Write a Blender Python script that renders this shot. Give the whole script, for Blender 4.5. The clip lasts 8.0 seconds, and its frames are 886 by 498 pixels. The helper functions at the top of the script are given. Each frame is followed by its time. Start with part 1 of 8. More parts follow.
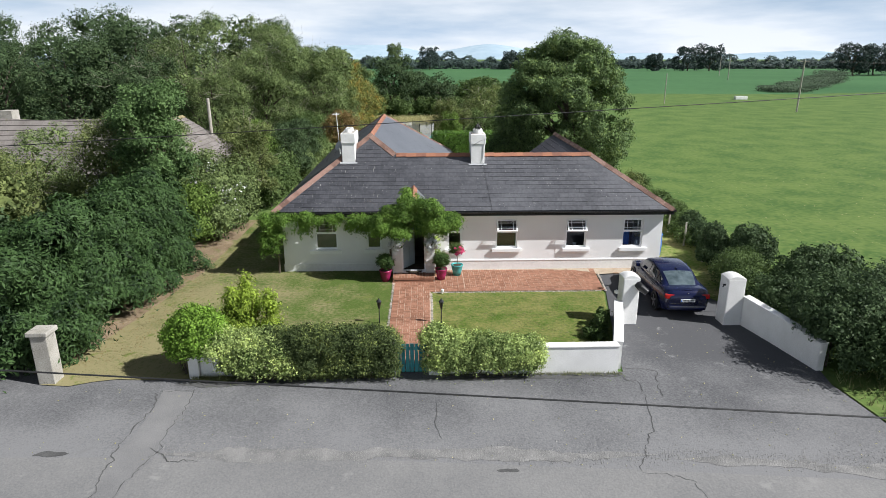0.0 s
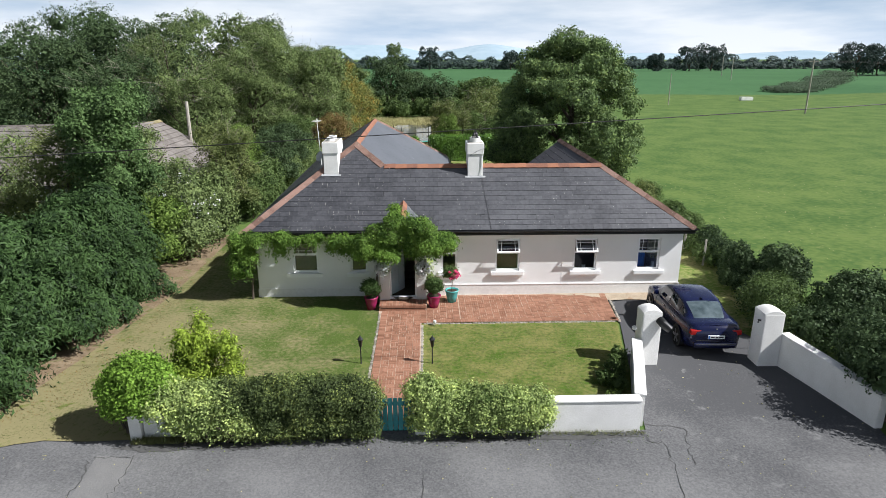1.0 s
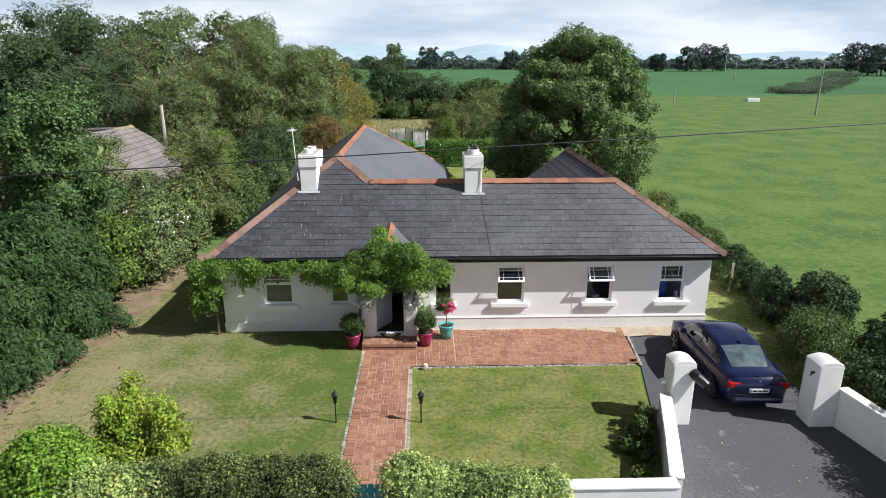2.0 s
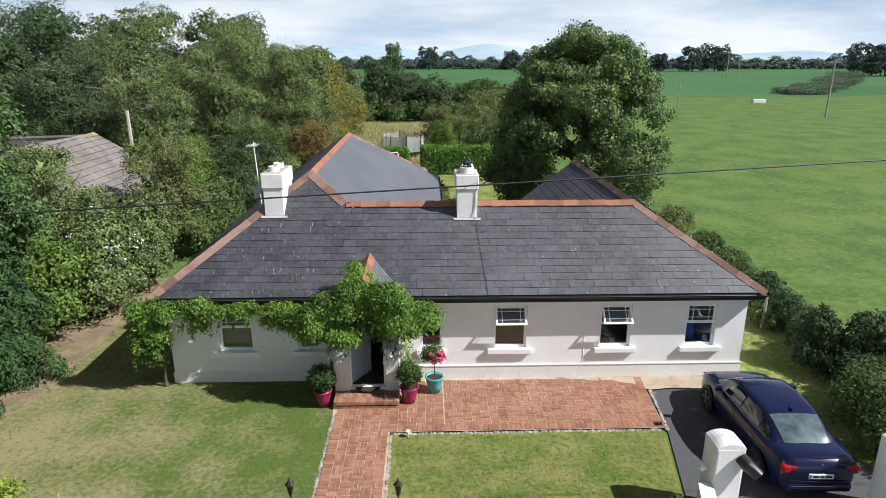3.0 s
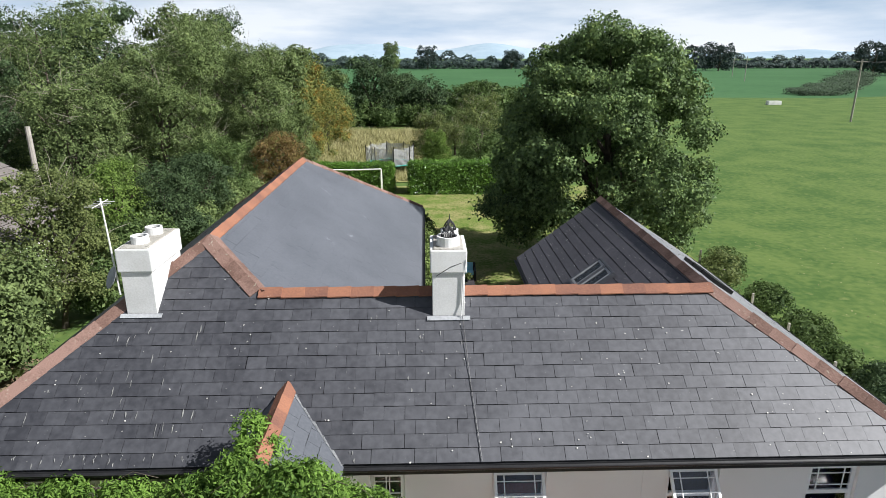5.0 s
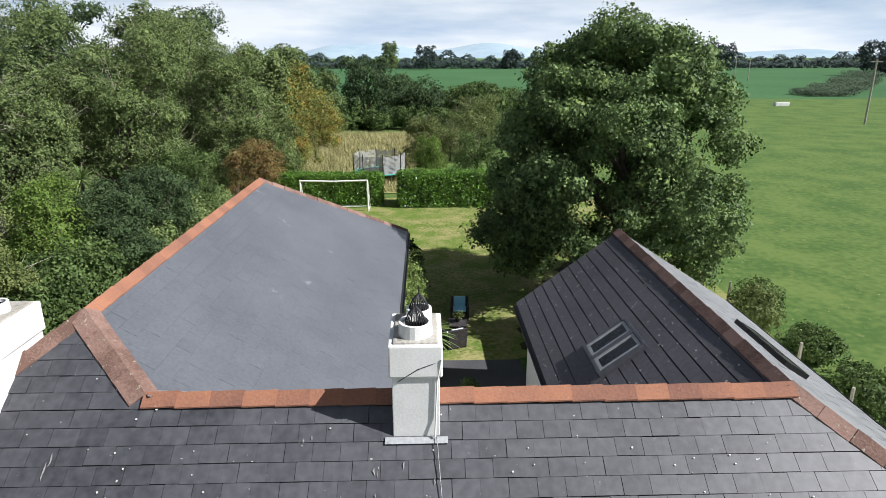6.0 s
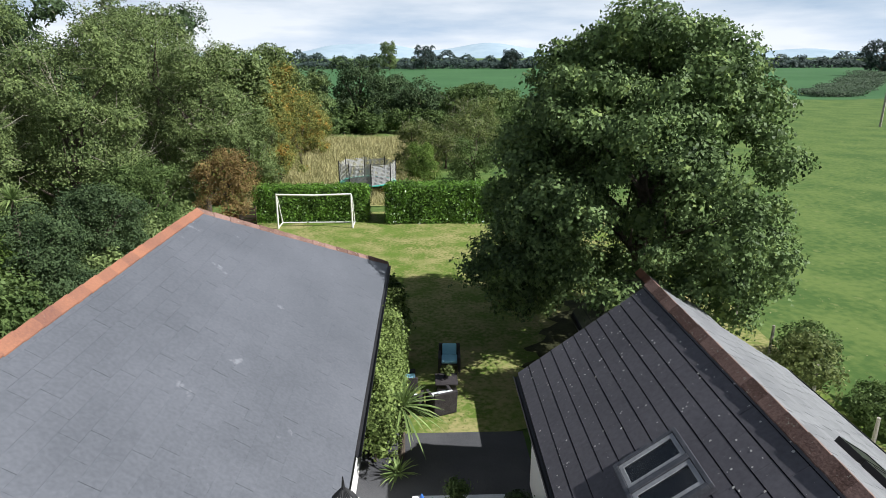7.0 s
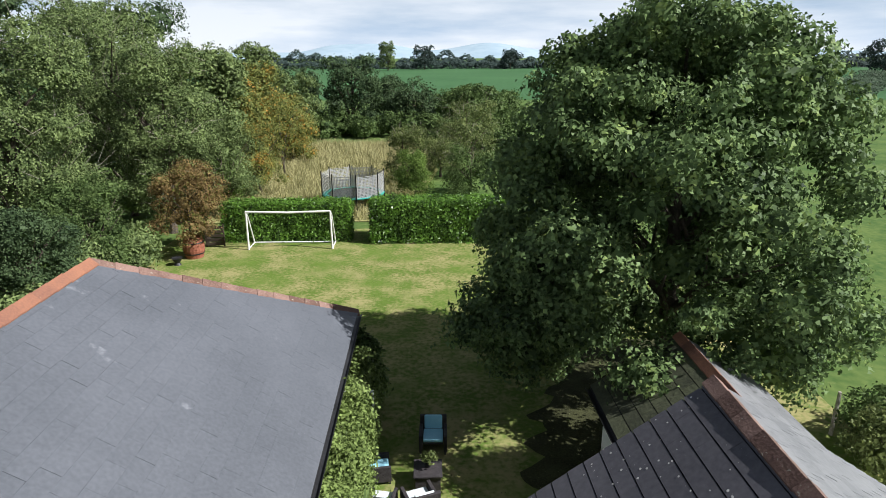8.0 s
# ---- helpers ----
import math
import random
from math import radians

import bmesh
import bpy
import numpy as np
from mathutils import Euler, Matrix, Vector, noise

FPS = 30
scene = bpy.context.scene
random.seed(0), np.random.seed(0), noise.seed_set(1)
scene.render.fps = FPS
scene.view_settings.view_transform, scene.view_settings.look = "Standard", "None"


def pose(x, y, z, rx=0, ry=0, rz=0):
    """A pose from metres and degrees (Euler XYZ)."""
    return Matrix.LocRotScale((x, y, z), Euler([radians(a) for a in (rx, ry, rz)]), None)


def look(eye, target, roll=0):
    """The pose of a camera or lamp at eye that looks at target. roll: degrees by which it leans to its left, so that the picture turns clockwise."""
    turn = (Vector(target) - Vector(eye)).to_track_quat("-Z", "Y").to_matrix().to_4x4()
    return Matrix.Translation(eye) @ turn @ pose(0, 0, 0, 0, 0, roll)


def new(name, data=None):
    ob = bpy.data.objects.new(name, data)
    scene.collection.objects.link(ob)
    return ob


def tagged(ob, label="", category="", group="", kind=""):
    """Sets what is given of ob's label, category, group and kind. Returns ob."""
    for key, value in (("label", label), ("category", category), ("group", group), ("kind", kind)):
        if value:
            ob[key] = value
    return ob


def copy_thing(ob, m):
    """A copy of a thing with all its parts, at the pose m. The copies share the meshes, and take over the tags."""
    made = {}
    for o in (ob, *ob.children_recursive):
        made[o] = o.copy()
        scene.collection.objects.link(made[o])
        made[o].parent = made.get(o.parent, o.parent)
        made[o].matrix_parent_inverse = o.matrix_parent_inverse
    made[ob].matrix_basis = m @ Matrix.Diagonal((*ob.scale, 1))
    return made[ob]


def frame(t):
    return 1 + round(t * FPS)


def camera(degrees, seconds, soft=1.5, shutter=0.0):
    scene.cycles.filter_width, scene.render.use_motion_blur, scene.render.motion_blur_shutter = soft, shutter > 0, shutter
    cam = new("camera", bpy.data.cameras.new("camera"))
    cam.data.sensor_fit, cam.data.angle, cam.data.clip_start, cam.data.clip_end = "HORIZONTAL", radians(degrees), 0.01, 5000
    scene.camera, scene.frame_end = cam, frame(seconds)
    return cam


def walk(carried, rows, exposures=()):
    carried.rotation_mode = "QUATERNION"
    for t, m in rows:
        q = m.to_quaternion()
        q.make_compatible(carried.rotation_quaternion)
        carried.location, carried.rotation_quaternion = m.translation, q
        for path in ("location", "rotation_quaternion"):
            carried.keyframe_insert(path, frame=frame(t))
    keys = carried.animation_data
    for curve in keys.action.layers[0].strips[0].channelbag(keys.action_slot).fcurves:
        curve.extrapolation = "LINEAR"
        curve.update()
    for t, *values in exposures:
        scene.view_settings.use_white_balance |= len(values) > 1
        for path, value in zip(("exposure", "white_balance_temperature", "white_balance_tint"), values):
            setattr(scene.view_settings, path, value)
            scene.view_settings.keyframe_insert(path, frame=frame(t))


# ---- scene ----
cam = camera(71.4, 8.0, soft=0.3)
METRES, EYE, TILT, LEAN, TURN = 27.4, 8.55, -17.3, 0.0, -1.7
ROWS = [
    (0.0, 0.0, 0.0, 0.0, -0.0, 0.0, 0.0),
    (0.5, 0.005, 0.0489, 0.015, 0.05, 0.01, 0.02),
    (1.0, 0.0096, 0.1003, 0.031, 0.03, 0.01, 0.01),
    (1.5, 0.0134, 0.1527, 0.0471, 0.06, 0.02, -0.01),
    (3.0, 0.0297, 0.3176, 0.101, 0.05, -0.01, -0.05),
    (3.5, 0.0358, 0.3751, 0.1198, 0.08, -0.02, -0.04),
    (4.0, 0.0405, 0.4344, 0.1389, 0.08, -0.03, -0.02),
    (4.5, 0.045, 0.4954, 0.1584, 0.08, -0.05, 0.01),
    (6.0, 0.0666, 0.6863, 0.2193, 0.05, -0.1, 0.04),
    (6.5, 0.074, 0.7514, 0.239, 0.04, -0.1, 0.08),
    (7.0, 0.0806, 0.8164, 0.2593, 0.02, -0.1, 0.11),
    (7.5, 0.0878, 0.8822, 0.2785, 0.03, -0.09, 0.15),
    (8.0, 0.0956, 0.9492, 0.2993, 0.01, -0.1, 0.16),
]
walk(cam, [(t, pose(0, 0, EYE, TILT, LEAN, TURN) @ pose(METRES * x, METRES * y, METRES * z, 90 + pitch, roll, yaw)) for t, x, y, z, yaw, pitch, roll in ROWS])

# ---- light ----
SUN_ELEVATION, SUN_FRONT = 43.5, 17.5  # degrees above the horizon; degrees from +x towards -y
scene.view_settings.exposure = 0.5
world = bpy.data.worlds.new("sky")
scene.world = world
world.use_nodes = True
wn, wl = world.node_tree.nodes, world.node_tree.links
wn.clear()
w_out = wn.new("ShaderNodeOutputWorld")
w_bg = wn.new("ShaderNodeBackground")
w_sky = wn.new("ShaderNodeTexSky")
w_sky.sky_type = "NISHITA"
w_sky.sun_disc = False
w_sky.sun_elevation = radians(SUN_ELEVATION)
w_sky.sun_rotation = radians(90 + SUN_FRONT)
w_sky.air_density, w_sky.dust_density = 1.0, 1.5
w_bg.inputs["Strength"].default_value = 0.033
w_co = wn.new("ShaderNodeTexCoord")
w_map = wn.new("ShaderNodeMapping")
w_map.inputs["Scale"].default_value = (1.0, 1.0, 6.0)
w_noise = wn.new("ShaderNodeTexNoise")
w_noise.inputs["Scale"].default_value = 2.6
w_noise.inputs["Detail"].default_value = 7.0
w_noise.inputs["Roughness"].default_value = 0.55
w_ramp = wn.new("ShaderNodeValToRGB")
w_ramp.color_ramp.elements[0].position, w_ramp.color_ramp.elements[1].position = 0.3, 0.57
w_sep = wn.new("ShaderNodeSeparateXYZ")
w_low = wn.new("ShaderNodeMapRange")  # clouds close up towards the horizon
w_low.inputs["From Min"].default_value, w_low.inputs["From Max"].default_value = 0.0, 0.35
w_low.inputs["To Min"].default_value, w_low.inputs["To Max"].default_value = 0.95, 0.14
w_mul = wn.new("ShaderNodeMath")
w_mul.operation = "MULTIPLY"
w_mix = wn.new("ShaderNodeMixRGB")
w_mix.inputs["Color2"].default_value = (20.8, 21.8, 23.2, 1)
wl.new(w_co.outputs["Generated"], w_map.inputs["Vector"])
wl.new(w_map.outputs["Vector"], w_noise.inputs["Vector"])
wl.new(w_noise.outputs["Fac"], w_ramp.inputs["Fac"])
wl.new(w_co.outputs["Generated"], w_sep.inputs["Vector"])
wl.new(w_sep.outputs["Z"], w_low.inputs["Value"])
wl.new(w_ramp.outputs["Color"], w_mul.inputs[0])
wl.new(w_low.outputs["Result"], w_mul.inputs[1])
wl.new(w_mul.outputs["Value"], w_mix.inputs["Fac"])
w_haze = wn.new("ShaderNodeMixRGB")  # pale haze low in the sky
w_haze.inputs["Color2"].default_value = (10.6, 14.5, 19.8, 1)
w_hz = wn.new("ShaderNodeMapRange")
w_hz.inputs["From Min"].default_value, w_hz.inputs["From Max"].default_value = 0.02, 0.3
w_hz.inputs["To Min"].default_value, w_hz.inputs["To Max"].default_value = 0.9, 0.0
wl.new(w_sep.outputs["Z"], w_hz.inputs["Value"])
wl.new(w_hz.outputs["Result"], w_haze.inputs["Fac"])
wl.new(w_sky.outputs["Color"], w_haze.inputs["Color1"])
wl.new(w_haze.outputs["Color"], w_mix.inputs["Color1"])
wl.new(w_mix.outputs["Color"], w_bg.inputs["Color"])
wl.new(w_bg.outputs["Background"], w_out.inputs["Surface"])

sun_data = bpy.data.lights.new("sun", "SUN")
sun_data.energy, sun_data.angle, sun_data.color = 5.3, radians(0.53), (0.99, 0.985, 0.99)
sun = new("sun", sun_data)
se, sf = radians(SUN_ELEVATION), radians(SUN_FRONT)
SUN_DIR = Vector((math.cos(se) * math.cos(sf), -math.cos(se) * math.sin(sf), math.sin(se)))
sun.matrix_world = look(SUN_DIR * 60, (0, 0, 0))


# ---- materials ----
def surface(name, low, high, rough=0.8, scale=3.0, fine=40.0, bump=0.15, metal=0.0, pieces=0.0, spots=None, spec=0.4, mid=(0.35, 0.65), stretch=(1, 1, 1), spot_scale=9.0, spot_at=0.66, coat=0.0, drift=None, spot_soft=0.06):
    """Two tones mixed by a broad and a fine noise in world space, with fine relief; pieces: how far single pieces differ."""
    m = bpy.data.materials.new(name)
    m.use_nodes = True
    n, k = m.node_tree.nodes, m.node_tree.links
    b = n["Principled BSDF"]
    geo = n.new("ShaderNodeNewGeometry")
    mp = n.new("ShaderNodeMapping")
    mp.inputs["Scale"].default_value = stretch
    k.new(geo.outputs["Position"], mp.inputs["Vector"])
    big, small = n.new("ShaderNodeTexNoise"), n.new("ShaderNodeTexNoise")
    big.inputs["Scale"].default_value, big.inputs["Detail"].default_value = scale, 5.0
    small.inputs["Scale"].default_value, small.inputs["Detail"].default_value = fine, 3.0
    for t in (big, small):
        k.new(mp.outputs["Vector"], t.inputs["Vector"])
    mean = n.new("ShaderNodeMath")
    mean.operation = "MULTIPLY_ADD"
    mean.inputs[1].default_value = 0.45
    k.new(small.outputs["Fac"], mean.inputs[0])
    half = n.new("ShaderNodeMath")
    half.operation = "MULTIPLY"
    half.inputs[1].default_value = 0.55
    k.new(big.outputs["Fac"], half.inputs[0])
    k.new(half.outputs["Value"], mean.inputs[2])
    fac = mean
    if pieces:
        oi = n.new("ShaderNodeObjectInfo")
        add = n.new("ShaderNodeMath")
        add.operation = "ADD"
        k.new(oi.outputs["Random"], add.inputs[0])
        k.new(geo.outputs["Random Per Island"], add.inputs[1])
        fr = n.new("ShaderNodeMath")
        fr.operation = "FRACT"
        k.new(add.outputs["Value"], fr.inputs[0])
        sh = n.new("ShaderNodeMath")
        sh.operation = "SUBTRACT"
        sh.inputs[1].default_value = 0.5
        k.new(fr.outputs["Value"], sh.inputs[0])
        ma = n.new("ShaderNodeMath")
        ma.operation = "MULTIPLY_ADD"
        ma.inputs[1].default_value = pieces
        k.new(sh.outputs["Value"], ma.inputs[0])
        k.new(fac.outputs["Value"], ma.inputs[2])
        fac = ma
    if drift:  # slow change of tone across a surface: lawn growth, painted shade, painted sheen
        dot = n.new("ShaderNodeVectorMath")
        dot.operation = "DOT_PRODUCT"
        dot.inputs[1].default_value = (drift[0], drift[1], 0)
        k.new(geo.outputs["Position"], dot.inputs[0])
        sm = n.new("ShaderNodeMath")
        sm.operation = "ADD"
        k.new(dot.outputs["Value"], sm.inputs[0])
        k.new(fac.outputs["Value"], sm.inputs[1])
        of = n.new("ShaderNodeMath")
        of.operation = "ADD"
        of.inputs[1].default_value = drift[2]
        k.new(sm.outputs["Value"], of.inputs[0])
        fac = of
    ramp = n.new("ShaderNodeValToRGB")
    ramp.color_ramp.elements[0].position, ramp.color_ramp.elements[1].position = mid
    ramp.color_ramp.elements[0].color, ramp.color_ramp.elements[1].color = (*low, 1), (*high, 1)
    k.new(fac.outputs["Value"], ramp.inputs["Fac"])
    colour = ramp.outputs["Color"]
    if spots:
        sp = n.new("ShaderNodeTexNoise")
        sp.inputs["Scale"].default_value, sp.inputs["Detail"].default_value = spot_scale, 6.0
        sp.inputs["Roughness"].default_value = 0.65
        k.new(geo.outputs["Position"], sp.inputs["Vector"])
        r2 = n.new("ShaderNodeValToRGB")
        r2.color_ramp.elements[0].position, r2.color_ramp.elements[1].position = spot_at, spot_at + spot_soft
        k.new(sp.outputs["Fac"], r2.inputs["Fac"])
        mx = n.new("ShaderNodeMixRGB")
        mx.inputs["Color2"].default_value = (*spots, 1)
        k.new(r2.outputs["Color"], mx.inputs["Fac"])
        k.new(colour, mx.inputs["Color1"])
        colour = mx.outputs["Color"]
    k.new(colour, b.inputs["Base Color"])
    b.inputs["Roughness"].default_value, b.inputs["Metallic"].default_value = rough, metal
    b.inputs["Specular IOR Level"].default_value = spec
    b.inputs["Coat Weight"].default_value = coat
    if bump:
        bp = n.new("ShaderNodeBump")
        bp.inputs["Strength"].default_value, bp.inputs["Distance"].default_value = bump, 0.02
        k.new(small.outputs["Fac"], bp.inputs["Height"])
        k.new(bp.outputs["Normal"], b.inputs["Normal"])
    return m


def foliage(name, dark, light, rough=0.55, glow=0.3, odd=None, odd_from=0.9):
    """Leaves whose tone changes from leaf to leaf and lets light through."""
    dark, light = [(0.97 * c[0], c[1], 1.32 * c[2]) for c in (dark, light)]
    m = bpy.data.materials.new(name)
    m.use_nodes = True
    n, k = m.node_tree.nodes, m.node_tree.links
    b, out = n["Principled BSDF"], n["Material Output"]
    geo = n.new("ShaderNodeNewGeometry")
    noi = n.new("ShaderNodeTexNoise")
    noi.inputs["Scale"].default_value, noi.inputs["Detail"].default_value = 1.3, 4.0
    k.new(geo.outputs["Position"], noi.inputs["Vector"])
    add = n.new("ShaderNodeMath")
    add.operation = "MULTIPLY_ADD"
    add.inputs[1].default_value = 0.38
    k.new(geo.outputs["Random Per Island"], add.inputs[0])
    k.new(noi.outputs["Fac"], add.inputs[2])
    ramp = n.new("ShaderNodeValToRGB")
    e = ramp.color_ramp.elements
    e[0].position, e[1].position = 0.38, 0.88
    e[0].color, e[1].color = (*[0.6 * c for c in dark], 1), (*light, 1)
    if odd:
        e[1].position = odd_from - 0.1
        x = e.new(min(0.999, odd_from - 0.03))
        x.color = (*odd, 1)
    k.new(add.outputs["Value"], ramp.inputs["Fac"])
    k.new(ramp.outputs["Color"], b.inputs["Base Color"])
    b.inputs["Roughness"].default_value = rough
    b.inputs["Specular IOR Level"].default_value = 0.5 if rough < 0.5 else 0.12
    tr = n.new("ShaderNodeBsdfTranslucent")
    k.new(ramp.outputs["Color"], tr.inputs["Color"])
    mix = n.new("ShaderNodeMixShader")
    mix.inputs["Fac"].default_value = glow
    k.new(b.outputs["BSDF"], mix.inputs[1])
    k.new(tr.outputs["BSDF"], mix.inputs[2])
    k.new(mix.outputs["Shader"], out.inputs["Surface"])
    return m


def glass(name, tint=(0.9, 0.95, 1.0), rough=0.02, clear=0.75):
    """Thin pane: partly clear, partly glossy."""
    m = bpy.data.materials.new(name)
    m.use_nodes = True
    n, k = m.node_tree.nodes, m.node_tree.links
    n.remove(n["Principled BSDF"])
    a, g, mix = n.new("ShaderNodeBsdfTransparent"), n.new("ShaderNodeBsdfGlossy"), n.new("ShaderNodeMixShader")
    a.inputs["Color"].default_value = (*tint, 1)
    g.inputs["Roughness"].default_value = rough
    fr = n.new("ShaderNodeFresnel")
    fr.inputs["IOR"].default_value = 1.5
    ad = n.new("ShaderNodeMath")
    ad.operation = "ADD"
    ad.inputs[1].default_value = 1 - clear - 0.1
    k.new(fr.outputs["Fac"], ad.inputs[0])
    k.new(ad.outputs["Value"], mix.inputs["Fac"])
    k.new(a.outputs["BSDF"], mix.inputs[1])
    k.new(g.outputs["BSDF"], mix.inputs[2])
    k.new(mix.outputs["Shader"], n["Material Output"].inputs["Surface"])
    return m


MEADOW = surface("meadow grass", (0.06, 0.113, 0.029), (0.115, 0.168, 0.046), 0.9, 0.3, 3.0, 1.0, spots=(0.138, 0.178, 0.058), spot_scale=1.6, spot_at=0.6, spec=0.12, mid=(0.41, 0.59))
# bluish green here carries the haze over the far field
MEADOW_FAR = surface("haze-tinted far pasture grass", (0.042, 0.108, 0.042), (0.066, 0.148, 0.06), 0.9, 0.02, 0.4, 0.2, spec=0.1)
LAWN = surface("patchy lawn", (0.1, 0.155, 0.028), (0.29, 0.265, 0.115), 0.9, 0.9, 7.0, 0.8, spec=0.12, mid=(0.42, 0.58), spots=(0.11, 0.175, 0.03), spot_scale=0.4, spot_at=0.45, spot_soft=0.24)
LAWN_DRY = surface("sunburnt lawn", (0.078, 0.118, 0.026), (0.23, 0.205, 0.105), 0.9, 0.8, 8.0, 0.8, spec=0.12, mid=(0.4, 0.61), drift=(-0.03, -0.012, 0.1), spots=(0.13, 0.155, 0.042), spot_scale=1.6, spot_at=0.58)
LAWN_GREEN = surface("mown lawn", (0.076, 0.128, 0.02), (0.205, 0.2, 0.068), 0.9, 1.1, 8.0, 0.8, spec=0.12, mid=(0.4, 0.6))
EARTH = surface("dry earth", (0.15, 0.105, 0.066), (0.29, 0.225, 0.15), 0.95, 1.2, 14.0, 0.5, spec=0.12, spots=(0.15, 0.155, 0.065), spot_scale=1.6, spot_at=0.55)
SAND = surface("sandy dirt", (0.3, 0.24, 0.17), (0.46, 0.38, 0.29), 0.95, 1.6, 22.0, 0.5, spots=(0.3, 0.2, 0.13), spot_scale=2.2, spot_at=0.58)
STRAW = surface("long dry grass", (0.18, 0.2, 0.065), (0.4, 0.37, 0.17), 0.95, 0.35, 6.0, 0.8, spec=0.1)
# drift paints shade into the drive, darker towards the house
TARMAC = surface("worn tarmac", (0.076, 0.077, 0.081), (0.18, 0.18, 0.181), 0.9, 0.4, 22.0, 0.4, spots=(0.165, 0.165, 0.165), spot_scale=1.6, spot_at=0.62, spec=0.3, drift=(-0.004, -0.05, 0.72))
TARMAC_DARK = surface("dark tarmac", (0.045, 0.046, 0.051), (0.095, 0.096, 0.1), 0.9, 0.7, 50.0, 0.3, spec=0.3)
ROAD = surface("grey road", (0.143, 0.143, 0.143), (0.215, 0.212, 0.205), 0.92, 0.4, 22.0, 0.4, spec=0.3, spots=(0.225, 0.222, 0.215), spot_scale=0.9, spot_at=0.62)
PATCH = surface("pale trench repair", (0.125, 0.125, 0.126), (0.205, 0.203, 0.2), 0.92, 0.8, 40.0, 0.3, spec=0.3)
GRIT = surface("worn chippings", (0.115, 0.115, 0.113), (0.25, 0.245, 0.235), 0.95, 2.0, 55.0, 0.8, spots=(0.28, 0.275, 0.26), spot_scale=30.0, spot_at=0.6)
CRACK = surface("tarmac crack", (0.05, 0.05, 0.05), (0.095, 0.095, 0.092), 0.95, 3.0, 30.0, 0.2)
GRAVEL = surface("pale gravel", (0.170, 0.166, 0.157), (0.323, 0.315, 0.297), 0.95, 8.0, 60.0, 0.8)
RENDER = surface("cream render", (0.77, 0.765, 0.755), (0.85, 0.845, 0.835), 0.9, 0.9, 60.0, 0.12, spec=0.25)
PLINTH = surface("stained plinth render", (0.71, 0.7, 0.68), (0.82, 0.81, 0.79), 0.92, 1.4, 12.0, 0.06, spec=0.2)
WHITEWASH = surface("white painted render", (0.66, 0.655, 0.63), (0.82, 0.815, 0.8), 0.85, 1.6, 35.0, 0.08, spec=0.25, spots=(0.58, 0.57, 0.53), spot_scale=2.2, spot_at=0.68)
OLD_STONE = surface("lichened render", (0.25, 0.235, 0.2), (0.43, 0.41, 0.37), 0.95, 2.5, 25.0, 0.6, spots=(0.2, 0.19, 0.16), spot_scale=5.0, spot_at=0.6)
UPVC = surface("white window frame", (0.84, 0.845, 0.85), (0.9, 0.9, 0.9), 0.35, 2.0, 30.0, 0.02)
# drift lightens the slates to the right, a sheen put into their colour
SLATE = surface("dark fibre slate", (0.034, 0.035, 0.041), (0.098, 0.1, 0.11), 0.52, 0.35, 9.0, 0.1, pieces=0.13, spots=(0.5, 0.5, 0.47), spot_scale=13.0, spot_at=0.69, mid=(0.3, 0.7), drift=(0.018, 0.0, -0.05))
SLATE_NEW = surface("newer grey slate", (0.086, 0.093, 0.106), (0.125, 0.133, 0.15), 0.5, 0.5, 18.0, 0.1, pieces=0.05, spots=(0.2, 0.21, 0.23), spot_scale=1.6, spot_at=0.66)
SLATE_DARK = surface("blackish slate", (0.066, 0.064, 0.073), (0.125, 0.12, 0.134), 0.6, 0.5, 14.0, 0.12, pieces=0.06, spots=(0.55, 0.53, 0.49), spot_scale=21.0, spot_at=0.695, mid=(0.3, 0.7))
SLATE_MOSS = surface("mossy slate", (0.045, 0.05, 0.03), (0.09, 0.1, 0.055), 0.85, 1.2, 16.0, 0.5, pieces=0.2)
SLATE_LIGHT = surface("weathered pale slate", (0.144, 0.148, 0.155), (0.216, 0.220, 0.227), 0.6, 0.6, 20.0, 0.15, pieces=0.2)
STREAK = surface("thin grey lichen", (0.14, 0.14, 0.14), (0.34, 0.34, 0.32), 0.95, 3.0, 24.0, 0.1)
LICHEN = surface("white lichen", (0.42, 0.41, 0.38), (0.62, 0.61, 0.57), 0.95, 3.0, 30.0, 0.1)
DECK = surface("roofing felt", (0.02, 0.02, 0.022), (0.04, 0.04, 0.042), 0.9, 2.0, 20.0, 0.1)
TERRACOTTA = surface("terracotta ridge tile", (0.16, 0.075, 0.055), (0.34, 0.15, 0.085), 0.85, 1.5, 30.0, 0.3, pieces=0.26, spots=(0.33, 0.27, 0.2), spot_scale=18.0, spot_at=0.67, mid=(0.25, 0.75))
TERRACOTTA_OLD = surface("mossy terracotta ridge tile", (0.12, 0.068, 0.052), (0.25, 0.155, 0.125), 0.9, 2.5, 30.0, 0.4, pieces=0.4, spots=(0.36, 0.33, 0.26), spot_scale=14.0, spot_at=0.62)
ROOF_METAL = surface("dark roof window metal", (0.07, 0.075, 0.085), (0.13, 0.135, 0.15), 0.45, 3.0, 20.0, 0.1, metal=0.3)
LEAD = surface("lead flashing", (0.25, 0.26, 0.27), (0.42, 0.43, 0.44), 0.6, 2.0, 20.0, 0.2)
BLACK = surface("black gutter", (0.012, 0.012, 0.013), (0.028, 0.028, 0.03), 0.4, 3.0, 30.0, 0.05)
BRICK = surface("red paving brick", (0.21, 0.098, 0.058), (0.335, 0.168, 0.108), 0.9, 1.2, 40.0, 0.3, pieces=0.28, spots=(0.4, 0.31, 0.25), spot_scale=3.0, spot_at=0.66)
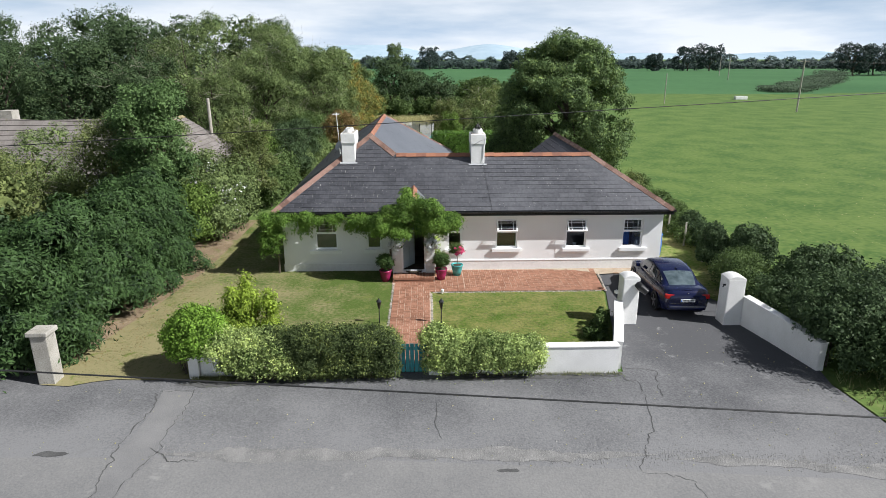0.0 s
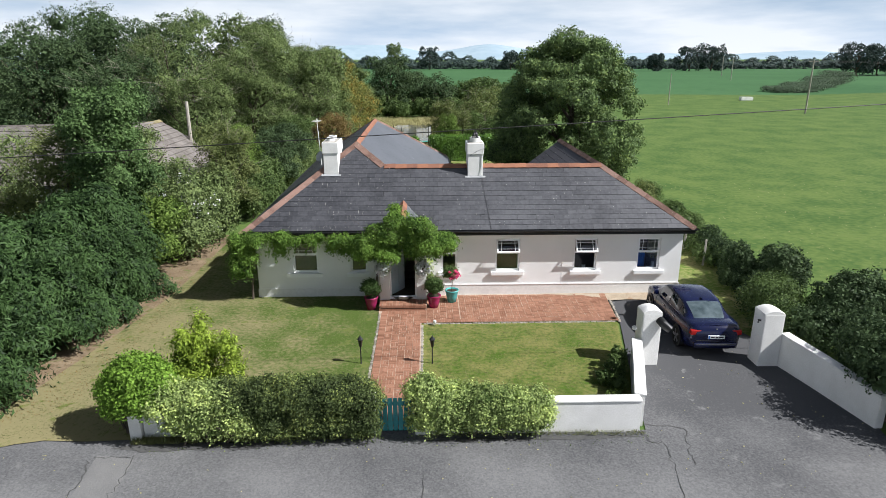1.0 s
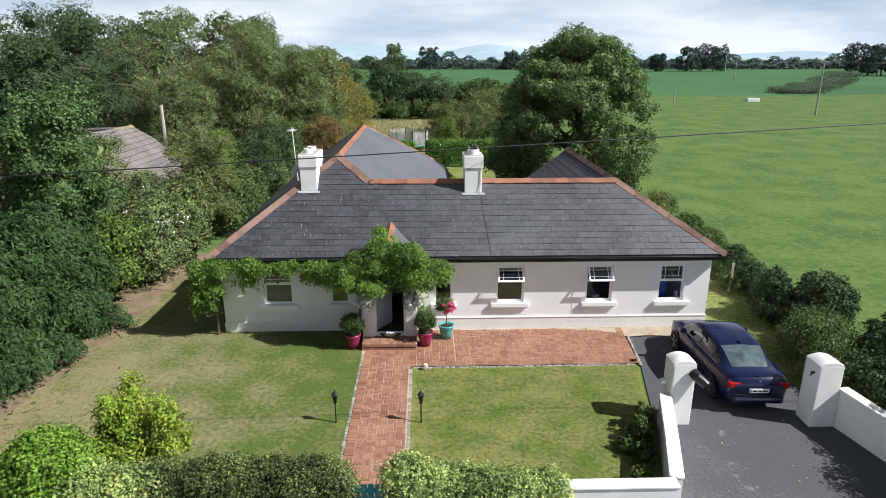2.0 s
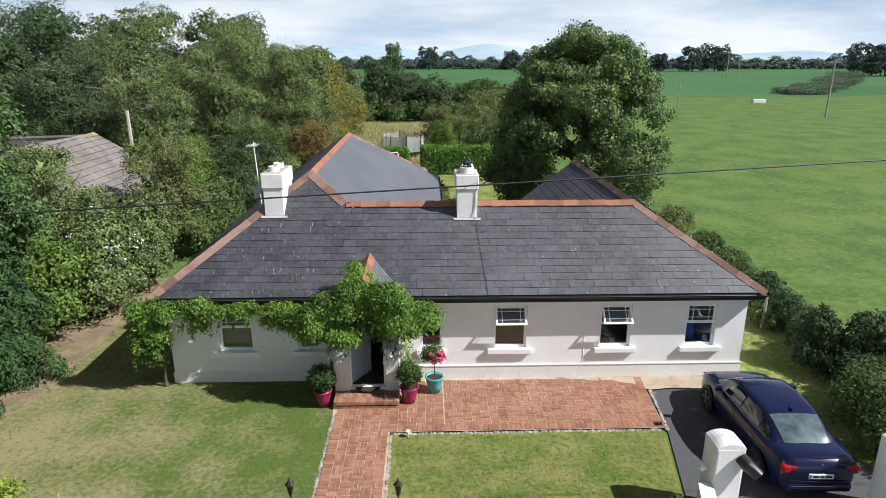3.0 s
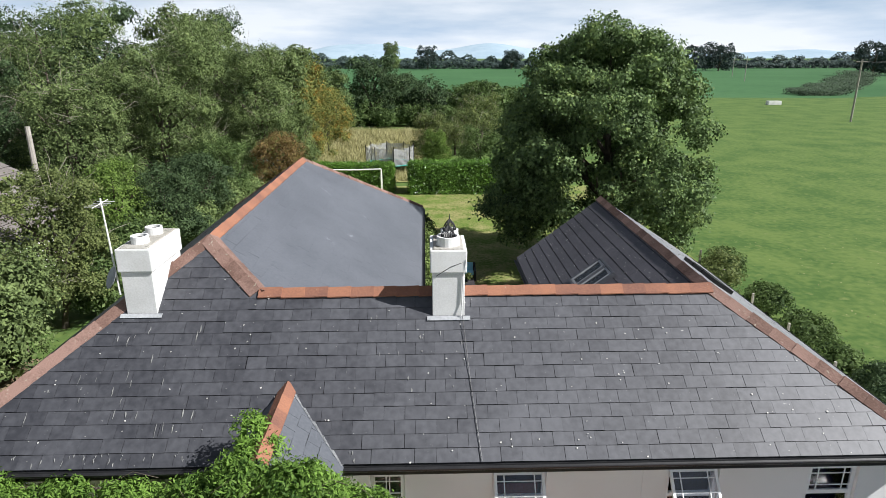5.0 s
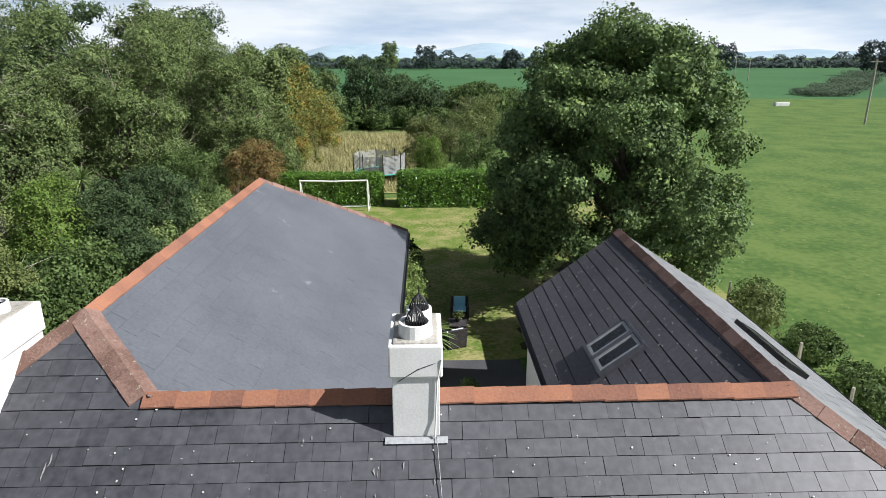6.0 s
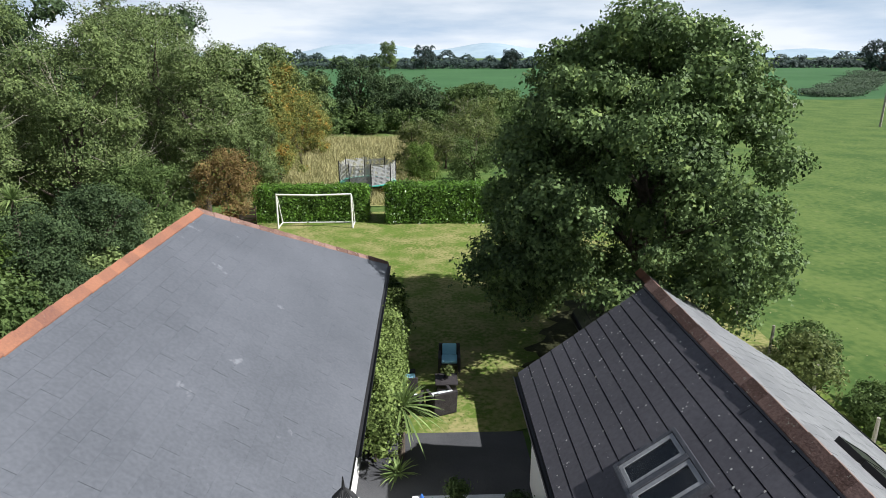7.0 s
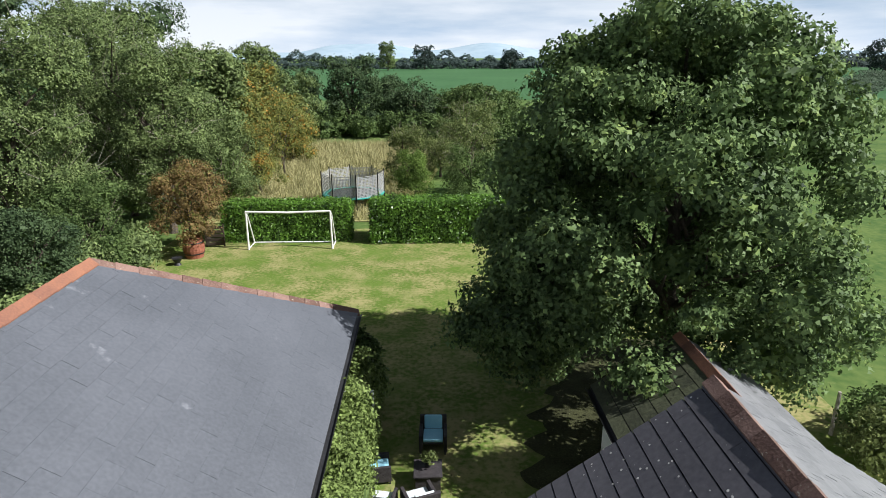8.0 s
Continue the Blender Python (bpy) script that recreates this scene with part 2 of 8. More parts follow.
MORTAR = surface("sandy joint", (0.32, 0.22, 0.16), (0.52, 0.42, 0.33), 0.95, 4.0, 40.0, 0.3)
COBBLE = surface("pale edging stone", (0.2, 0.18, 0.15), (0.35, 0.32, 0.27), 0.9, 4.0, 40.0, 0.4, pieces=0.4)
TEAL = surface("teal painted wood", (0.035, 0.23, 0.25), (0.06, 0.31, 0.33), 0.55, 2.5, 30.0, 0.1, pieces=0.2)
PALE_BLUE = surface("pale blue door paint", (0.3, 0.38, 0.42), (0.36, 0.44, 0.48), 0.4, 2.0, 30.0, 0.03)
BARK = surface("bark", (0.05, 0.04, 0.03), (0.13, 0.105, 0.08), 0.95, 4.0, 30.0, 0.8)
TWIG = surface("pale twig bark", (0.2, 0.18, 0.14), (0.36, 0.33, 0.27), 0.9, 4.0, 30.0, 0.2)
POLE = surface("weathered pole", (0.27, 0.245, 0.21), (0.44, 0.41, 0.36), 0.9, 3.0, 30.0, 0.3)
CABLE = surface("black cable", (0.012, 0.012, 0.012), (0.025, 0.025, 0.025), 0.6, 3.0, 30.0, 0.0)
IRON = surface("black iron", (0.012, 0.012, 0.012), (0.03, 0.03, 0.032), 0.45, 3.0, 30.0, 0.1)
PINK_POT = surface("plum glazed pot", (0.2, 0.012, 0.06), (0.32, 0.025, 0.1), 0.25, 3.0, 20.0, 0.05)
TEAL_POT = surface("turquoise glazed pot", (0.05, 0.3, 0.3), (0.1, 0.42, 0.4), 0.25, 3.0, 20.0, 0.05)
SOIL = surface("potting soil", (0.03, 0.022, 0.015), (0.06, 0.045, 0.03), 0.95, 6.0, 40.0, 0.5)
TREE_SHADE = surface("ground in tree shade", (0.026, 0.027, 0.014), (0.075, 0.08, 0.036), 0.95, 1.4, 22.0, 0.6, spec=0.1)
# the dimness of the rooms is put into this dark colour
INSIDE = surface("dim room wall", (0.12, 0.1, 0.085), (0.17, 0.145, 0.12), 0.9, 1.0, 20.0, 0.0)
CURTAIN = surface("reddish blind", (0.14, 0.05, 0.045), (0.22, 0.09, 0.08), 0.9, 2.0, 20.0, 0.1)
NAVY = surface("navy car paint", (0.004, 0.006, 0.032), (0.006, 0.01, 0.046), 0.25, 2.0, 60.0, 0.0, coat=0.6, spec=0.25)
TYRE = surface("tyre rubber", (0.012, 0.012, 0.012), (0.025, 0.025, 0.025), 0.85, 5.0, 40.0, 0.1)
ALLOY = surface("alloy wheel", (0.45, 0.45, 0.46), (0.55, 0.55, 0.56), 0.3, 4.0, 40.0, 0.0, metal=0.9)
CHROME = surface("chrome trim", (0.6, 0.6, 0.61), (0.68, 0.68, 0.69), 0.15, 4.0, 40.0, 0.0, metal=1.0)
RED_LAMP = surface("red lamp lens", (0.28, 0.008, 0.008), (0.4, 0.015, 0.012), 0.15, 4.0, 40.0, 0.0)
TRIM = surface("black trim", (0.008, 0.008, 0.008), (0.016, 0.016, 0.016), 0.4, 4.0, 40.0, 0.0)
PLATE = surface("number plate", (0.68, 0.69, 0.68), (0.76, 0.77, 0.76), 0.4, 4.0, 40.0, 0.0)
WICKER = surface("dark rattan", (0.022, 0.018, 0.02), (0.055, 0.048, 0.05), 0.7, 9.0, 60.0, 0.7)
CUSHION = surface("turquoise cushion", (0.3, 0.64, 0.8), (0.38, 0.72, 0.86), 0.9, 3.0, 60.0, 0.15)
PALE_CUSHION = surface("pale cushion", (0.55, 0.6, 0.62), (0.68, 0.72, 0.73), 0.9, 3.0, 60.0, 0.15)
WHITE_WOOD = surface("white painted boards", (0.55, 0.58, 0.6), (0.7, 0.72, 0.74), 0.7, 3.0, 30.0, 0.15, pieces=0.2)
WHITE_METAL = surface("white painted tube", (0.68, 0.66, 0.63), (0.8, 0.79, 0.77), 0.4, 3.0, 30.0, 0.05)
NET = surface("grey safety net", (0.32, 0.33, 0.33), (0.46, 0.46, 0.45), 0.9, 3.0, 30.0, 0.05)
CRATE_WOOD = surface("dark crate wood", (0.03, 0.022, 0.016), (0.075, 0.055, 0.04), 0.85, 5.0, 40.0, 0.3)
TUB = surface("rusty barrel", (0.2, 0.06, 0.035), (0.36, 0.13, 0.08), 0.8, 4.0, 30.0, 0.3)
BLUE_PLASTIC = surface("blue plastic", (0.03, 0.12, 0.42), (0.05, 0.18, 0.52), 0.4, 3.0, 30.0, 0.05)
ORANGE = surface("orange plastic", (0.65, 0.16, 0.03), (0.75, 0.22, 0.05), 0.4, 3.0, 30.0, 0.0)
GREEN_TOY = surface("green plastic", (0.1, 0.5, 0.08), (0.15, 0.6, 0.12), 0.4, 3.0, 30.0, 0.0)
RED_TOY = surface("red plastic", (0.6, 0.05, 0.08), (0.7, 0.08, 0.12), 0.4, 3.0, 30.0, 0.0)
GREEN_PAD = surface("green trampoline pad", (0.02, 0.28, 0.22), (0.04, 0.36, 0.3), 0.5, 3.0, 30.0, 0.0)
TILE_BROWN = surface("brown concrete tile", (0.125, 0.11, 0.1), (0.22, 0.2, 0.185), 0.9, 1.0, 20.0, 0.4, pieces=0.16, spots=(0.12, 0.12, 0.05), spot_scale=3.0, spot_at=0.62)
RIDGE_MOSS = surface("mossy ridge", (0.15, 0.13, 0.07), (0.3, 0.25, 0.13), 0.95, 2.0, 20.0, 0.5, pieces=0.3)
# pale blue stands for the air's haze in front of the hills
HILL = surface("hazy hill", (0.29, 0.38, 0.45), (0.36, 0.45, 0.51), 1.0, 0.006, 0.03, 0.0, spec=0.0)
# pale teal tones paint the sky's reflection onto the car's rear window
REAR_GLASS = surface("rear window with painted reflection", (0.07, 0.11, 0.12), (0.3, 0.38, 0.4), 0.1, 1.6, 5.0, 0.0, metal=0.7)
PANE = glass("window pane", clear=0.86)
ROOF_GLASS = glass("roof window glass", (0.92, 0.97, 1.0), 0.05, 0.84)

L_FOREST = foliage("woodland leaves", (0.056, 0.093, 0.025), (0.21, 0.268, 0.075), glow=0.18)
L_FOREST_DARK = foliage("dark woodland leaves", (0.032, 0.063, 0.022), (0.101, 0.149, 0.049), glow=0.25)
L_AUTUMN = foliage("turning leaves", (0.085, 0.115, 0.024), (0.27, 0.285, 0.062), odd=(0.4, 0.22, 0.045), odd_from=0.93)
L_RUSSET = foliage("russet leaves", (0.1, 0.085, 0.025), (0.31, 0.2, 0.065), odd=(0.17, 0.19, 0.05), odd_from=0.92)
L_SYCAMORE = foliage("sycamore leaves", (0.036, 0.068, 0.02), (0.185, 0.265, 0.075), rough=0.52, glow=0.2, odd=(0.23, 0.31, 0.1), odd_from=0.95)
L_CONIFER = foliage("conifer sprays", (0.011, 0.028, 0.008), (0.06, 0.108, 0.026), glow=0.1)
L_BRIGHT = foliage("bright leaves", (0.075, 0.135, 0.022), (0.2, 0.29, 0.05), glow=0.32)
L_LIME = foliage("lime green leaves", (0.09, 0.18, 0.02), (0.26, 0.42, 0.05), glow=0.32)
L_ASH = foliage("ash leaves", (0.053, 0.102, 0.027), (0.149, 0.235, 0.064), glow=0.3)
L_WALLHEDGE = foliage("yellowish hedge leaves", (0.09, 0.135, 0.026), (0.28, 0.36, 0.085), glow=0.25)
L_YELLOW = foliage("yellow green leaves", (0.138, 0.230, 0.023), (0.380, 0.483, 0.057), glow=0.35)
L_VARIEGATED = foliage("variegated leaves", (0.09, 0.16, 0.03), (0.42, 0.51, 0.14), glow=0.3, odd=(0.56, 0.66, 0.22), odd_from=0.9)
L_IVY = foliage("dark climber leaves", (0.036, 0.058, 0.018), (0.125, 0.165, 0.045), odd=(0.27, 0.33, 0.1), odd_from=0.9)
L_WISTERIA = foliage("wisteria leaves", (0.06, 0.135, 0.02), (0.23, 0.37, 0.055), glow=0.3)
L_LAUREL = foliage("laurel leaves", (0.032, 0.075, 0.012), (0.163, 0.312, 0.033), rough=0.35, glow=0.25)
L_SHRUB = foliage("shrub leaves", (0.044, 0.086, 0.020), (0.149, 0.210, 0.053))
L_WILLOW = foliage("willowy leaves", (0.077, 0.114, 0.029), (0.217, 0.252, 0.067))
# distance haze is mixed into the next two leaf colours
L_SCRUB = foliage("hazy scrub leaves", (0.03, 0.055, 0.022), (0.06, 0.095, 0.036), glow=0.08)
L_FAR = foliage("haze-tinted distant leaves", (0.036, 0.056, 0.038), (0.064, 0.09, 0.06), glow=0.08)
L_YUCCA = foliage("sword leaves", (0.075, 0.143, 0.028), (0.300, 0.390, 0.110))
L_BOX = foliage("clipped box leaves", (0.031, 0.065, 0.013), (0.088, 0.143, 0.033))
L_GRASS = foliage("grass blades", (0.15, 0.165, 0.045), (0.215, 0.225, 0.075), glow=0.35)
L_STRAW = foliage("dry grass blades", (0.26, 0.265, 0.08), (0.56, 0.5, 0.2), glow=0.25)
P_WHITE = foliage("white petals", (0.72, 0.7, 0.53), (0.88, 0.86, 0.65), glow=0.2)
P_PINK = foliage("pink petals", (0.62, 0.04, 0.1), (0.82, 0.12, 0.2), glow=0.2)


# ---- builders ----
def mesh_from(name, verts, faces, material, smooth=False):
    me = bpy.data.meshes.new(name)
    me.from_pydata([tuple(v) for v in verts], [], [tuple(f) for f in faces])
    me.materials.append(material)
    if smooth:
        me.polygons.foreach_set("use_smooth", [True] * len(me.polygons))
    me.update()
    return me


def attach(ob, parent):
    if parent is not None:
        ob.parent = parent
        chain = parent.matrix_basis.copy()
        up = parent
        while up.parent is not None:
            chain = up.parent.matrix_basis @ up.matrix_parent_inverse @ chain
            up = up.parent
        ob.matrix_parent_inverse = chain.inverted()
    return ob


def part(name, bm, material, parent=None, label="", smooth=False):
    """Links a bmesh as one mesh object under a thing or a part."""
    me = bpy.data.meshes.new(name)
    bm.to_mesh(me)
    bm.free()
    me.materials.append(material)
    if smooth:
        me.polygons.foreach_set("use_smooth", [True] * len(me.polygons))
    return tagged(attach(new(name, me), parent), label)


def link(name, me, parent=None, label="", m=None):
    ob = new(name, me)
    if m is not None:
        ob.matrix_basis = m
    return tagged(attach(ob, parent), label)


def thing(name, at, label, category, group="", kind=""):
    ob = new(name)
    ob.location = at
    ob.empty_display_size = 0.2
    return tagged(ob, label, category, group, kind)


def box(bm, x0, x1, y0, y1, z0, z1, m=None, bevel=0.0):
    co = [(x0, y0, z0), (x1, y0, z0), (x1, y1, z0), (x0, y1, z0), (x0, y0, z1), (x1, y0, z1), (x1, y1, z1), (x0, y1, z1)]
    vs = [bm.verts.new(m @ Vector(c) if m else c) for c in co]
    fs = [bm.faces.new([vs[i] for i in q]) for q in ((3, 2, 1, 0), (4, 5, 6, 7), (0, 1, 5, 4), (1, 2, 6, 5), (2, 3, 7, 6), (3, 0, 4, 7))]
    if bevel:
        es = list({e for f in fs for e in f.edges})
        bmesh.ops.bevel(bm, geom=es, offset=bevel, segments=2, affect="EDGES", profile=0.6)
    return bm


def boxes(*rows, bevel=0.0, m=None):
    bm = bmesh.new()
    for r in rows:
        box(bm, *r, m=m, bevel=bevel)
    return bm


def lathe(profile, steps=20, at=(0, 0, 0), closed=True):
    """Turned solid: profile is a row of (radius, height)."""
    bm = bmesh.new()
    rings = []
    for r, z in profile:
        rings.append([bm.verts.new((at[0] + r * math.cos(2 * math.pi * i / steps), at[1] + r * math.sin(2 * math.pi * i / steps), at[2] + z)) for i in range(steps)])
    for a, b in zip(rings, rings[1:]):
        for i in range(steps):
            j = (i + 1) % steps
            bm.faces.new((a[i], a[j], b[j], b[i]))
    if closed:
        bm.faces.new(rings[0][::-1])
        bm.faces.new(rings[-1])
    return bm


def tube(bm, points, radii, steps=8):
    """Tapered tube through points."""
    rings = []
    pts = [Vector(p) for p in points]
    for i, p in enumerate(pts):
        d = (pts[min(i + 1, len(pts) - 1)] - pts[max(i - 1, 0)]).normalized()
        a = d.orthogonal().normalized() if abs(d.z) < 0.95 else d.cross(Vector((1, 0, 0))).normalized()
        if abs(d.z) < 0.95:
            a = d.cross(Vector((0, 0, 1))).normalized()
        b = d.cross(a)
        rings.append([bm.verts.new(p + radii[i] * (a * math.cos(2 * math.pi * k / steps) + b * math.sin(2 * math.pi * k / steps))) for k in range(steps)])
    for r, s in zip(rings, rings[1:]):
        for k in range(steps):
            j = (k + 1) % steps
            bm.faces.new((r[k], r[j], s[j], s[k]))
    bm.faces.new(rings[0][::-1])
    bm.faces.new(rings[-1])
    bmesh.ops.recalc_face_normals(bm, faces=bm.faces[-(len(rings) - 1) * steps - 2:])
    return bm


def sheet(name, outline, z, material, label, category, step=0.0, rough=0.0, kind="structure"):
    """Flat piece of ground from an outline."""
    bm = bmesh.new()
    bm.faces.new([bm.verts.new((*p[:2], p[2] if len(p) > 2 else z)) for p in outline])
    bm.normal_update()
    bmesh.ops.triangulate(bm, faces=list(bm.faces), ngon_method="EAR_CLIP")
    bm.normal_update()
    for f in bm.faces:
        if f.normal.z < 0:
            f.normal_flip()
    return tagged(part(name, bm, material), label, category, kind=kind)


def quads_mesh(name, co, material):
    """Mesh of loose leaves: co has the shape (n, corners, 3)."""
    n, k = co.shape[:2]
    me = bpy.data.meshes.new(name)
    me.vertices.add(k * n)
    me.vertices.foreach_set("co", co.astype(np.float32).ravel())
    me.loops.add(k * n)
    me.loops.foreach_set("vertex_index", np.arange(k * n, dtype=np.int32))
    me.polygons.add(n)
    me.polygons.foreach_set("loop_start", np.arange(0, k * n, k, dtype=np.int32))
    me.materials.append(material)
    me.update(calc_edges=True)
    return me


def leaf_quads(rng, at, out, size, slim=0.55, wild=0.9, droop=0.0):
    """Leaves at the places `at`, roughly facing `out`."""
    n = len(at)
    nrm = out + rng.normal(0, wild, (n, 3))
    nrm /= np.linalg.norm(nrm, axis=1)[:, None] + 1e-9
    ax = rng.normal(0, 1, (n, 3))
    ax[:, 2] -= droop
    ax -= nrm * (ax * nrm).sum(1)[:, None]
    ax /= np.linalg.norm(ax, axis=1)[:, None] + 1e-9
    sd = np.cross(nrm, ax)
    s = size * rng.uniform(0.65, 1.35, n)[:, None]
    tip = at + ax * s * 0.5 - nrm * s * 0.1
    base = at - ax * s * 0.5 - nrm * s * 0.1
    return np.stack([base, at + sd * s * slim * 0.5, tip, at - sd * s * slim * 0.5], axis=1)


def crown_quads(rng, lobes, count, size, clump=0.45, slim=0.6, wild=0.8, fill=0.18, droop=0.0, per=26, flat=1.0, stray=1.12):
    """Leaf clumps over the outside of a group of lobes (x, y, z, rx, ry, rz), with looser leaves inside."""
    L = np.array(lobes, float)
    area = (L[:, 3] * L[:, 4] + L[:, 3] * L[:, 5] + L[:, 4] * L[:, 5])
    pick = rng.choice(len(L), size=max(1, count // per), p=area / area.sum())
    d = rng.normal(0, 1, (len(pick), 3))
    d /= np.linalg.norm(d, axis=1)[:, None]
    d[:, 2] = np.where(d[:, 2] < -0.5, -d[:, 2] * 0.5, d[:, 2])
    r = rng.uniform(0.8, stray, len(pick))
    c = L[pick, :3] + d * L[pick, 3:] * r[:, None]
    own = np.repeat(np.arange(len(pick)), per)
    cs = clump * rng.uniform(0.55, 1.3, len(pick))
    g = rng.normal(0, 1, (len(own), 3)) * np.array([1, 1, 0.75 * flat])
    at = c[own] + g * cs[own][:, None] * 0.6
    out = d[own] * 0.8 + g * 0.5 + np.array([0, 0, 0.45])
    q = leaf_quads(rng, at, out, size, slim, wild, droop)
    m = int(count * fill)
    p2 = rng.choice(len(L), size=m, p=area / area.sum())
    d2 = rng.normal(0, 1, (m, 3))
    d2 /= np.linalg.norm(d2, axis=1)[:, None]
    at2 = L[p2, :3] + d2 * L[p2, 3:] * (rng.uniform(0.1, 0.72, m) ** 0.6)[:, None]
    q2 = leaf_quads(rng, at2, d2 + np.array([0, 0, 0.3]), size * 1.4, 0.8, 0.9)
    return np.concatenate([q, q2])


MAPLE = ((-0.45, 0.0), (-0.12, 0.42), (0.08, 0.17), (0.55, 0.0), (0.08, -0.17), (-0.12, -0.42))


def leaf_shapes(rng, at, out, size, outline, wild=0.4, droop=0.0):
    """Leaves of an outline given along and across, their sides folded back a little."""
    n = len(at)
    nrm = out + rng.normal(0, wild, (n, 3))
    nrm /= np.linalg.norm(nrm, axis=1)[:, None] + 1e-9
    ax = rng.normal(0, 1, (n, 3))
    ax[:, 2] -= droop
    ax -= nrm * (ax * nrm).sum(1)[:, None]
    ax /= np.linalg.norm(ax, axis=1)[:, None] + 1e-9
    sd = np.cross(nrm, ax)
    s = size * rng.uniform(0.6, 1.3, n)[:, None]
    return np.stack([at + s * (ax * a + sd * b - nrm * 0.35 * abs(b)) for a, b in outline], axis=1)


def pads_crown(rng, lobes, count, size, pad=0.5, per=40, slim=0.6, wild=0.4, up=0.4, droop=0.0, core=0.1, low=-0.45, thick=0.14, stray=1.1, outline=None, tri=False):
    """Sprays of leaves, each a shallow umbrella, over the outer skin of a group of lobes, with a dark core of coarse leaves."""
    L = np.array(lobes, float)
    area = (L[:, 3] * L[:, 4] + L[:, 3] * L[:, 5] + L[:, 4] * L[:, 5])
    want, cs, ds = max(1, count // per), [], []
    for turn in range(14):
        pick = rng.choice(len(L), size=want * 2, p=area / area.sum())
        d = rng.normal(0, 1, (len(pick), 3))
        d /= np.linalg.norm(d, axis=1)[:, None]
        c = L[pick, :3] + d * L[pick, 3:] * rng.uniform(0.86, stray, len(pick))[:, None]
        deep = (((c[:, None, :] - L[None, :, :3]) / L[None, :, 3:]) ** 2).sum(2)
        keep = (d[:, 2] > low) & (deep.min(1) > 0.62) & (c[:, 2] > 0.03)
        cs.append(c[keep])
        ds.append(d[keep])
        if sum(len(k) for k in cs) >= want:
            break
    c, d = np.concatenate(cs)[:want], np.concatenate(ds)[:want]
    m = len(c)
    pn = d + np.array([0, 0, up]) + rng.normal(0, 0.22, (m, 3))
    pn /= np.linalg.norm(pn, axis=1)[:, None]
    e1 = np.cross(pn, rng.normal(0, 1, (m, 3)))
    e1 /= np.linalg.norm(e1, axis=1)[:, None]
    e2 = np.cross(pn, e1)
    pr = pad * rng.uniform(0.55, 1.3, m)
    own = np.repeat(np.arange(m), per)
    k = len(own)
    a, b = rng.normal(0, 0.52, k), rng.normal(0, 0.52, k)
    h = -0.25 * (a * a + b * b) + rng.normal(0, thick, k)
    A, B, H = ((v * pr[own])[:, None] for v in (a, b, h))
    at = c[own] + e1[own] * A + e2[own] * B + pn[own] * H
    at[:, 2] = np.maximum(at[:, 2], 0.02)
    out = pn[own] + 0.4 * (e1[own] * a[:, None] + e2[own] * b[:, None])
    if outline:
        q = leaf_shapes(rng, at, out, size, outline, wild, droop)
    else:
        q = leaf_quads(rng, at, out, size, slim, wild, droop)
    n2 = int(count * core)
    if n2:
        p2 = rng.choice(len(L), size=n2, p=area / area.sum())
        d2 = rng.normal(0, 1, (n2, 3))
        d2 /= np.linalg.norm(d2, axis=1)[:, None]
        at2 = L[p2, :3] + d2 * L[p2, 3:] * rng.uniform(0.5, 0.8, n2)[:, None]
        at2[:, 2] = np.maximum(at2[:, 2], 0.05)
        s2 = min(size * 2.6, 0.55 * float(np.median(L[:, 3])) + 0.05)
        q2 = leaf_shapes(rng, at2, d2, s2, outline, 0.3) if outline else leaf_quads(rng, at2, d2, s2, 0.9, 0.3)
        q = np.concatenate([q, q2])
    return q[:, (1, 2, 3)] if tri else q


def twig_mesh(rng, lobes, n, length, radius, material):
    """Thin bare twigs that show among the leaves."""
    L = np.array(lobes, float)
    verts, faces = [], []
    for i in range(n):
        q = L[rng.integers(len(L))]
        d = rng.normal(0, 1, 3)
        d[2] = abs(d[2]) * 0.9
        d /= np.linalg.norm(d)
        p0 = q[:3] + d * q[3:] * rng.uniform(0.45, 0.85)
        ln = length * rng.uniform(0.5, 1.2)
        bend = rng.normal(0, 0.16 * ln, 3)
        side = np.cross(d, rng.normal(0, 1, 3))
        side /= np.linalg.norm(side)
        other = np.cross(d, side)
        k = len(verts)
        for j, (f, r) in enumerate(((0, 1.0), (0.5, 0.75), (1.0, 0.3))):
            c = p0 + d * ln * f + bend * math.sin(math.pi * f)
            for g in range(3):
                w = 2.094 * g
                verts.append(tuple(c + radius * r * (side * math.cos(w) + other * math.sin(w))))
        for j in range(2):
            for g in range(3):
                h = (g + 1) % 3
                faces.append((k + 3 * j + g, k + 3 * j + h, k + 3 * j + 3 + h, k + 3 * j + 3 + g))
    return mesh_from("twigs", verts, faces, material)


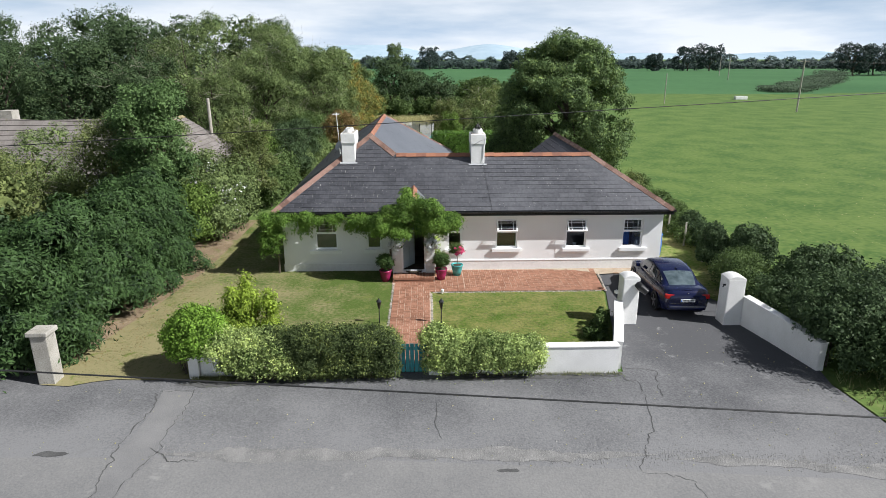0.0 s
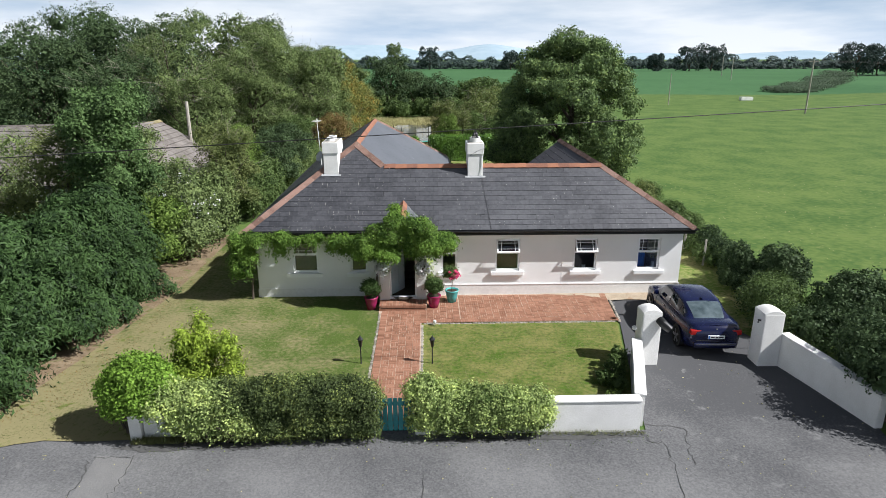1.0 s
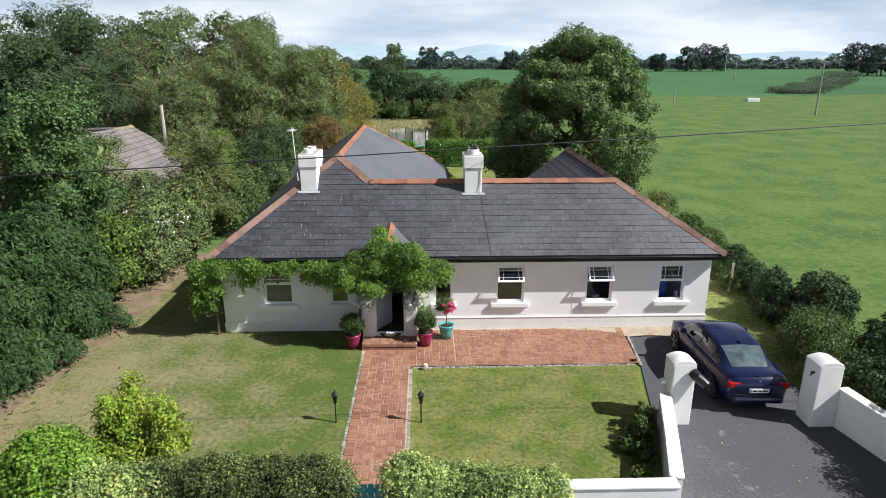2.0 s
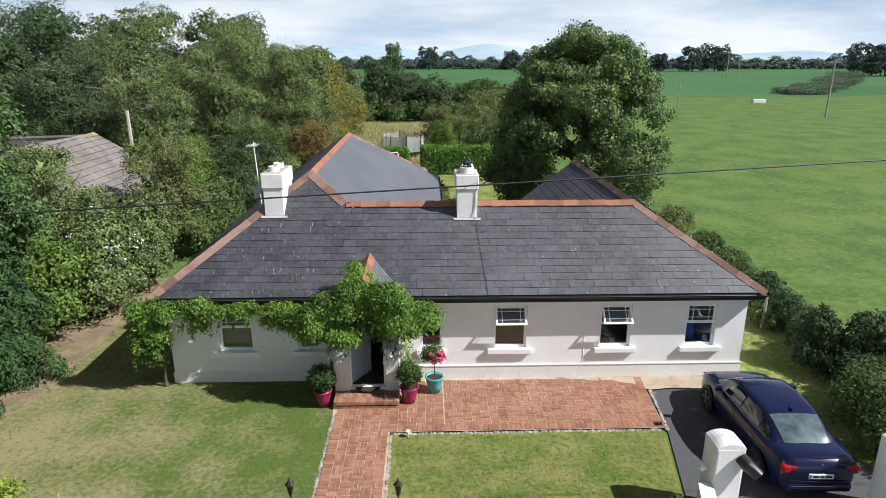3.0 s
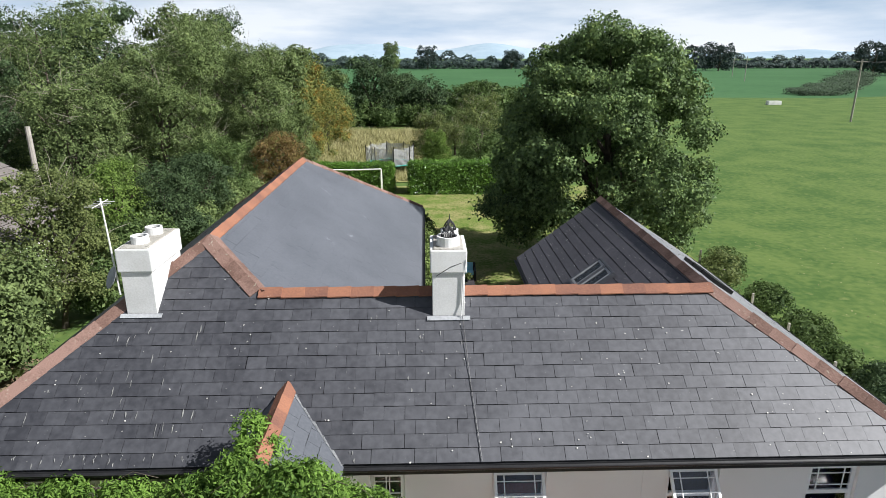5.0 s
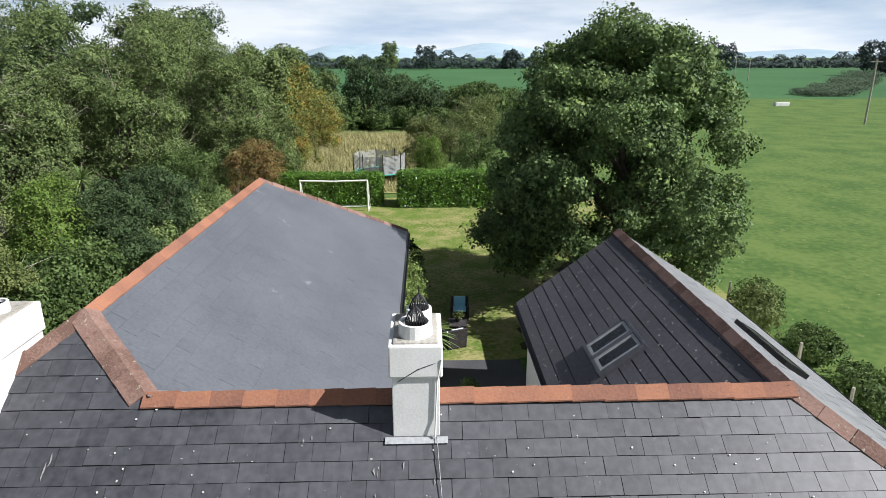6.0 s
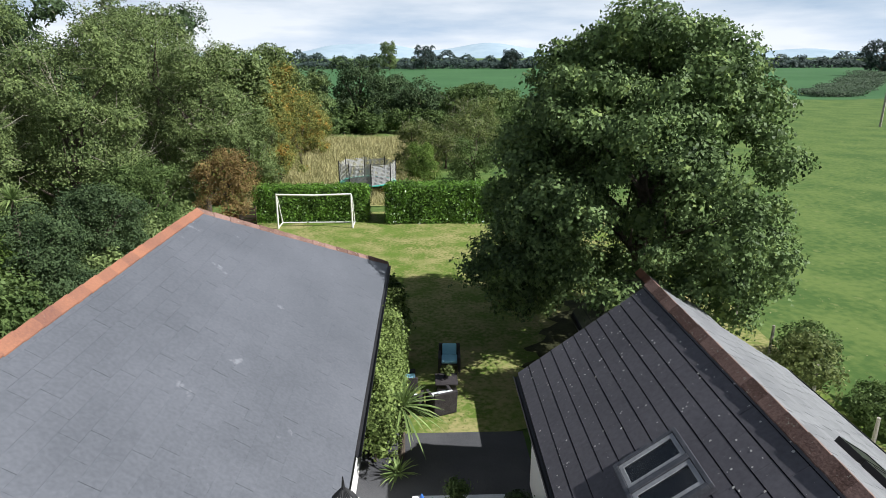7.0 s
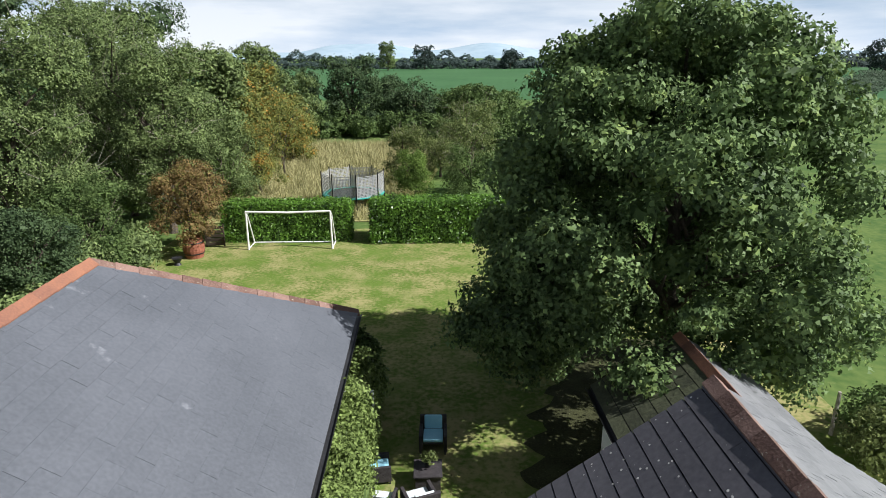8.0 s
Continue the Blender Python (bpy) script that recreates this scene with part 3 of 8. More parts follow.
def limbs_mesh(rng, height, spread, r0, crown_at, n=9):
    """Trunk that forks into limbs."""
    bm = bmesh.new()
    fork = crown_at
    lean = rng.normal(0, 0.05 * height, 2)
    tube(bm, [(0, 0, -0.1), (lean[0] * 0.2, lean[1] * 0.2, fork * 0.5), (lean[0] * 0.5, lean[1] * 0.5, fork), (lean[0], lean[1], height * 0.85)], [r0 * 1.25, r0 * 0.9, r0 * 0.75, r0 * 0.15])
    for i in range(n):
        a = 2 * math.pi * i / n + rng.uniform(-0.3, 0.3)
        z0 = fork * rng.uniform(0.8, 1.0) + (height - fork) * rng.uniform(0.0, 0.45)
        ln = spread * rng.uniform(0.55, 0.9)
        up = (height - z0) * rng.uniform(0.3, 0.75)
        p0 = Vector((lean[0] * 0.5, lean[1] * 0.5, z0))
        p1 = p0 + Vector((math.cos(a) * ln * 0.45, math.sin(a) * ln * 0.45, up * 0.6))
        p2 = p0 + Vector((math.cos(a + 0.2) * ln, math.sin(a + 0.2) * ln, up))
        tube(bm, [p0, p1, p2], [r0 * 0.5, r0 * 0.3, r0 * 0.08], 6)
    me = bpy.data.meshes.new("limbs")
    bm.to_mesh(me)
    bm.free()
    me.materials.append(BARK)
    return me


def tree_lobes(rng, radius, z0, z1, n=17):
    """Uneven stack of lobes between two heights."""
    out = [(0, 0, (z0 + z1) / 2, radius * 0.66, radius * 0.66, (z1 - z0) * 0.4)]
    for i in range(n):
        a = rng.uniform(0, 2 * math.pi)
        t = rng.uniform(0.08, 0.93)
        rr = radius * (0.72 - 0.75 * (t - 0.42) ** 2) * rng.uniform(0.75, 1.15)
        s = radius * rng.uniform(0.16, 0.36)
        out.append((math.cos(a) * rr, math.sin(a) * rr, z0 + t * (z1 - z0), s, s, s * rng.uniform(0.65, 1.0)))
    return out


def tree(name, x, y, height, radius, material, label, seed, leaves=14000, size=0.2, crown_from=0.22, trunk=0.2, pad=0.5, per=40, category="tree", group="", slim=0.6, wild=0.62, up=0.75, core=0.1, twigs=0):
    rng = np.random.default_rng(seed)
    ob = thing(name, (x, y, 0), label, category, group)
    m = Matrix.Translation((x, y, 0))
    link("trunk", limbs_mesh(rng, height, radius, trunk, height * crown_from + 0.4), ob, m=m)
    lobes = tree_lobes(rng, radius, height * crown_from, height, 26)
    link("crown", quads_mesh("crown", pads_crown(rng, lobes, leaves, size, pad, per, slim, wild, up, core=core, thick=0.24, stray=1.22, tri=True), material), ob, m=m)
    if twigs:
        tagged(link("twigs", twig_mesh(rng, lobes, twigs, radius * 0.5, 0.011, TWIG), ob, "pale bare twigs", m=m), kind="stuff")
    return ob


def bush(name, lobes, count, size, material, label, seed, category="shrub", clump=0.25, slim=0.55, wild=0.6, kind="", group="", stems=True, droop=0.0, core=0.1, per=24, up=0.35):
    """Leafy mound from lobes in world places."""
    rng = np.random.default_rng(seed)
    L = np.array(lobes, float)
    bx, by = L[:, 0].mean(), L[:, 1].mean()
    ob = thing(name, (bx, by, 0), label, category, group, kind)
    link("foliage", quads_mesh("foliage", pads_crown(rng, lobes, count, size, clump, per, slim, wild, up, droop, core, thick=0.26, stray=1.28), material), ob)
    if stems:
        bm = bmesh.new()
        for i in range(5):
            k = rng.integers(len(L))
            q = L[k]
            tube(bm, [(q[0] + rng.uniform(-0.15, 0.15), q[1] + rng.uniform(-0.15, 0.15), -0.05), (q[0] + rng.uniform(-0.2, 0.2), q[1] + rng.uniform(-0.2, 0.2), q[2] * 0.6), (q[0] + rng.uniform(-0.3, 0.3), q[1] + rng.uniform(-0.3, 0.3), q[2] + q[5] * 0.4)], [0.035, 0.025, 0.01], 5)
        tagged(part("stems", bm, BARK, ob), kind="stuff")
    return ob


# ---- ground ----
bm = bmesh.new()
SIZE = 2600
rows = [-SIZE, -300, -60, 0, 40, 80, 160, 300, 600, 1200, SIZE]
vs = {}
for ix, gx in enumerate(rows):
    for iy, gy in enumerate(rows):
        vs[ix, iy] = bm.verts.new((gx, gy, -0.05))
for ix in range(len(rows) - 1):
    for iy in range(len(rows) - 1):
        bm.faces.new((vs[ix, iy], vs[ix + 1, iy], vs[ix + 1, iy + 1], vs[ix, iy + 1]))
tagged(part("ground", bm, MEADOW), "wide green pasture running to the horizon", "ground", kind="structure")

sheet("road", [(-60, -30), (60, -30), (60, 9.2), (30, 9.9), (11, 10.6), (4, 11.3), (-3, 11.9), (-10, 12.1), (-60, 12.6)], -0.02, ROAD, "grey worn country road", "road")
sheet("forecourt", [(-60, 12.6), (-10, 12.1), (-3, 11.9), (4, 11.3), (11, 10.6), (11.6, 10.9), (11.25, 12.8), (11.1, 14.7), (11.3, 15.7), (10.75, 18.9), (10.9, 20.2), (10.4, 21.5), (10.2, 24.6), (7.1, 24.6), (6.9, 21.9), (6.2, 18.7), (5.6, 15.6), (-6.6, 15.9), (-10.9, 15.9), (-11.2, 17.2), (-60, 17.2)], -0.024, TARMAC, "patched grey tarmac forecourt and driveway with cracks", "driveway")
sheet("lawn_front_left", [(-10.55, 15.3), (-9.75, 15.2), (-9.2, 15.42), (-8.6, 15.55), (-7.6, 15.48), (-6.6, 15.52), (-1.05, 15.6), (-1.15, 22.9), (-1.2, 24.5), (-5.9, 24.55), (-5.9, 34.0), (-9.2, 34.0), (-9.6, 26.0), (-11.0, 20.0)], 0.0, LAWN_DRY, "dry sunburnt front lawn of short grass", "lawn")
sheet("lawn_front_right", [(0.2, 15.75), (5.5, 15.75), (6.15, 18.8), (6.8, 21.85), (0.2, 21.9)], 0.0, LAWN_GREEN, "mown green front lawn", "lawn")
sheet("lawn_back", [(-9.0, 41.0), (-5.8, 34.0), (1.3, 34.0), (2.2, 36.25), (4.9, 36.25), (10.5, 38.0), (14.0, 44.0), (13.0, 58.5), (-9.0, 58.5)], 0.0, LAWN, "patchy back garden lawn", "lawn")
sheet("lawn_side", [(9.9, 24.55), (10.22, 24.5), (10.4, 21.5), (10.85, 20.2), (12.4, 20.0), (12.6, 24.3), (13.2, 30.0), (14.0, 44.0), (9.0, 40.0), (9.9, 34.0)], 0.004, LAWN, "rough grass strip beside the house", "lawn")
# dark sheet on the lawn that paints the deep shade under the sycamore
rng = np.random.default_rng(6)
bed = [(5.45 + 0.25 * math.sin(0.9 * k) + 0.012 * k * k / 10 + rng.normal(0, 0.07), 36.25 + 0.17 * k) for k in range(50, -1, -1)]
sheet("tree_shade", bed + [(6.85, 36.2), (6.85, 37.75), (11.2, 37.8), (12.6, 42.5), (10.8, 45.0)], 0.012, TREE_SHADE, "dark sheet painting the shade under the sycamore", "bed")
sheet("patio", [(1.3, 29.0), (5.2, 29.0), (5.2, 36.25), (1.3, 36.25)], 0.012, TARMAC_DARK, "dark concrete patio behind the house", "patio")
sheet("sandy_strip", [(4.6, 24.47), (4.9, 24.38), (5.4, 24.33), (5.7, 24.24), (6.2, 24.27), (6.5, 24.1), (6.75, 24.05), (6.95, 23.8), (7.15, 23.72), (7.7, 23.8), (8.4, 23.75), (10.1, 24.0), (10.1, 24.47)], 0.022, SAND, "worn sandy strip along the foot of the wall", "ground")
sheet("rough_grass", [(-8.5, 60.0), (2.5, 60.0), (4.5, 76.0), (3.0, 92.0), (-9.0, 92.0), (-12.0, 76.0)], 0.0, STRAW, "long dry straw-coloured grass", "grass")
sheet("far_pasture", [(-900, 170), (20, 158), (90, 150), (160, 175), (900, 240), (900, 900), (-900, 900)], -0.03, MEADOW_FAR, "darker pasture beyond the near field, haze painted into its green", "field")
sheet("earth_border", [(-11.1, 15.9), (-10.5, 16.2), (-9.9, 19.5), (-9.2, 24.5), (-9.2, 33.0), (-11.0, 33.0)], 0.008, EARTH, "bare dry earth under the hedge", "border")
sheet("verge", [(11.2, 10.5), (60, 8.9), (60, 14.0), (11.4, 15.6), (11.15, 14.7), (11.3, 12.8)], -0.012, MEADOW, "grassy roadside verge", "verge")

# cracks and patches in the tarmac
rng = np.random.default_rng(5)


def crack(points, width, name="crack", material=CRACK, label="dark crack in the tarmac"):
    bm = bmesh.new()
    r = np.random.default_rng(len(points) * 7 + int(abs(points[0][0]) * 10))
    P = []
    for (ax, ay), (bx, by) in zip(points, points[1:]):
        for k in range(6):
            t = k / 6
            P.append((ax + (bx - ax) * t + r.normal(0, 0.035), ay + (by - ay) * t + r.normal(0, 0.035)))
    P.append(points[-1])
    prev = None
    for i, (px, py) in enumerate(P):
        qx, qy = P[min(i + 1, len(P) - 1)]
        ox, oy = P[max(i - 1, 0)]
        d = Vector((qx - ox, qy - oy)).normalized()
        w = width * r.uniform(0.3, 1.1) * (0.25 if i in (0, len(P) - 1) else 1)
        a, b = bm.verts.new((px - d.y * w, py + d.x * w, -0.016)), bm.verts.new((px + d.y * w, py - d.x * w, -0.016))
        if prev:
            bm.faces.new((prev[0], prev[1], b, a))
        prev = (a, b)
    for f in bm.faces:
        f.normal_update()
        if f.normal.z < 0:
            f.normal_flip()
    return tagged(part(name, bm, material), label, "crack", kind="structure")


crack([(-7.18, 14.85), (-6.98, 14.0), (-7.08, 13.2), (-7.11, 12.4), (-7.06, 11.9), (-6.98, 11.3), (-6.9, 10.7), (-6.8, 9.6)], 0.017)
crack([(-6.25, 14.95), (-6.15, 13.95), (-6.21, 13.45), (-6.23, 12.7), (-6.14, 12.2), (-6.28, 11.7), (-6.41, 11.2), (-6.42, 10.0)], 0.014)
crack([(-7.2, 14.88), (-6.89, 14.84), (-6.25, 14.94)], 0.012)
crack([(-6.34, 12.37), (-5.74, 11.88), (-5.09, 11.8)], 0.02)
crack([(5.47, 15.47), (5.5, 15.14), (5.83, 15.04), (5.76, 14.3), (5.56, 13.1), (5.25, 12.4), (4.93, 11.87), (4.65, 11.18)], 0.013)
crack([(4.63, 11.12), (5.25, 11.03), (5.61, 10.87), (5.65, 10.54), (5.7, 9.8)], 0.01)
crack([(5.64, 15.8), (6.56, 15.66), (6.37, 14.87), (6.22, 14.22)], 0.013)
crack([(0.25, 14.1), (0.2, 13.2), (0.35, 12.5)], 0.01)
trench = [(-7.09, 14.97), (-6.95, 13.73), (-6.97, 13.0), (-7.06, 11.91), (-6.9, 11.33), (-6.88, 9.6), (-6.42, 9.6), (-6.36, 10.69), (-6.27, 11.41), (-6.11, 11.89), (-6.2, 12.41), (-6.21, 13.09), (-6.1, 13.7), (-6.2, 14.79)]
sheet("trench_repair", trench, -0.0175, PATCH, "pale repaired trench across the tarmac", "road patch")


def ragged(name, line, half, material, label, seed, z=-0.0165, step=0.18):
    """Long stain or band with ragged edges along a line."""
    r = np.random.default_rng(seed)
    (ax, ay), (bx_, by_) = line
    n = int(math.hypot(bx_ - ax, by_ - ay) / step)
    d = Vector((bx_ - ax, by_ - ay)).normalized()
    bm = bmesh.new()
    prev, wob = None, [0.0, 0.0]
    for i in range(n + 1):
        t = i / n
        wob = [0.75 * w + r.normal(0, 0.28) * half for w in wob]
        taper = min(1.0, 6 * t + 0.05, 6 * (1 - t) + 0.05)
        c = Vector((ax + (bx_ - ax) * t, ay + (by_ - ay) * t))
        up_, dn = max(0.02, half + wob[0]) * taper, max(0.02, half + wob[1]) * taper
        pair = (bm.verts.new((c.x - d.y * up_, c.y + d.x * up_, z)), bm.verts.new((c.x + d.y * dn, c.y - d.x * dn, z)))
        if prev:
            bm.faces.new((prev[0], prev[1], pair[1], pair[0]))
        prev = pair
    bmesh.ops.recalc_face_normals(bm, faces=bm.faces)
    for f in bm.faces:
        f.normal_update()
        if f.normal.z < 0:
            f.normal_flip()
    return tagged(part(name, bm, material), label, "road patch", kind="structure")


ragged("gravel_band", ((-6.05, 12.12), (5.2, 11.75)), 0.2, GRIT, "rough band of worn chippings where the forecourt meets the road", 21)
ragged("gravel_band", ((5.5, 11.6), (11.0, 10.9)), 0.14, GRIT, "rough band of worn chippings where the forecourt meets the road", 22)
ragged("oil_stain", ((-8.9, 12.14), (-8.1, 12.2)), 0.09, CRACK, "dark ragged pothole stain", 23, step=0.06)
ragged("oil_stain", ((1.5, 11.3), (2.0, 11.27)), 0.06, CRACK, "dark ragged pothole stain", 24, step=0.06)
ragged("foot_band", ((-6.9, 15.2), (-3.0, 15.3)), 0.14, CRACK, "dark ragged band along the foot of the wall", 25, z=-0.0155)
ragged("foot_band", ((0.4, 15.28), (5.4, 15.33)), 0.07, CRACK, "dark ragged band along the foot of the wall", 26, z=-0.0155)
bm = bmesh.new()
for i in range(4200):
    t = rng.uniform(-6.2, 11)
    yy = 11.92 - 0.05 * t + rng.normal(0, 0.17) + 0.07 * math.sin(t * 1.3) + (abs(rng.normal(0, 1.1)) if i % 6 == 0 else 0)
    s = rng.uniform(0.006, 0.019)
    q = [bm.verts.new((t + s * math.cos(a) * rng.uniform(0.7, 1.3), yy + s * math.sin(a), -0.016)) for a in (0, 2.1, 4.2)] + [bm.verts.new((t, yy, -0.016 + s * 0.45))]
    for f in ((0, 1, 3), (1, 2, 3), (2, 0, 3)):
        bm.faces.new([q[j] for j in f])
tagged(part("loose_gravel", bm, GRAVEL), "pale loose chippings along the road edge", "gravel", kind="stuff")

# ---- the cottage ----
EZ, FY, RY, RZ = 2.6, 24.2, 26.8, 4.5  # eave height, front eave, main ridge
JX, JY, JZ = -2.4, 27.83, 5.25  # where the left ridge starts
LX, WX, RX = -6.15, 1.73, 10.17  # left eave, wing eave, right eave
BY, PY = 41.35, 37.5  # back eave of the wing, end of its ridge
VX = -1.23  # where the hip meets the main ridge
GX = 7.24  # right wing ridge
cottage = thing("cottage", (2.0, 24.5, 0), "single-storey cream rendered cottage with hipped dark slate roofs", "house")


def wall_with_openings(x0, x1, y0, y1, z0, z1, openings):
    bm = bmesh.new()
    xs = sorted({x0, x1, *[o[0] for o in openings], *[o[1] for o in openings]})
    zs = sorted({z0, z1, *[o[2] for o in openings], *[o[3] for o in openings]})
    for a, b in zip(xs, xs[1:]):
        for c, d in zip(zs, zs[1:]):
            if not any(o[0] <= a and b <= o[1] and o[2] <= c and d <= o[3] for o in openings):
                box(bm, a, b, y0, y1, c, d)
    bmesh.ops.remove_doubles(bm, verts=bm.verts, dist=1e-5)
    return bm


WINDOWS = [  # x0, x1, sill x0, sill x1, opened at the top
    (-4.53, -3.62, -4.78, -3.46, False),
    (-2.42, -1.82, -2.56, -1.68, False),
    (0.92, 1.5, 0.8, 1.6, False),
    (2.92, 3.82, 2.75, 3.98, True),
    (5.84, 6.7, 5.71, 6.86, True),
    (8.22, 9.06, 8.1, 9.26, False),
]
SILL, HEAD = 0.93, 2.17
WALL_Y = 24.5
door_hole = (-0.93, 0.0, 0.0, 2.3)
part("front_wall", wall_with_openings(-5.85, 9.87, WALL_Y, WALL_Y + 0.3, -0.1, EZ - 0.02, [(w[0], w[1], SILL, HEAD) for w in WINDOWS] + [door_hole]), RENDER, cottage)
part("side_wall", boxes((-5.85, -5.55, WALL_Y + 0.3, 41.0, -0.1, EZ)), RENDER, cottage)
part("side_wall", boxes((9.57, 9.87, WALL_Y + 0.3, 34.3, -0.1, EZ)), RENDER, cottage)
part("back_wall", boxes((-5.55, 1.4, 40.7, 41.0, -0.1, EZ)), RENDER, cottage)
part("wing_wall", boxes((1.1, 1.4, 29.2, 40.7, -0.1, EZ)), WHITEWASH, cottage)
part("back_wall", boxes((1.4, 5.05, 28.9, 29.2, -0.1, EZ - 0.05)), RENDER, cottage)
part("wing_wall", boxes((5.05, 5.35, 28.9, 34.3, -0.1, EZ)), RENDER, cottage)
part("back_wall", boxes((5.35, 9.57, 34.0, 34.3, -0.1, EZ)), RENDER, cottage)
part("annexe_wall", boxes((6.9, 7.2, 34.3, 37.7, -0.1, 2.42), (7.2, 9.6, 37.4, 37.7, -0.1, 2.42), (9.6, 9.9, 34.3, 37.7, -0.1, 2.42)), RENDER, cottage)
# a slightly proud plinth with a bright top edge
part("plinth", boxes((0.36, 9.9, WALL_Y - 0.035, WALL_Y, -0.05, 0.42), bevel=0.008), PLINTH, cottage, "pale stained plinth band")
part("plinth", boxes((-5.88, -1.33, WALL_Y - 0.025, WALL_Y, -0.05, 0.32), bevel=0.008), PLINTH, cottage)
part("plinth_edge", boxes((0.36, 9.9, WALL_Y - 0.05, WALL_Y - 0.036, 0.4, 0.432), bevel=0.004), UPVC, cottage, "thin white line along the plinth top")
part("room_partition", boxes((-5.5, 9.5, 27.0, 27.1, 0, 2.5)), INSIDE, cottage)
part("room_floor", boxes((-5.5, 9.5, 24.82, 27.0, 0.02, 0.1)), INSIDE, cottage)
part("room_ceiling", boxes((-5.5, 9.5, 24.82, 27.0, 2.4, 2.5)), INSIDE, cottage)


def plane_frame(p, q, r):
    """Origin p, u along p->q (the eave), v up the slope towards r, n outwards."""
    p, q, r = Vector(p), Vector(q), Vector(r)
    u = (q - p).normalized()
    n = u.cross(r - p).normalized()
    v = n.cross(u)
    return p, u, v, n


def clip(poly, a, b):
    """Keeps what lies left of the line a->b."""
    out = []
    for i, p in enumerate(poly):
        q = poly[(i + 1) % len(poly)]
        sp = (b[0] - a[0]) * (p[1] - a[1]) - (b[1] - a[1]) * (p[0] - a[0])
        sq = (b[0] - a[0]) * (q[1] - a[1]) - (b[1] - a[1]) * (q[0] - a[0])
        if sp >= 0:
            out.append(p)
        if (sp >= 0) != (sq >= 0):
            t = sp / (sp - sq)
            out.append((p[0] + t * (q[0] - p[0]), p[1] + t * (q[1] - p[1])))
    return out


def slates(parent, corners3, splits, material, wide=0.34, rise=0.235, thick=0.014, pick=None, seed=1, label="", jitter=1.0, overhang=0.05, joint=0.007, gap=0.005):
    """Courses of slates on the plane of corners3 (first two: the eave). splits: convex outlines in the plane's own u, v."""
    o, u, v, n = plane_frame(corners3[0], corners3[1], corners3[2])
    basis = Matrix((u, v, n)).transposed().to_4x4()
    rng = np.random.default_rng(seed)
    verts, faces, count = [], [], 0
    top = rise - joint
    full = mesh_from("slate", [(0, 0, thick + 0.012), (wide - gap, 0, thick + 0.012), (wide - gap, top, 0.012), (0, top, 0.012), (0, 0, 0.002), (wide - gap, 0, 0.002), (wide - gap, top, 0.0), (0, top, 0.0)], [(0, 1, 2, 3), (0, 4, 5, 1), (1, 5, 6, 2), (3, 7, 4, 0)], material)
    for outline in splits:
        us, ws = [p[0] for p in outline], [p[1] for p in outline]
        row = int(math.floor(min(ws) / rise)) - (1 if overhang else 0)
        while row * rise < max(ws):
            off = (row % 2) * wide * 0.5 + rng.uniform(-0.02, 0.02) * jitter
            col = int(math.floor((min(us) - off) / wide)) - 1
            while col * wide + off < max(us):
                x0, y0 = col * wide + off, row * rise - (0.0 if row >= 0 else -rise + overhang)
                if row < 0:
                    col += 1
                    continue
                x0 += rng.uniform(-0.003, 0.003)
                lift = rng.uniform(0, 0.006) * jitter
                sag = rng.uniform(-0.006, 0.006) * jitter
                quad = [(x0, y0 + sag), (x0 + wide - gap, y0 + sag), (x0 + wide - gap, y0 + top + sag), (x0, y0 + top + sag)]
                poly = quad
                for i in range(len(outline)):
                    poly = clip(poly, outline[i], outline[(i + 1) % len(outline)])
                    if len(poly) < 3:
                        break
                col += 1
                if len(poly) < 3:
                    continue
                area = 0.5 * abs(sum(poly[i][0] * poly[(i + 1) % len(poly)][1] - poly[(i + 1) % len(poly)][0] * poly[i][1] for i in range(len(poly))))
                if area < 0.002:
                    continue
                if pick and count < 300 and area > 0.97 * (wide - gap) * top and pick(x0, y0):
                    place = o + u * x0 + v * (y0 + sag) + n * lift
                    link("slate", full, parent, m=Matrix.Translation(place) @ basis)
                    count += 1
                    continue
                k = len(verts)
                m = len(poly)
                for a, b in poly:
                    h = 0.012 + lift + thick * (1 - (b - y0) / rise)
                    verts.append(o + u * a + v * b + n * h)
                for a, b in poly:
                    verts.append(o + u * a + v * b)
                faces.append(list(range(k, k + m)))
                for i in range(m):
                    j = (i + 1) % m
                    faces.append((k + i, k + m + i, k + m + j, k + j))
            row += 1
    ob = link("slates", mesh_from("slates", verts, faces, material), parent, label)
    return tagged(ob, kind="stuff")


def uv_of(corners3, points):
    o, u, v, n = plane_frame(corners3[0], corners3[1], corners3[2])
    return [((Vector(p) - o).dot(u), (Vector(p) - o).dot(v)) for p in points]


def deck(points, drop=0.03, thick=0.1):
    """Solid roof board under the slates."""
    bm = bmesh.new()
    top = [bm.verts.new((p[0], p[1], p[2] - drop)) for p in points]
    low = [bm.verts.new((p[0], p[1], p[2] - drop - thick)) for p in points]
    bm.faces.new(top)
    bm.faces.new(low[::-1])
    for i in range(len(points)):
        j = (i + 1) % len(points)
        bm.faces.new((top[i], low[i], low[j], top[j]))
    bmesh.ops.recalc_face_normals(bm, faces=bm.faces)
    return bm


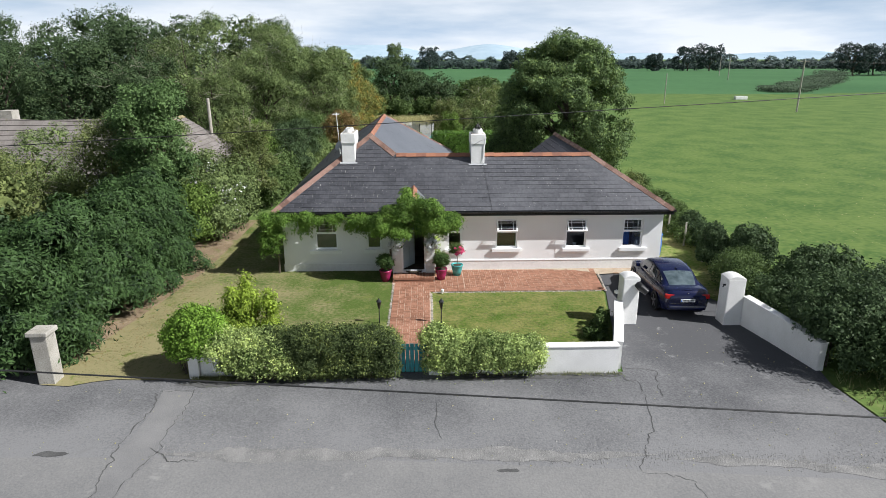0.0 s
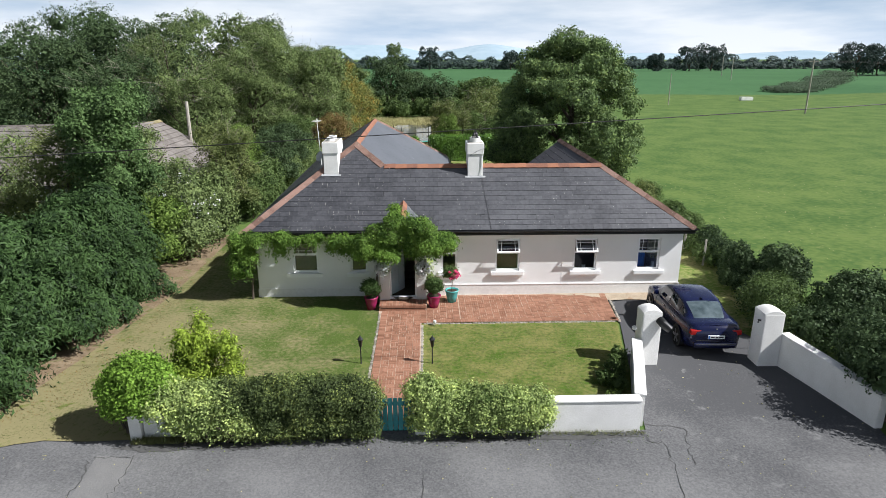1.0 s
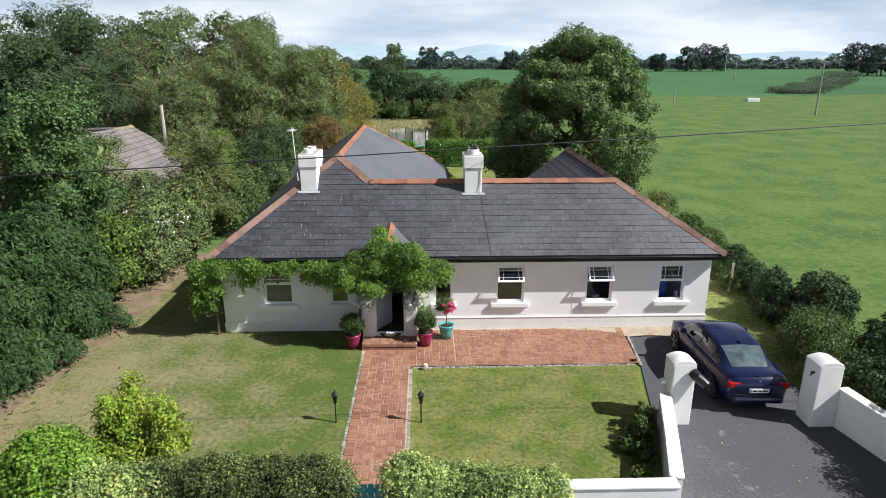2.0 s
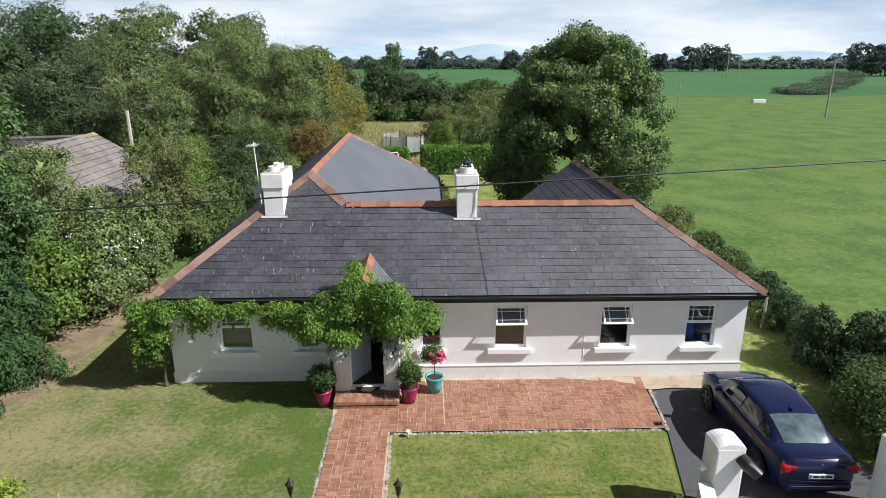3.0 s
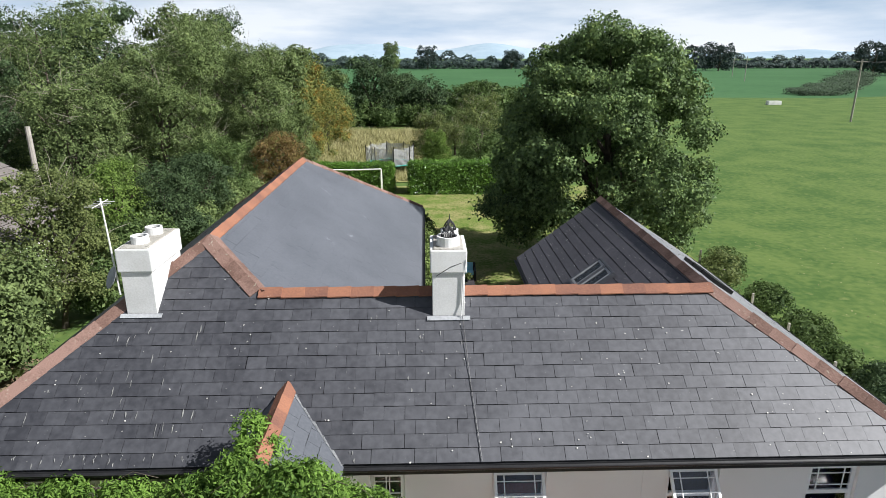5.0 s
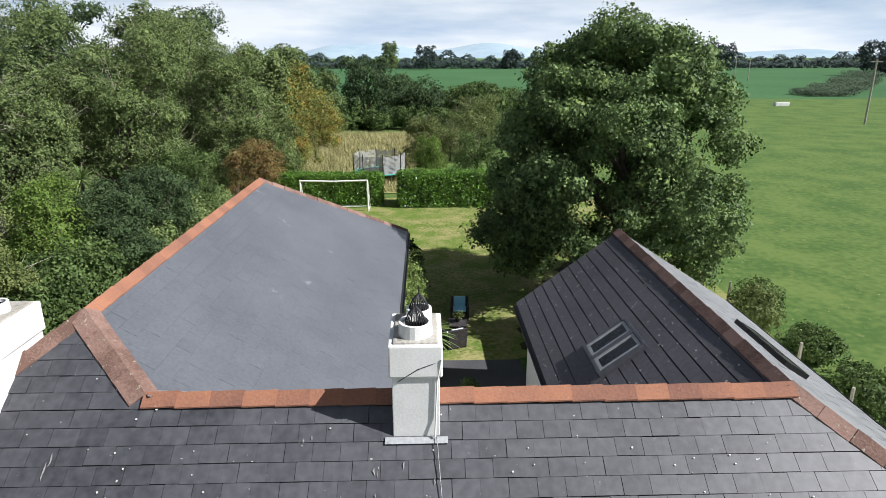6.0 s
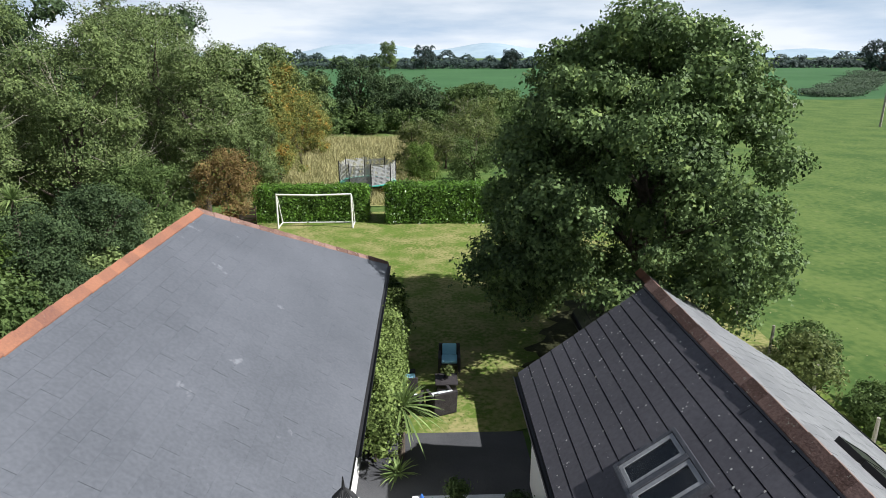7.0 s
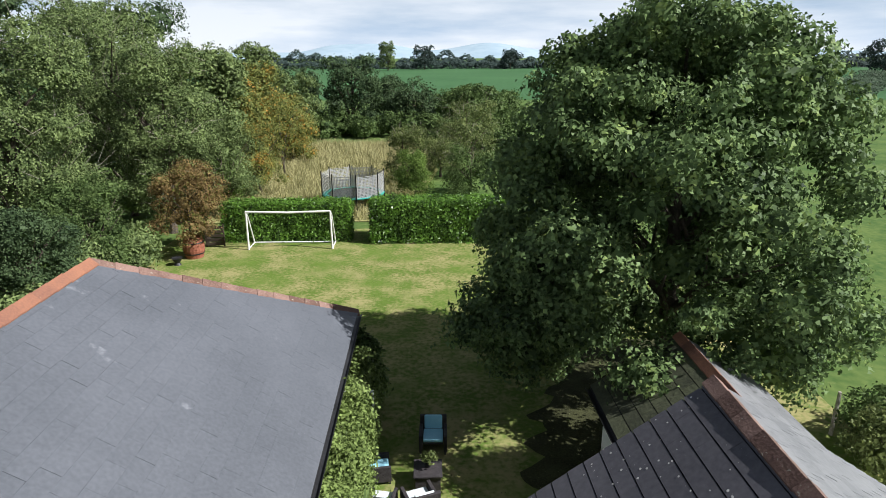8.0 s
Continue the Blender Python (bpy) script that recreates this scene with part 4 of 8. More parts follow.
A, B = (LX, FY, EZ), (RX, FY, EZ)
J, V, R = (JX, JY, JZ), (VX, RY, RZ), (GX, RY, RZ)
P, C, D = (JX, PY, JZ), (WX, BY, EZ), (LX, BY, EZ)
VL, VR = (WX, 29.88, EZ), (4.73, 29.88, EZ)
GE, GL, GR = (GX, 34.4, RZ), (4.73, 34.4, EZ), (RX, 34.4, EZ)
front_roof = part("front_roof", deck([A, B, R, V, J]), DECK, cottage, "dark slate front slope with white lichen spots")
wing_roof = part("wing_roof", deck([VL, C, P, J, V]), DECK, cottage, "smooth newer grey slate slope")
left_roof = part("left_roof", deck([D, A, J, P]), DECK, cottage)
hip_roof = part("back_hip_roof", deck([C, D, P]), DECK, cottage)
rear_roof = part("rear_roof", deck([VR, VL, V, R]), DECK, cottage)
right_roof = part("right_wing_roof", deck([GL, VR, R, GE]), DECK, cottage, "blackish slate slope in deep courses")
side_roof = part("right_side_roof", deck([B, GR, GE, R]), DECK, cottage, "weathered pale slate slope")
mid = (VX, FY, EZ)
fr = (A, B, R)
slates(front_roof, fr, [uv_of(fr, [A, mid, V, J]), uv_of(fr, [mid, B, R, V])], SLATE, pick=lambda a, b: b > 1.35 and -0.6 < a - 3.0 < 11.5, seed=3, thick=0.009, jitter=0.7, joint=0.005)
fr = (VL, C, P)
slates(wing_roof, fr, [uv_of(fr, [VL, C, P, J, V])], SLATE_NEW, wide=0.5, rise=0.26, thick=0.002, seed=4, jitter=0.05, joint=0.001, gap=0.0015)
fr = (D, A, J)
slates(left_roof, fr, [uv_of(fr, [D, A, J, P])], SLATE, seed=5)
fr = (C, D, P)
slates(hip_roof, fr, [uv_of(fr, [C, D, P])], SLATE, seed=6)
fr = (VR, VL, V)
slates(rear_roof, fr, [uv_of(fr, [VR, VL, V, R])], SLATE_NEW, seed=7, thick=0.008)
fr = (GL, VR, R)
slates(right_roof, fr, [uv_of(fr, [GL, VR, R, GE])], SLATE_DARK, wide=0.6, rise=0.27, thick=0.004, seed=8, jitter=0.2, joint=0.016, gap=0.002)
fr = (B, GR, GE)
slates(side_roof, fr, [uv_of(fr, [B, GR, GE, R])], SLATE_LIGHT, wide=0.3, rise=0.22, thick=0.01, seed=9)
# small lower annexe at the end of the right wing
AX, AZ, AE = 8.3, 3.5, 2.42
a1, a2, a3, a4, a5, a6 = (6.65, 37.9, AE), (6.65, 34.4, AE), (AX, 34.4, AZ), (AX, 37.9, AZ), (9.98, 34.4, AE), (9.98, 37.9, AE)
annexe_roof = part("annexe_roof", deck([a1, a2, a3, a4]), DECK, cottage, "mossy green-brown slate slope")
slates(annexe_roof, (a1, a2, a3), [uv_of((a1, a2, a3), [a1, a2, a3, a4])], SLATE_MOSS, wide=0.6, rise=0.27, thick=0.003, seed=10, joint=0.016, jitter=0.1, gap=0.002)
annexe_side = part("annexe_side_roof", deck([a5, a6, a4, a3]), DECK, cottage)
slates(annexe_side, (a5, a6, a4), [uv_of((a5, a6, a4), [a5, a6, a4, a3])], SLATE_LIGHT, wide=0.3, rise=0.22, thick=0.01, seed=11)
part("gable_wall", deck([(4.9, 34.3, EZ), (10.0, 34.3, EZ), (GX, 34.3, RZ)], 0.02, 0.02), RENDER, cottage)
bm = bmesh.new()
tri = [bm.verts.new(p) for p in ((4.85, 34.3, EZ - 0.1), (10.05, 34.3, EZ - 0.1), (GX, 34.3, RZ - 0.12))]
tri2 = [bm.verts.new((v.co.x, 34.1, v.co.z)) for v in tri]
bm.faces.new(tri)
bm.faces.new(tri2[::-1])
part("gable", bm, RENDER, cottage)
bm = bmesh.new()
tri = [bm.verts.new(p) for p in ((6.7, 37.7, AE - 0.1), (9.9, 37.7, AE - 0.1), (AX, 37.7, AZ - 0.12))]
bm.faces.new(tri)
part("gable", bm, RENDER, cottage)


def ridge_tiles(parent, p, q, material, width=0.17, length=0.42, rise=0.05, label="", droop=0.075):
    """Row of angled ridge tiles from p to q, each a piece."""
    p, q = Vector(p), Vector(q)
    d = q - p
    n = max(1, int(round(d.length / length)))
    step = d.length / n
    u = d.normalized()
    side = u.cross(Vector((0, 0, 1))).normalized()
    up = side.cross(u)
    half = step * 1.02
    prof = [(-width, -droop), (-width * 0.5, -droop * 0.42 + 0.018), (0, rise), (width * 0.5, -droop * 0.42 + 0.018), (width, -droop)]
    verts, faces = [], []
    for s, lift in ((0, 0.0), (half, 0.014)):
        for a, b in prof:
            verts.append((a, s, b + lift + 0.02))
        for a, b in prof:
            verts.append((a, s, b + lift))
    for i in range(4):
        faces += [(i, i + 1, 10 + i + 1, 10 + i), (5 + i, 5 + i + 1, i + 1, i), (10 + i, 10 + i + 1, 15 + i + 1, 15 + i)]
    faces += [(0, 10, 15, 5), (4, 9, 19, 14)]
    me = mesh_from("ridge_tile", verts, faces, material)
    basis = Matrix((side, u, up)).transposed().to_4x4()
    r = np.random.default_rng(int(abs(p.x * 13 + p.y * 7)) + n)
    for i in range(n):
        link("ridge_tile", me, parent, m=Matrix.Translation(p + u * step * i + up * r.uniform(-0.004, 0.006)) @ basis @ pose(0, 0, 0, 0, 0, r.uniform(-0.6, 0.6)))


ridge_tiles(front_roof, V, (GX, RY, RZ), TERRACOTTA)
ridge_tiles(front_roof, A, J, TERRACOTTA_OLD)
ridge_tiles(front_roof, V, J, TERRACOTTA_OLD, width=0.2)
ridge_tiles(side_roof, B, R, TERRACOTTA_OLD)
ridge_tiles(wing_roof, J, P, TERRACOTTA, width=0.14)
ridge_tiles(hip_roof, C, P, TERRACOTTA_OLD, width=0.12)
ridge_tiles(hip_roof, D, P, TERRACOTTA_OLD, width=0.12)
ridge_tiles(right_roof, R, GE, TERRACOTTA_OLD, width=0.14)
ridge_tiles(annexe_roof, a3, a4, TERRACOTTA, width=0.13)


def strip(points, width, lift, material, name, parent, label=""):
    bm = bmesh.new()
    pts = [Vector(p) for p in points]
    prev = None
    for i, p in enumerate(pts):
        d = (pts[min(i + 1, len(pts) - 1)] - pts[max(i - 1, 0)]).normalized()
        s = d.cross(Vector((0, 0, 1))).normalized() * width
        up = Vector((0, 0, lift))
        a, b = bm.verts.new(p - s + up), bm.verts.new(p + s + up)
        if prev:
            bm.faces.new((prev[0], prev[1], b, a))
        prev = (a, b)
    bmesh.ops.solidify(bm, geom=list(bm.faces), thickness=0.006)
    return part(name, bm, material, parent, label)


strip([V, VL], 0.13, 0.06, LEAD, "valley_flashing", rear_roof, "pale lead valley")
strip([R, VR], 0.1, 0.06, LEAD, "valley_flashing", rear_roof, "pale lead valley")


def gutter(p, q, out, parent):
    """Half-round gutter along an eave."""
    p, q, out = Vector(p), Vector(q), Vector(out)
    bm = bmesh.new()
    rings = []
    for c in (p, q):
        ring = []
        for r in (0.062, 0.052):
            for i in range(7):
                a = math.pi * i / 6
                ring.append(bm.verts.new(c + out * (0.05 + r * math.cos(a)) + Vector((0, 0, -0.03 - r * math.sin(a)))))
        rings.append(ring)
    a, b = rings
    for i in range(6):
        bm.faces.new((a[i], a[i + 1], b[i + 1], b[i]))
        bm.faces.new((a[7 + i], b[7 + i], b[7 + i + 1], a[7 + i + 1]))
    for i in (0, 6):
        bm.faces.new((a[i], b[i], b[7 + i], a[7 + i]))
    return part("gutter", bm, BLACK, parent)


gutter((LX, FY, EZ), (RX, FY, EZ), (0, -1, 0), cottage)
gutter((WX, 31.9, EZ), (WX, BY, EZ), (1, 0, 0), cottage)
gutter((4.73, 29.88, EZ), (4.73, 34.4, EZ), (-1, 0, 0), cottage)
gutter((6.65, 34.4, AE), (6.65, 37.9, AE), (-1, 0, 0), cottage)
gutter((WX, 29.88, EZ), (4.73, 29.88, EZ), (0, 1, 0), cottage)
gutter((RX, FY, EZ), (RX, 34.4, EZ), (1, 0, 0), cottage)
part("fascia", boxes((LX, RX, FY, FY + 0.03, EZ - 0.2, EZ - 0.06)), BLACK, cottage, "black fascia board")
part("soffit", boxes((LX, RX, FY + 0.03, WALL_Y - 0.002, EZ - 0.16, EZ - 0.12)), RENDER, cottage)
part("fascia", boxes((RX - 0.03, RX, FY + 0.03, 34.4, EZ - 0.2, EZ - 0.06)), BLACK, cottage)
part("fascia", boxes((WX - 0.03, WX, 29.4, BY, EZ - 0.2, EZ - 0.06)), BLACK, cottage)
part("downpipe", tube(bmesh.new(), [(5.42, WALL_Y - 0.004, EZ - 0.2), (5.42, WALL_Y - 0.004, 0.43)], [0.007, 0.007], 6), RENDER, cottage, "thin cream cable conduit")


def window(x0, x1, s0, s1, opened):
    """Casement with a top light of six panes over one large pane."""
    y = WALL_Y + 0.07
    w = part("window", boxes((x0, x0 + 0.06, y, y + 0.07, SILL, HEAD), (x1 - 0.06, x1, y, y + 0.07, SILL, HEAD), (x0 + 0.06, x1 - 0.06, y, y + 0.07, SILL, SILL + 0.07), (x0 + 0.06, x1 - 0.06, y, y + 0.07, HEAD - 0.06, HEAD), (x0 + 0.06, x1 - 0.06, y, y + 0.07, 1.58, 1.65), bevel=0.006), UPVC, cottage, "white plastic casement window" + (" with its top light pushed open" if opened else ""))
    part("sill", boxes((s0, s1, WALL_Y - 0.1, WALL_Y + 0.07, SILL - 0.15, SILL - 0.005), bevel=0.015), UPVC, w, "white painted projecting sill")
    part("pane", boxes((x0 + 0.06, x1 - 0.06, y + 0.03, y + 0.036, SILL + 0.07, 1.58)), PANE, w).visible_shadow = False
    # top light, hinged at its upper edge
    turn = Matrix.Translation((0, y - 0.012, HEAD - 0.03)) @ pose(0, 0, 0, -40 if opened else 0) @ Matrix.Translation((0, -y, -(HEAD - 0.03)))
    a, b, c, d = x0 + 0.03, x1 - 0.03, 1.615, HEAD - 0.03
    k = 0.05
    sash = part("top_light", boxes((a, a + k, y, y + 0.045, c, d), (b - k, b, y, y + 0.045, c, d), (a + k, b - k, y, y + 0.045, c, c + k), (a + k, b - k, y, y + 0.045, d - k, d), bevel=0.005, m=turn), UPVC, w)
    part("pane", boxes((a + k, b - k, y + 0.02, y + 0.026, c + k, d - k), m=turn), PANE, sash).visible_shadow = False
    third = 0.11 if b - a > 0.7 else (b - a) / 3
    bars = [(a + k + third, a + k + third + 0.018), (b - k - third - 0.018, b - k - third)]
    rows_b = [(c + k + 0.09, c + k + 0.105), (d - k - 0.105, d - k - 0.09)]
    part("glazing_bar", boxes(*[(p, q, y + 0.008, y + 0.019, c + k, d - k) for p, q in bars], *[(a + k, b - k, y + 0.004, y + 0.0165, p, q) for p, q in rows_b], m=turn), UPVC, sash)
    part("reveal", boxes((x0 - 0.001, x0 + 0.012, WALL_Y + 0.14, WALL_Y + 0.29, SILL, HEAD)), RENDER, w)
    return w


for row in WINDOWS:
    window(*row)
part("blind", boxes((3.0, 3.75, WALL_Y + 0.34, WALL_Y + 0.36, 0.98, 1.68)), CURTAIN, cottage, "reddish roller blind half down")
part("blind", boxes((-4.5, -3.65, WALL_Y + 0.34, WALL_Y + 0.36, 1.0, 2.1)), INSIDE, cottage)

part("curtain", boxes((8.26, 8.62, WALL_Y + 0.34, WALL_Y + 0.37, 0.95, 1.6)), BLUE_PLASTIC, cottage, "blue curtain drawn half across")
pot_ = thing("window_pot", (6.28, WALL_Y + 0.22, SILL), "small pale pot on the inner window ledge", "flower pot")
part("pot", lathe([(0.05, 0), (0.075, 0.13), (0.08, 0.14)], 12, (6.28, WALL_Y + 0.22, SILL)), WHITEWASH, pot_)
jug = thing("window_vase", (8.9, WALL_Y + 0.22, SILL), "pale vase with dried flowers on the inner window ledge", "vase")
part("vase", lathe([(0.06, 0), (0.09, 0.1), (0.05, 0.22), (0.06, 0.25)], 12, (8.9, WALL_Y + 0.22, SILL)), WHITEWASH, jug)
link("dried_flowers", quads_mesh("dried_flowers", crown_quads(np.random.default_rng(14), [(8.88, WALL_Y + 0.22, SILL + 0.42, 0.1, 0.06, 0.12)], 120, 0.06, 0.06, fill=0), L_STRAW), jug)
# porch with its little gable, step and open door
part("porch_pier", boxes((-1.33, -0.95, 23.55, WALL_Y, -0.05, 2.5), bevel=0.02), WHITEWASH, cottage)
part("porch_pier", boxes((0.0, 0.36, 23.55, WALL_Y, -0.05, 2.5), bevel=0.02), WHITEWASH, cottage)
part("porch_lintel", boxes((-0.95, 0.0, 23.6, WALL_Y, 2.25, 2.5)), WHITEWASH, cottage)
pt, pl, pr = (-0.47, 23.25, 3.38), (-1.5, 23.25, 2.56), (0.55, 23.25, 2.56)
qt, ql, qr = (-0.47, 25.3, 3.38), (-1.5, 24.18, 2.56), (0.55, 24.18, 2.56)
pr_roof = part("porch_roof", deck([pr, qr, qt, pt], 0.0, 0.05), DECK, cottage)
slates(pr_roof, (pr, qr, qt), [uv_of((pr, qr, qt), [pr, qr, qt, pt])], SLATE_NEW, seed=12, thick=0.008)
pl_roof = part("porch_roof", deck([ql, pl, pt, qt], 0.0, 0.05), DECK, cottage)
slates(pl_roof, (ql, pl, pt), [uv_of((ql, pl, pt), [ql, pl, pt, qt])], SLATE_NEW, seed=13, thick=0.008)
ridge_tiles(pr_roof, pt, qt, TERRACOTTA, width=0.15)
strip([qr, qt], 0.03, 0.05, LEAD, "valley_flashing", pr_roof)
DM = Matrix.Translation((-0.93, 23.76, 0)) @ pose(0, 0, 0, 0, 0, 57)
door = part("front_door", boxes((0.0, 0.88, 0.0, 0.05, 0.3, 2.24), m=DM, bevel=0.006), PALE_BLUE, cottage, "pale blue-grey panelled door standing open inwards")
part("door_panel", boxes((0.1, 0.4, -0.008, 0.0, 0.5, 1.15), (0.48, 0.78, -0.008, 0.0, 0.5, 1.15), (0.1, 0.4, -0.008, 0.0, 1.3, 2.1), (0.48, 0.78, -0.008, 0.0, 1.3, 2.1), m=DM, bevel=0.003), PALE_BLUE, door)
part("door_handle", boxes((0.74, 0.84, -0.06, -0.03, 1.22, 1.24), (0.82, 0.84, -0.03, 0.0, 1.22, 1.24), m=DM), CHROME, door, "small metal lever")
part("door_frame", boxes((-0.949, -0.9, 23.66, 23.76, 0.29, 2.24), (-0.05, -0.001, 23.66, 23.76, 0.29, 2.24), (-0.9, -0.05, 23.66, 23.76, 2.18, 2.24)), UPVC, cottage)
part("threshold", boxes((-0.949, -0.001, 23.6, 23.76, 0.2, 0.29)), UPVC, cottage)
part("porch_floor", boxes((-0.949, -0.001, 23.762, 25.6, -0.02, 0.28)), SOIL, cottage)
bm = bmesh.new()
half = [bm.verts.new((-0.47 + 0.33 * math.cos(math.pi + a * math.pi / 12), 23.6 + 0.22 * math.sin(math.pi + a * math.pi / 12), 0.275)) for a in range(13)]
bm.faces.new(half)
bmesh.ops.recalc_face_normals(bm, faces=bm.faces)
bmesh.ops.solidify(bm, geom=list(bm.faces), thickness=0.015)
tagged(part("door_mat", bm, SOIL), "dark half-round door mat on the brick step", "door mat")


def chimney(x0, x1, y0, y1, z0, z1, pots, name="chimney"):
    ch = part(name, boxes((x0, x1, y0, y1, z0, z1 - 0.42), bevel=0.01), WHITEWASH, cottage, "white painted rendered chimney stack")
    part("cap", boxes((x0 - 0.035, x1 + 0.035, y0 - 0.035, y1 + 0.035, z1 - 0.419, z1), bevel=0.02), WHITEWASH, ch)
    part("flaunching", boxes((x0 + 0.02, x1 - 0.02, y0 + 0.02, y1 - 0.02, z1 - 0.02, z1 + 0.025), bevel=0.02), OLD_STONE, ch, "grey weathered mortar top")
    for px, py, r, h in pots:
        part("pot", lathe([(r * 1.05, 0), (r * 1.02, h), (r * 0.82, h), (r * 0.8, 0.03)], 20, (px, py, z1 + 0.02)), WHITEWASH, ch, smooth=False)
        part("flue", lathe([(0.0001, 0.09), (r * 0.8, 0.09)], 20, (px, py, z1 + 0.02)), SOIL, ch, "dark disc inside the pot")
    part("apron_flashing", boxes((x0 - 0.1, x1 + 0.1, y0 - 0.09, y0 - 0.004, 0.035, 0.043), m=Matrix.Translation((0, y0, RZ - (RY - y0) * 0.731)) @ pose(0, 0, 0, 36.2) @ Matrix.Translation((0, -y0, 0))), LEAD, ch)
    return ch


right_chimney = chimney(1.98, 2.56, 26.32, 27.25, 3.75, 5.42, [(2.27, 26.6, 0.2, 0.17), (2.31, 27.02, 0.16, 0.17)])
left_chimney = chimney(-3.52, -2.98, 26.42, 27.75, 3.8, 5.46, [(-3.25, 26.75, 0.15, 0.14), (-3.25, 27.35, 0.15, 0.14)])
for (cx, cy) in ((2.27, 26.6), (2.31, 27.02)):
    bm = bmesh.new()
    for i in range(22):
        a = 2 * math.pi * i / 22
        tube(bm, [(cx + 0.11 * math.cos(a), cy + 0.11 * math.sin(a), 5.5), (cx + 0.125 * math.cos(a), cy + 0.125 * math.sin(a), 5.62), (cx + 0.08 * math.cos(a), cy + 0.08 * math.sin(a), 5.72), (cx + 0.012 * math.cos(a), cy + 0.012 * math.sin(a), 5.8)], [0.007, 0.007, 0.007, 0.006], 4)
    tube(bm, [(cx, cy, 5.78), (cx, cy, 5.9)], [0.018, 0.004], 6)
    part("bird_guard", bm, IRON, right_chimney, "black wire spike guard")
part("cable", tube(bmesh.new(), [(2.58, 26.28, 5.25), (2.53, 26.3, 4.95), (2.51, 26.3, 4.45), (2.5, 26.26, 4.2)], [0.012] * 4, 6), WHITEWASH, right_chimney)
part("cable", tube(bmesh.new(), [(2.52, 26.26, 4.2), (2.6, 25.3, 3.45), (2.72, 24.18, 2.64)], [0.006] * 3, 5), BLACK, right_chimney, "black cable down the roof")
part("cable", tube(bmesh.new(), [(2.05, 26.29, 4.95), (2.3, 26.28, 5.12), (2.52, 26.29, 5.2)], [0.006] * 3, 5), BLACK, right_chimney)
aerial = part("aerial", tube(bmesh.new(), [(-3.6, 26.45, 4.6), (-3.7, 26.5, 6.35)], [0.018, 0.014], 6), WHITE_METAL, left_chimney, "thin white aerial mast")
bm = bmesh.new()
tube(bm, [(-3.7, 26.2, 6.25), (-3.7, 26.75, 6.28)], [0.008, 0.008], 5)
for i in range(4):
    tube(bm, [(-3.85, 26.25 + 0.14 * i, 6.26), (-3.55, 26.25 + 0.14 * i, 6.26)], [0.006, 0.006], 5)
part("aerial_arm", bm, WHITE_METAL, aerial)
dish = lathe([(0.2, 0.05), (0.15, 0.025), (0.08, 0.006), (0.01, 0.0)], 16)
dish.transform(Matrix.Translation((-3.62, 26.36, 4.95)) @ pose(0, 0, 0, 65, 0, -50))
part("satellite_dish", dish, LEAD, left_chimney, "small grey dish")

# roof window of two lights on the right wing
o, u, v, n = plane_frame(GL, VR, R)
rw = Matrix((u, v, n)).transposed().to_4x4()
rw = Matrix.Translation(Vector(GL) + u * 3.85 + v * 0.98) @ rw
sky_frame = part("roof_window", boxes((0, 1.15, 0, 0.06, 0.0, 0.11), (0, 1.15, 0.94, 1.0, 0.0, 0.11), (0, 0.06, 0.06, 0.94, 0.0, 0.11), (1.09, 1.15, 0.06, 0.94, 0.0, 0.11), (0.53, 0.62, 0.06, 0.94, 0.0, 0.12), m=rw, bevel=0.008), ROOF_METAL, right_roof, "grey metal twin roof window")
part("pane", boxes((0.06, 0.53, 0.06, 0.94, 0.07, 0.08), m=rw), ROOF_GLASS, sky_frame).visible_shadow = False
part("pane", boxes((0.62, 1.09, 0.06, 0.94, 0.07, 0.08), m=rw), ROOF_GLASS, sky_frame).visible_shadow = False
part("sash", boxes((0.07, 0.13, 0.07, 0.93, 0.082, 0.1), (0.46, 0.52, 0.07, 0.93, 0.082, 0.1), (0.13, 0.46, 0.07, 0.13, 0.082, 0.1), (0.13, 0.46, 0.87, 0.93, 0.082, 0.1), m=rw), LEAD, sky_frame)
part("sash", boxes((0.63, 0.69, 0.07, 0.93, 0.082, 0.1), (1.02, 1.08, 0.07, 0.93, 0.082, 0.1), (0.69, 1.02, 0.07, 0.13, 0.082, 0.1), (0.69, 1.02, 0.87, 0.93, 0.082, 0.1), m=rw), LEAD, sky_frame)
# white panels added under the panes to imitate their pale sky reflection
part("blind", boxes((0.08, 0.52, 0.08, 0.93, 0.055, 0.06), (0.64, 1.08, 0.08, 0.93, 0.055, 0.06), m=rw), UPVC, sky_frame)
part("flashing", boxes((-0.08, 1.23, -0.2, -0.002, 0.028, 0.034), (-0.06, -0.002, 0, 1.0, 0.028, 0.034), (1.152, 1.21, 0, 1.0, 0.028, 0.034), m=rw), SLATE_DARK, sky_frame)
# three low roof windows on the far slope
o, u, v, n = plane_frame(B, GR, GE)
sw = Matrix((u, v, n)).transposed().to_4x4()
for u0, wd in ((5.42, 0.45), (4.93, 0.43), (4.2, 0.66)):
    m = Matrix.Translation(Vector(B) + u * u0 + v * 1.95) @ sw
    w = part("roof_window", boxes((0, wd, 0, 0.05, 0.0, 0.11), (0, wd, 0.45, 0.5, 0.0, 0.11), (0, 0.05, 0.05, 0.45, 0.0, 0.11), (wd - 0.05, wd, 0.05, 0.45, 0.0, 0.11), m=m, bevel=0.006), TRIM, side_roof, "low black-framed roof window")
    part("pane", boxes((0.05, wd - 0.05, 0.05, 0.45, 0.085, 0.1), m=m), TRIM, w)

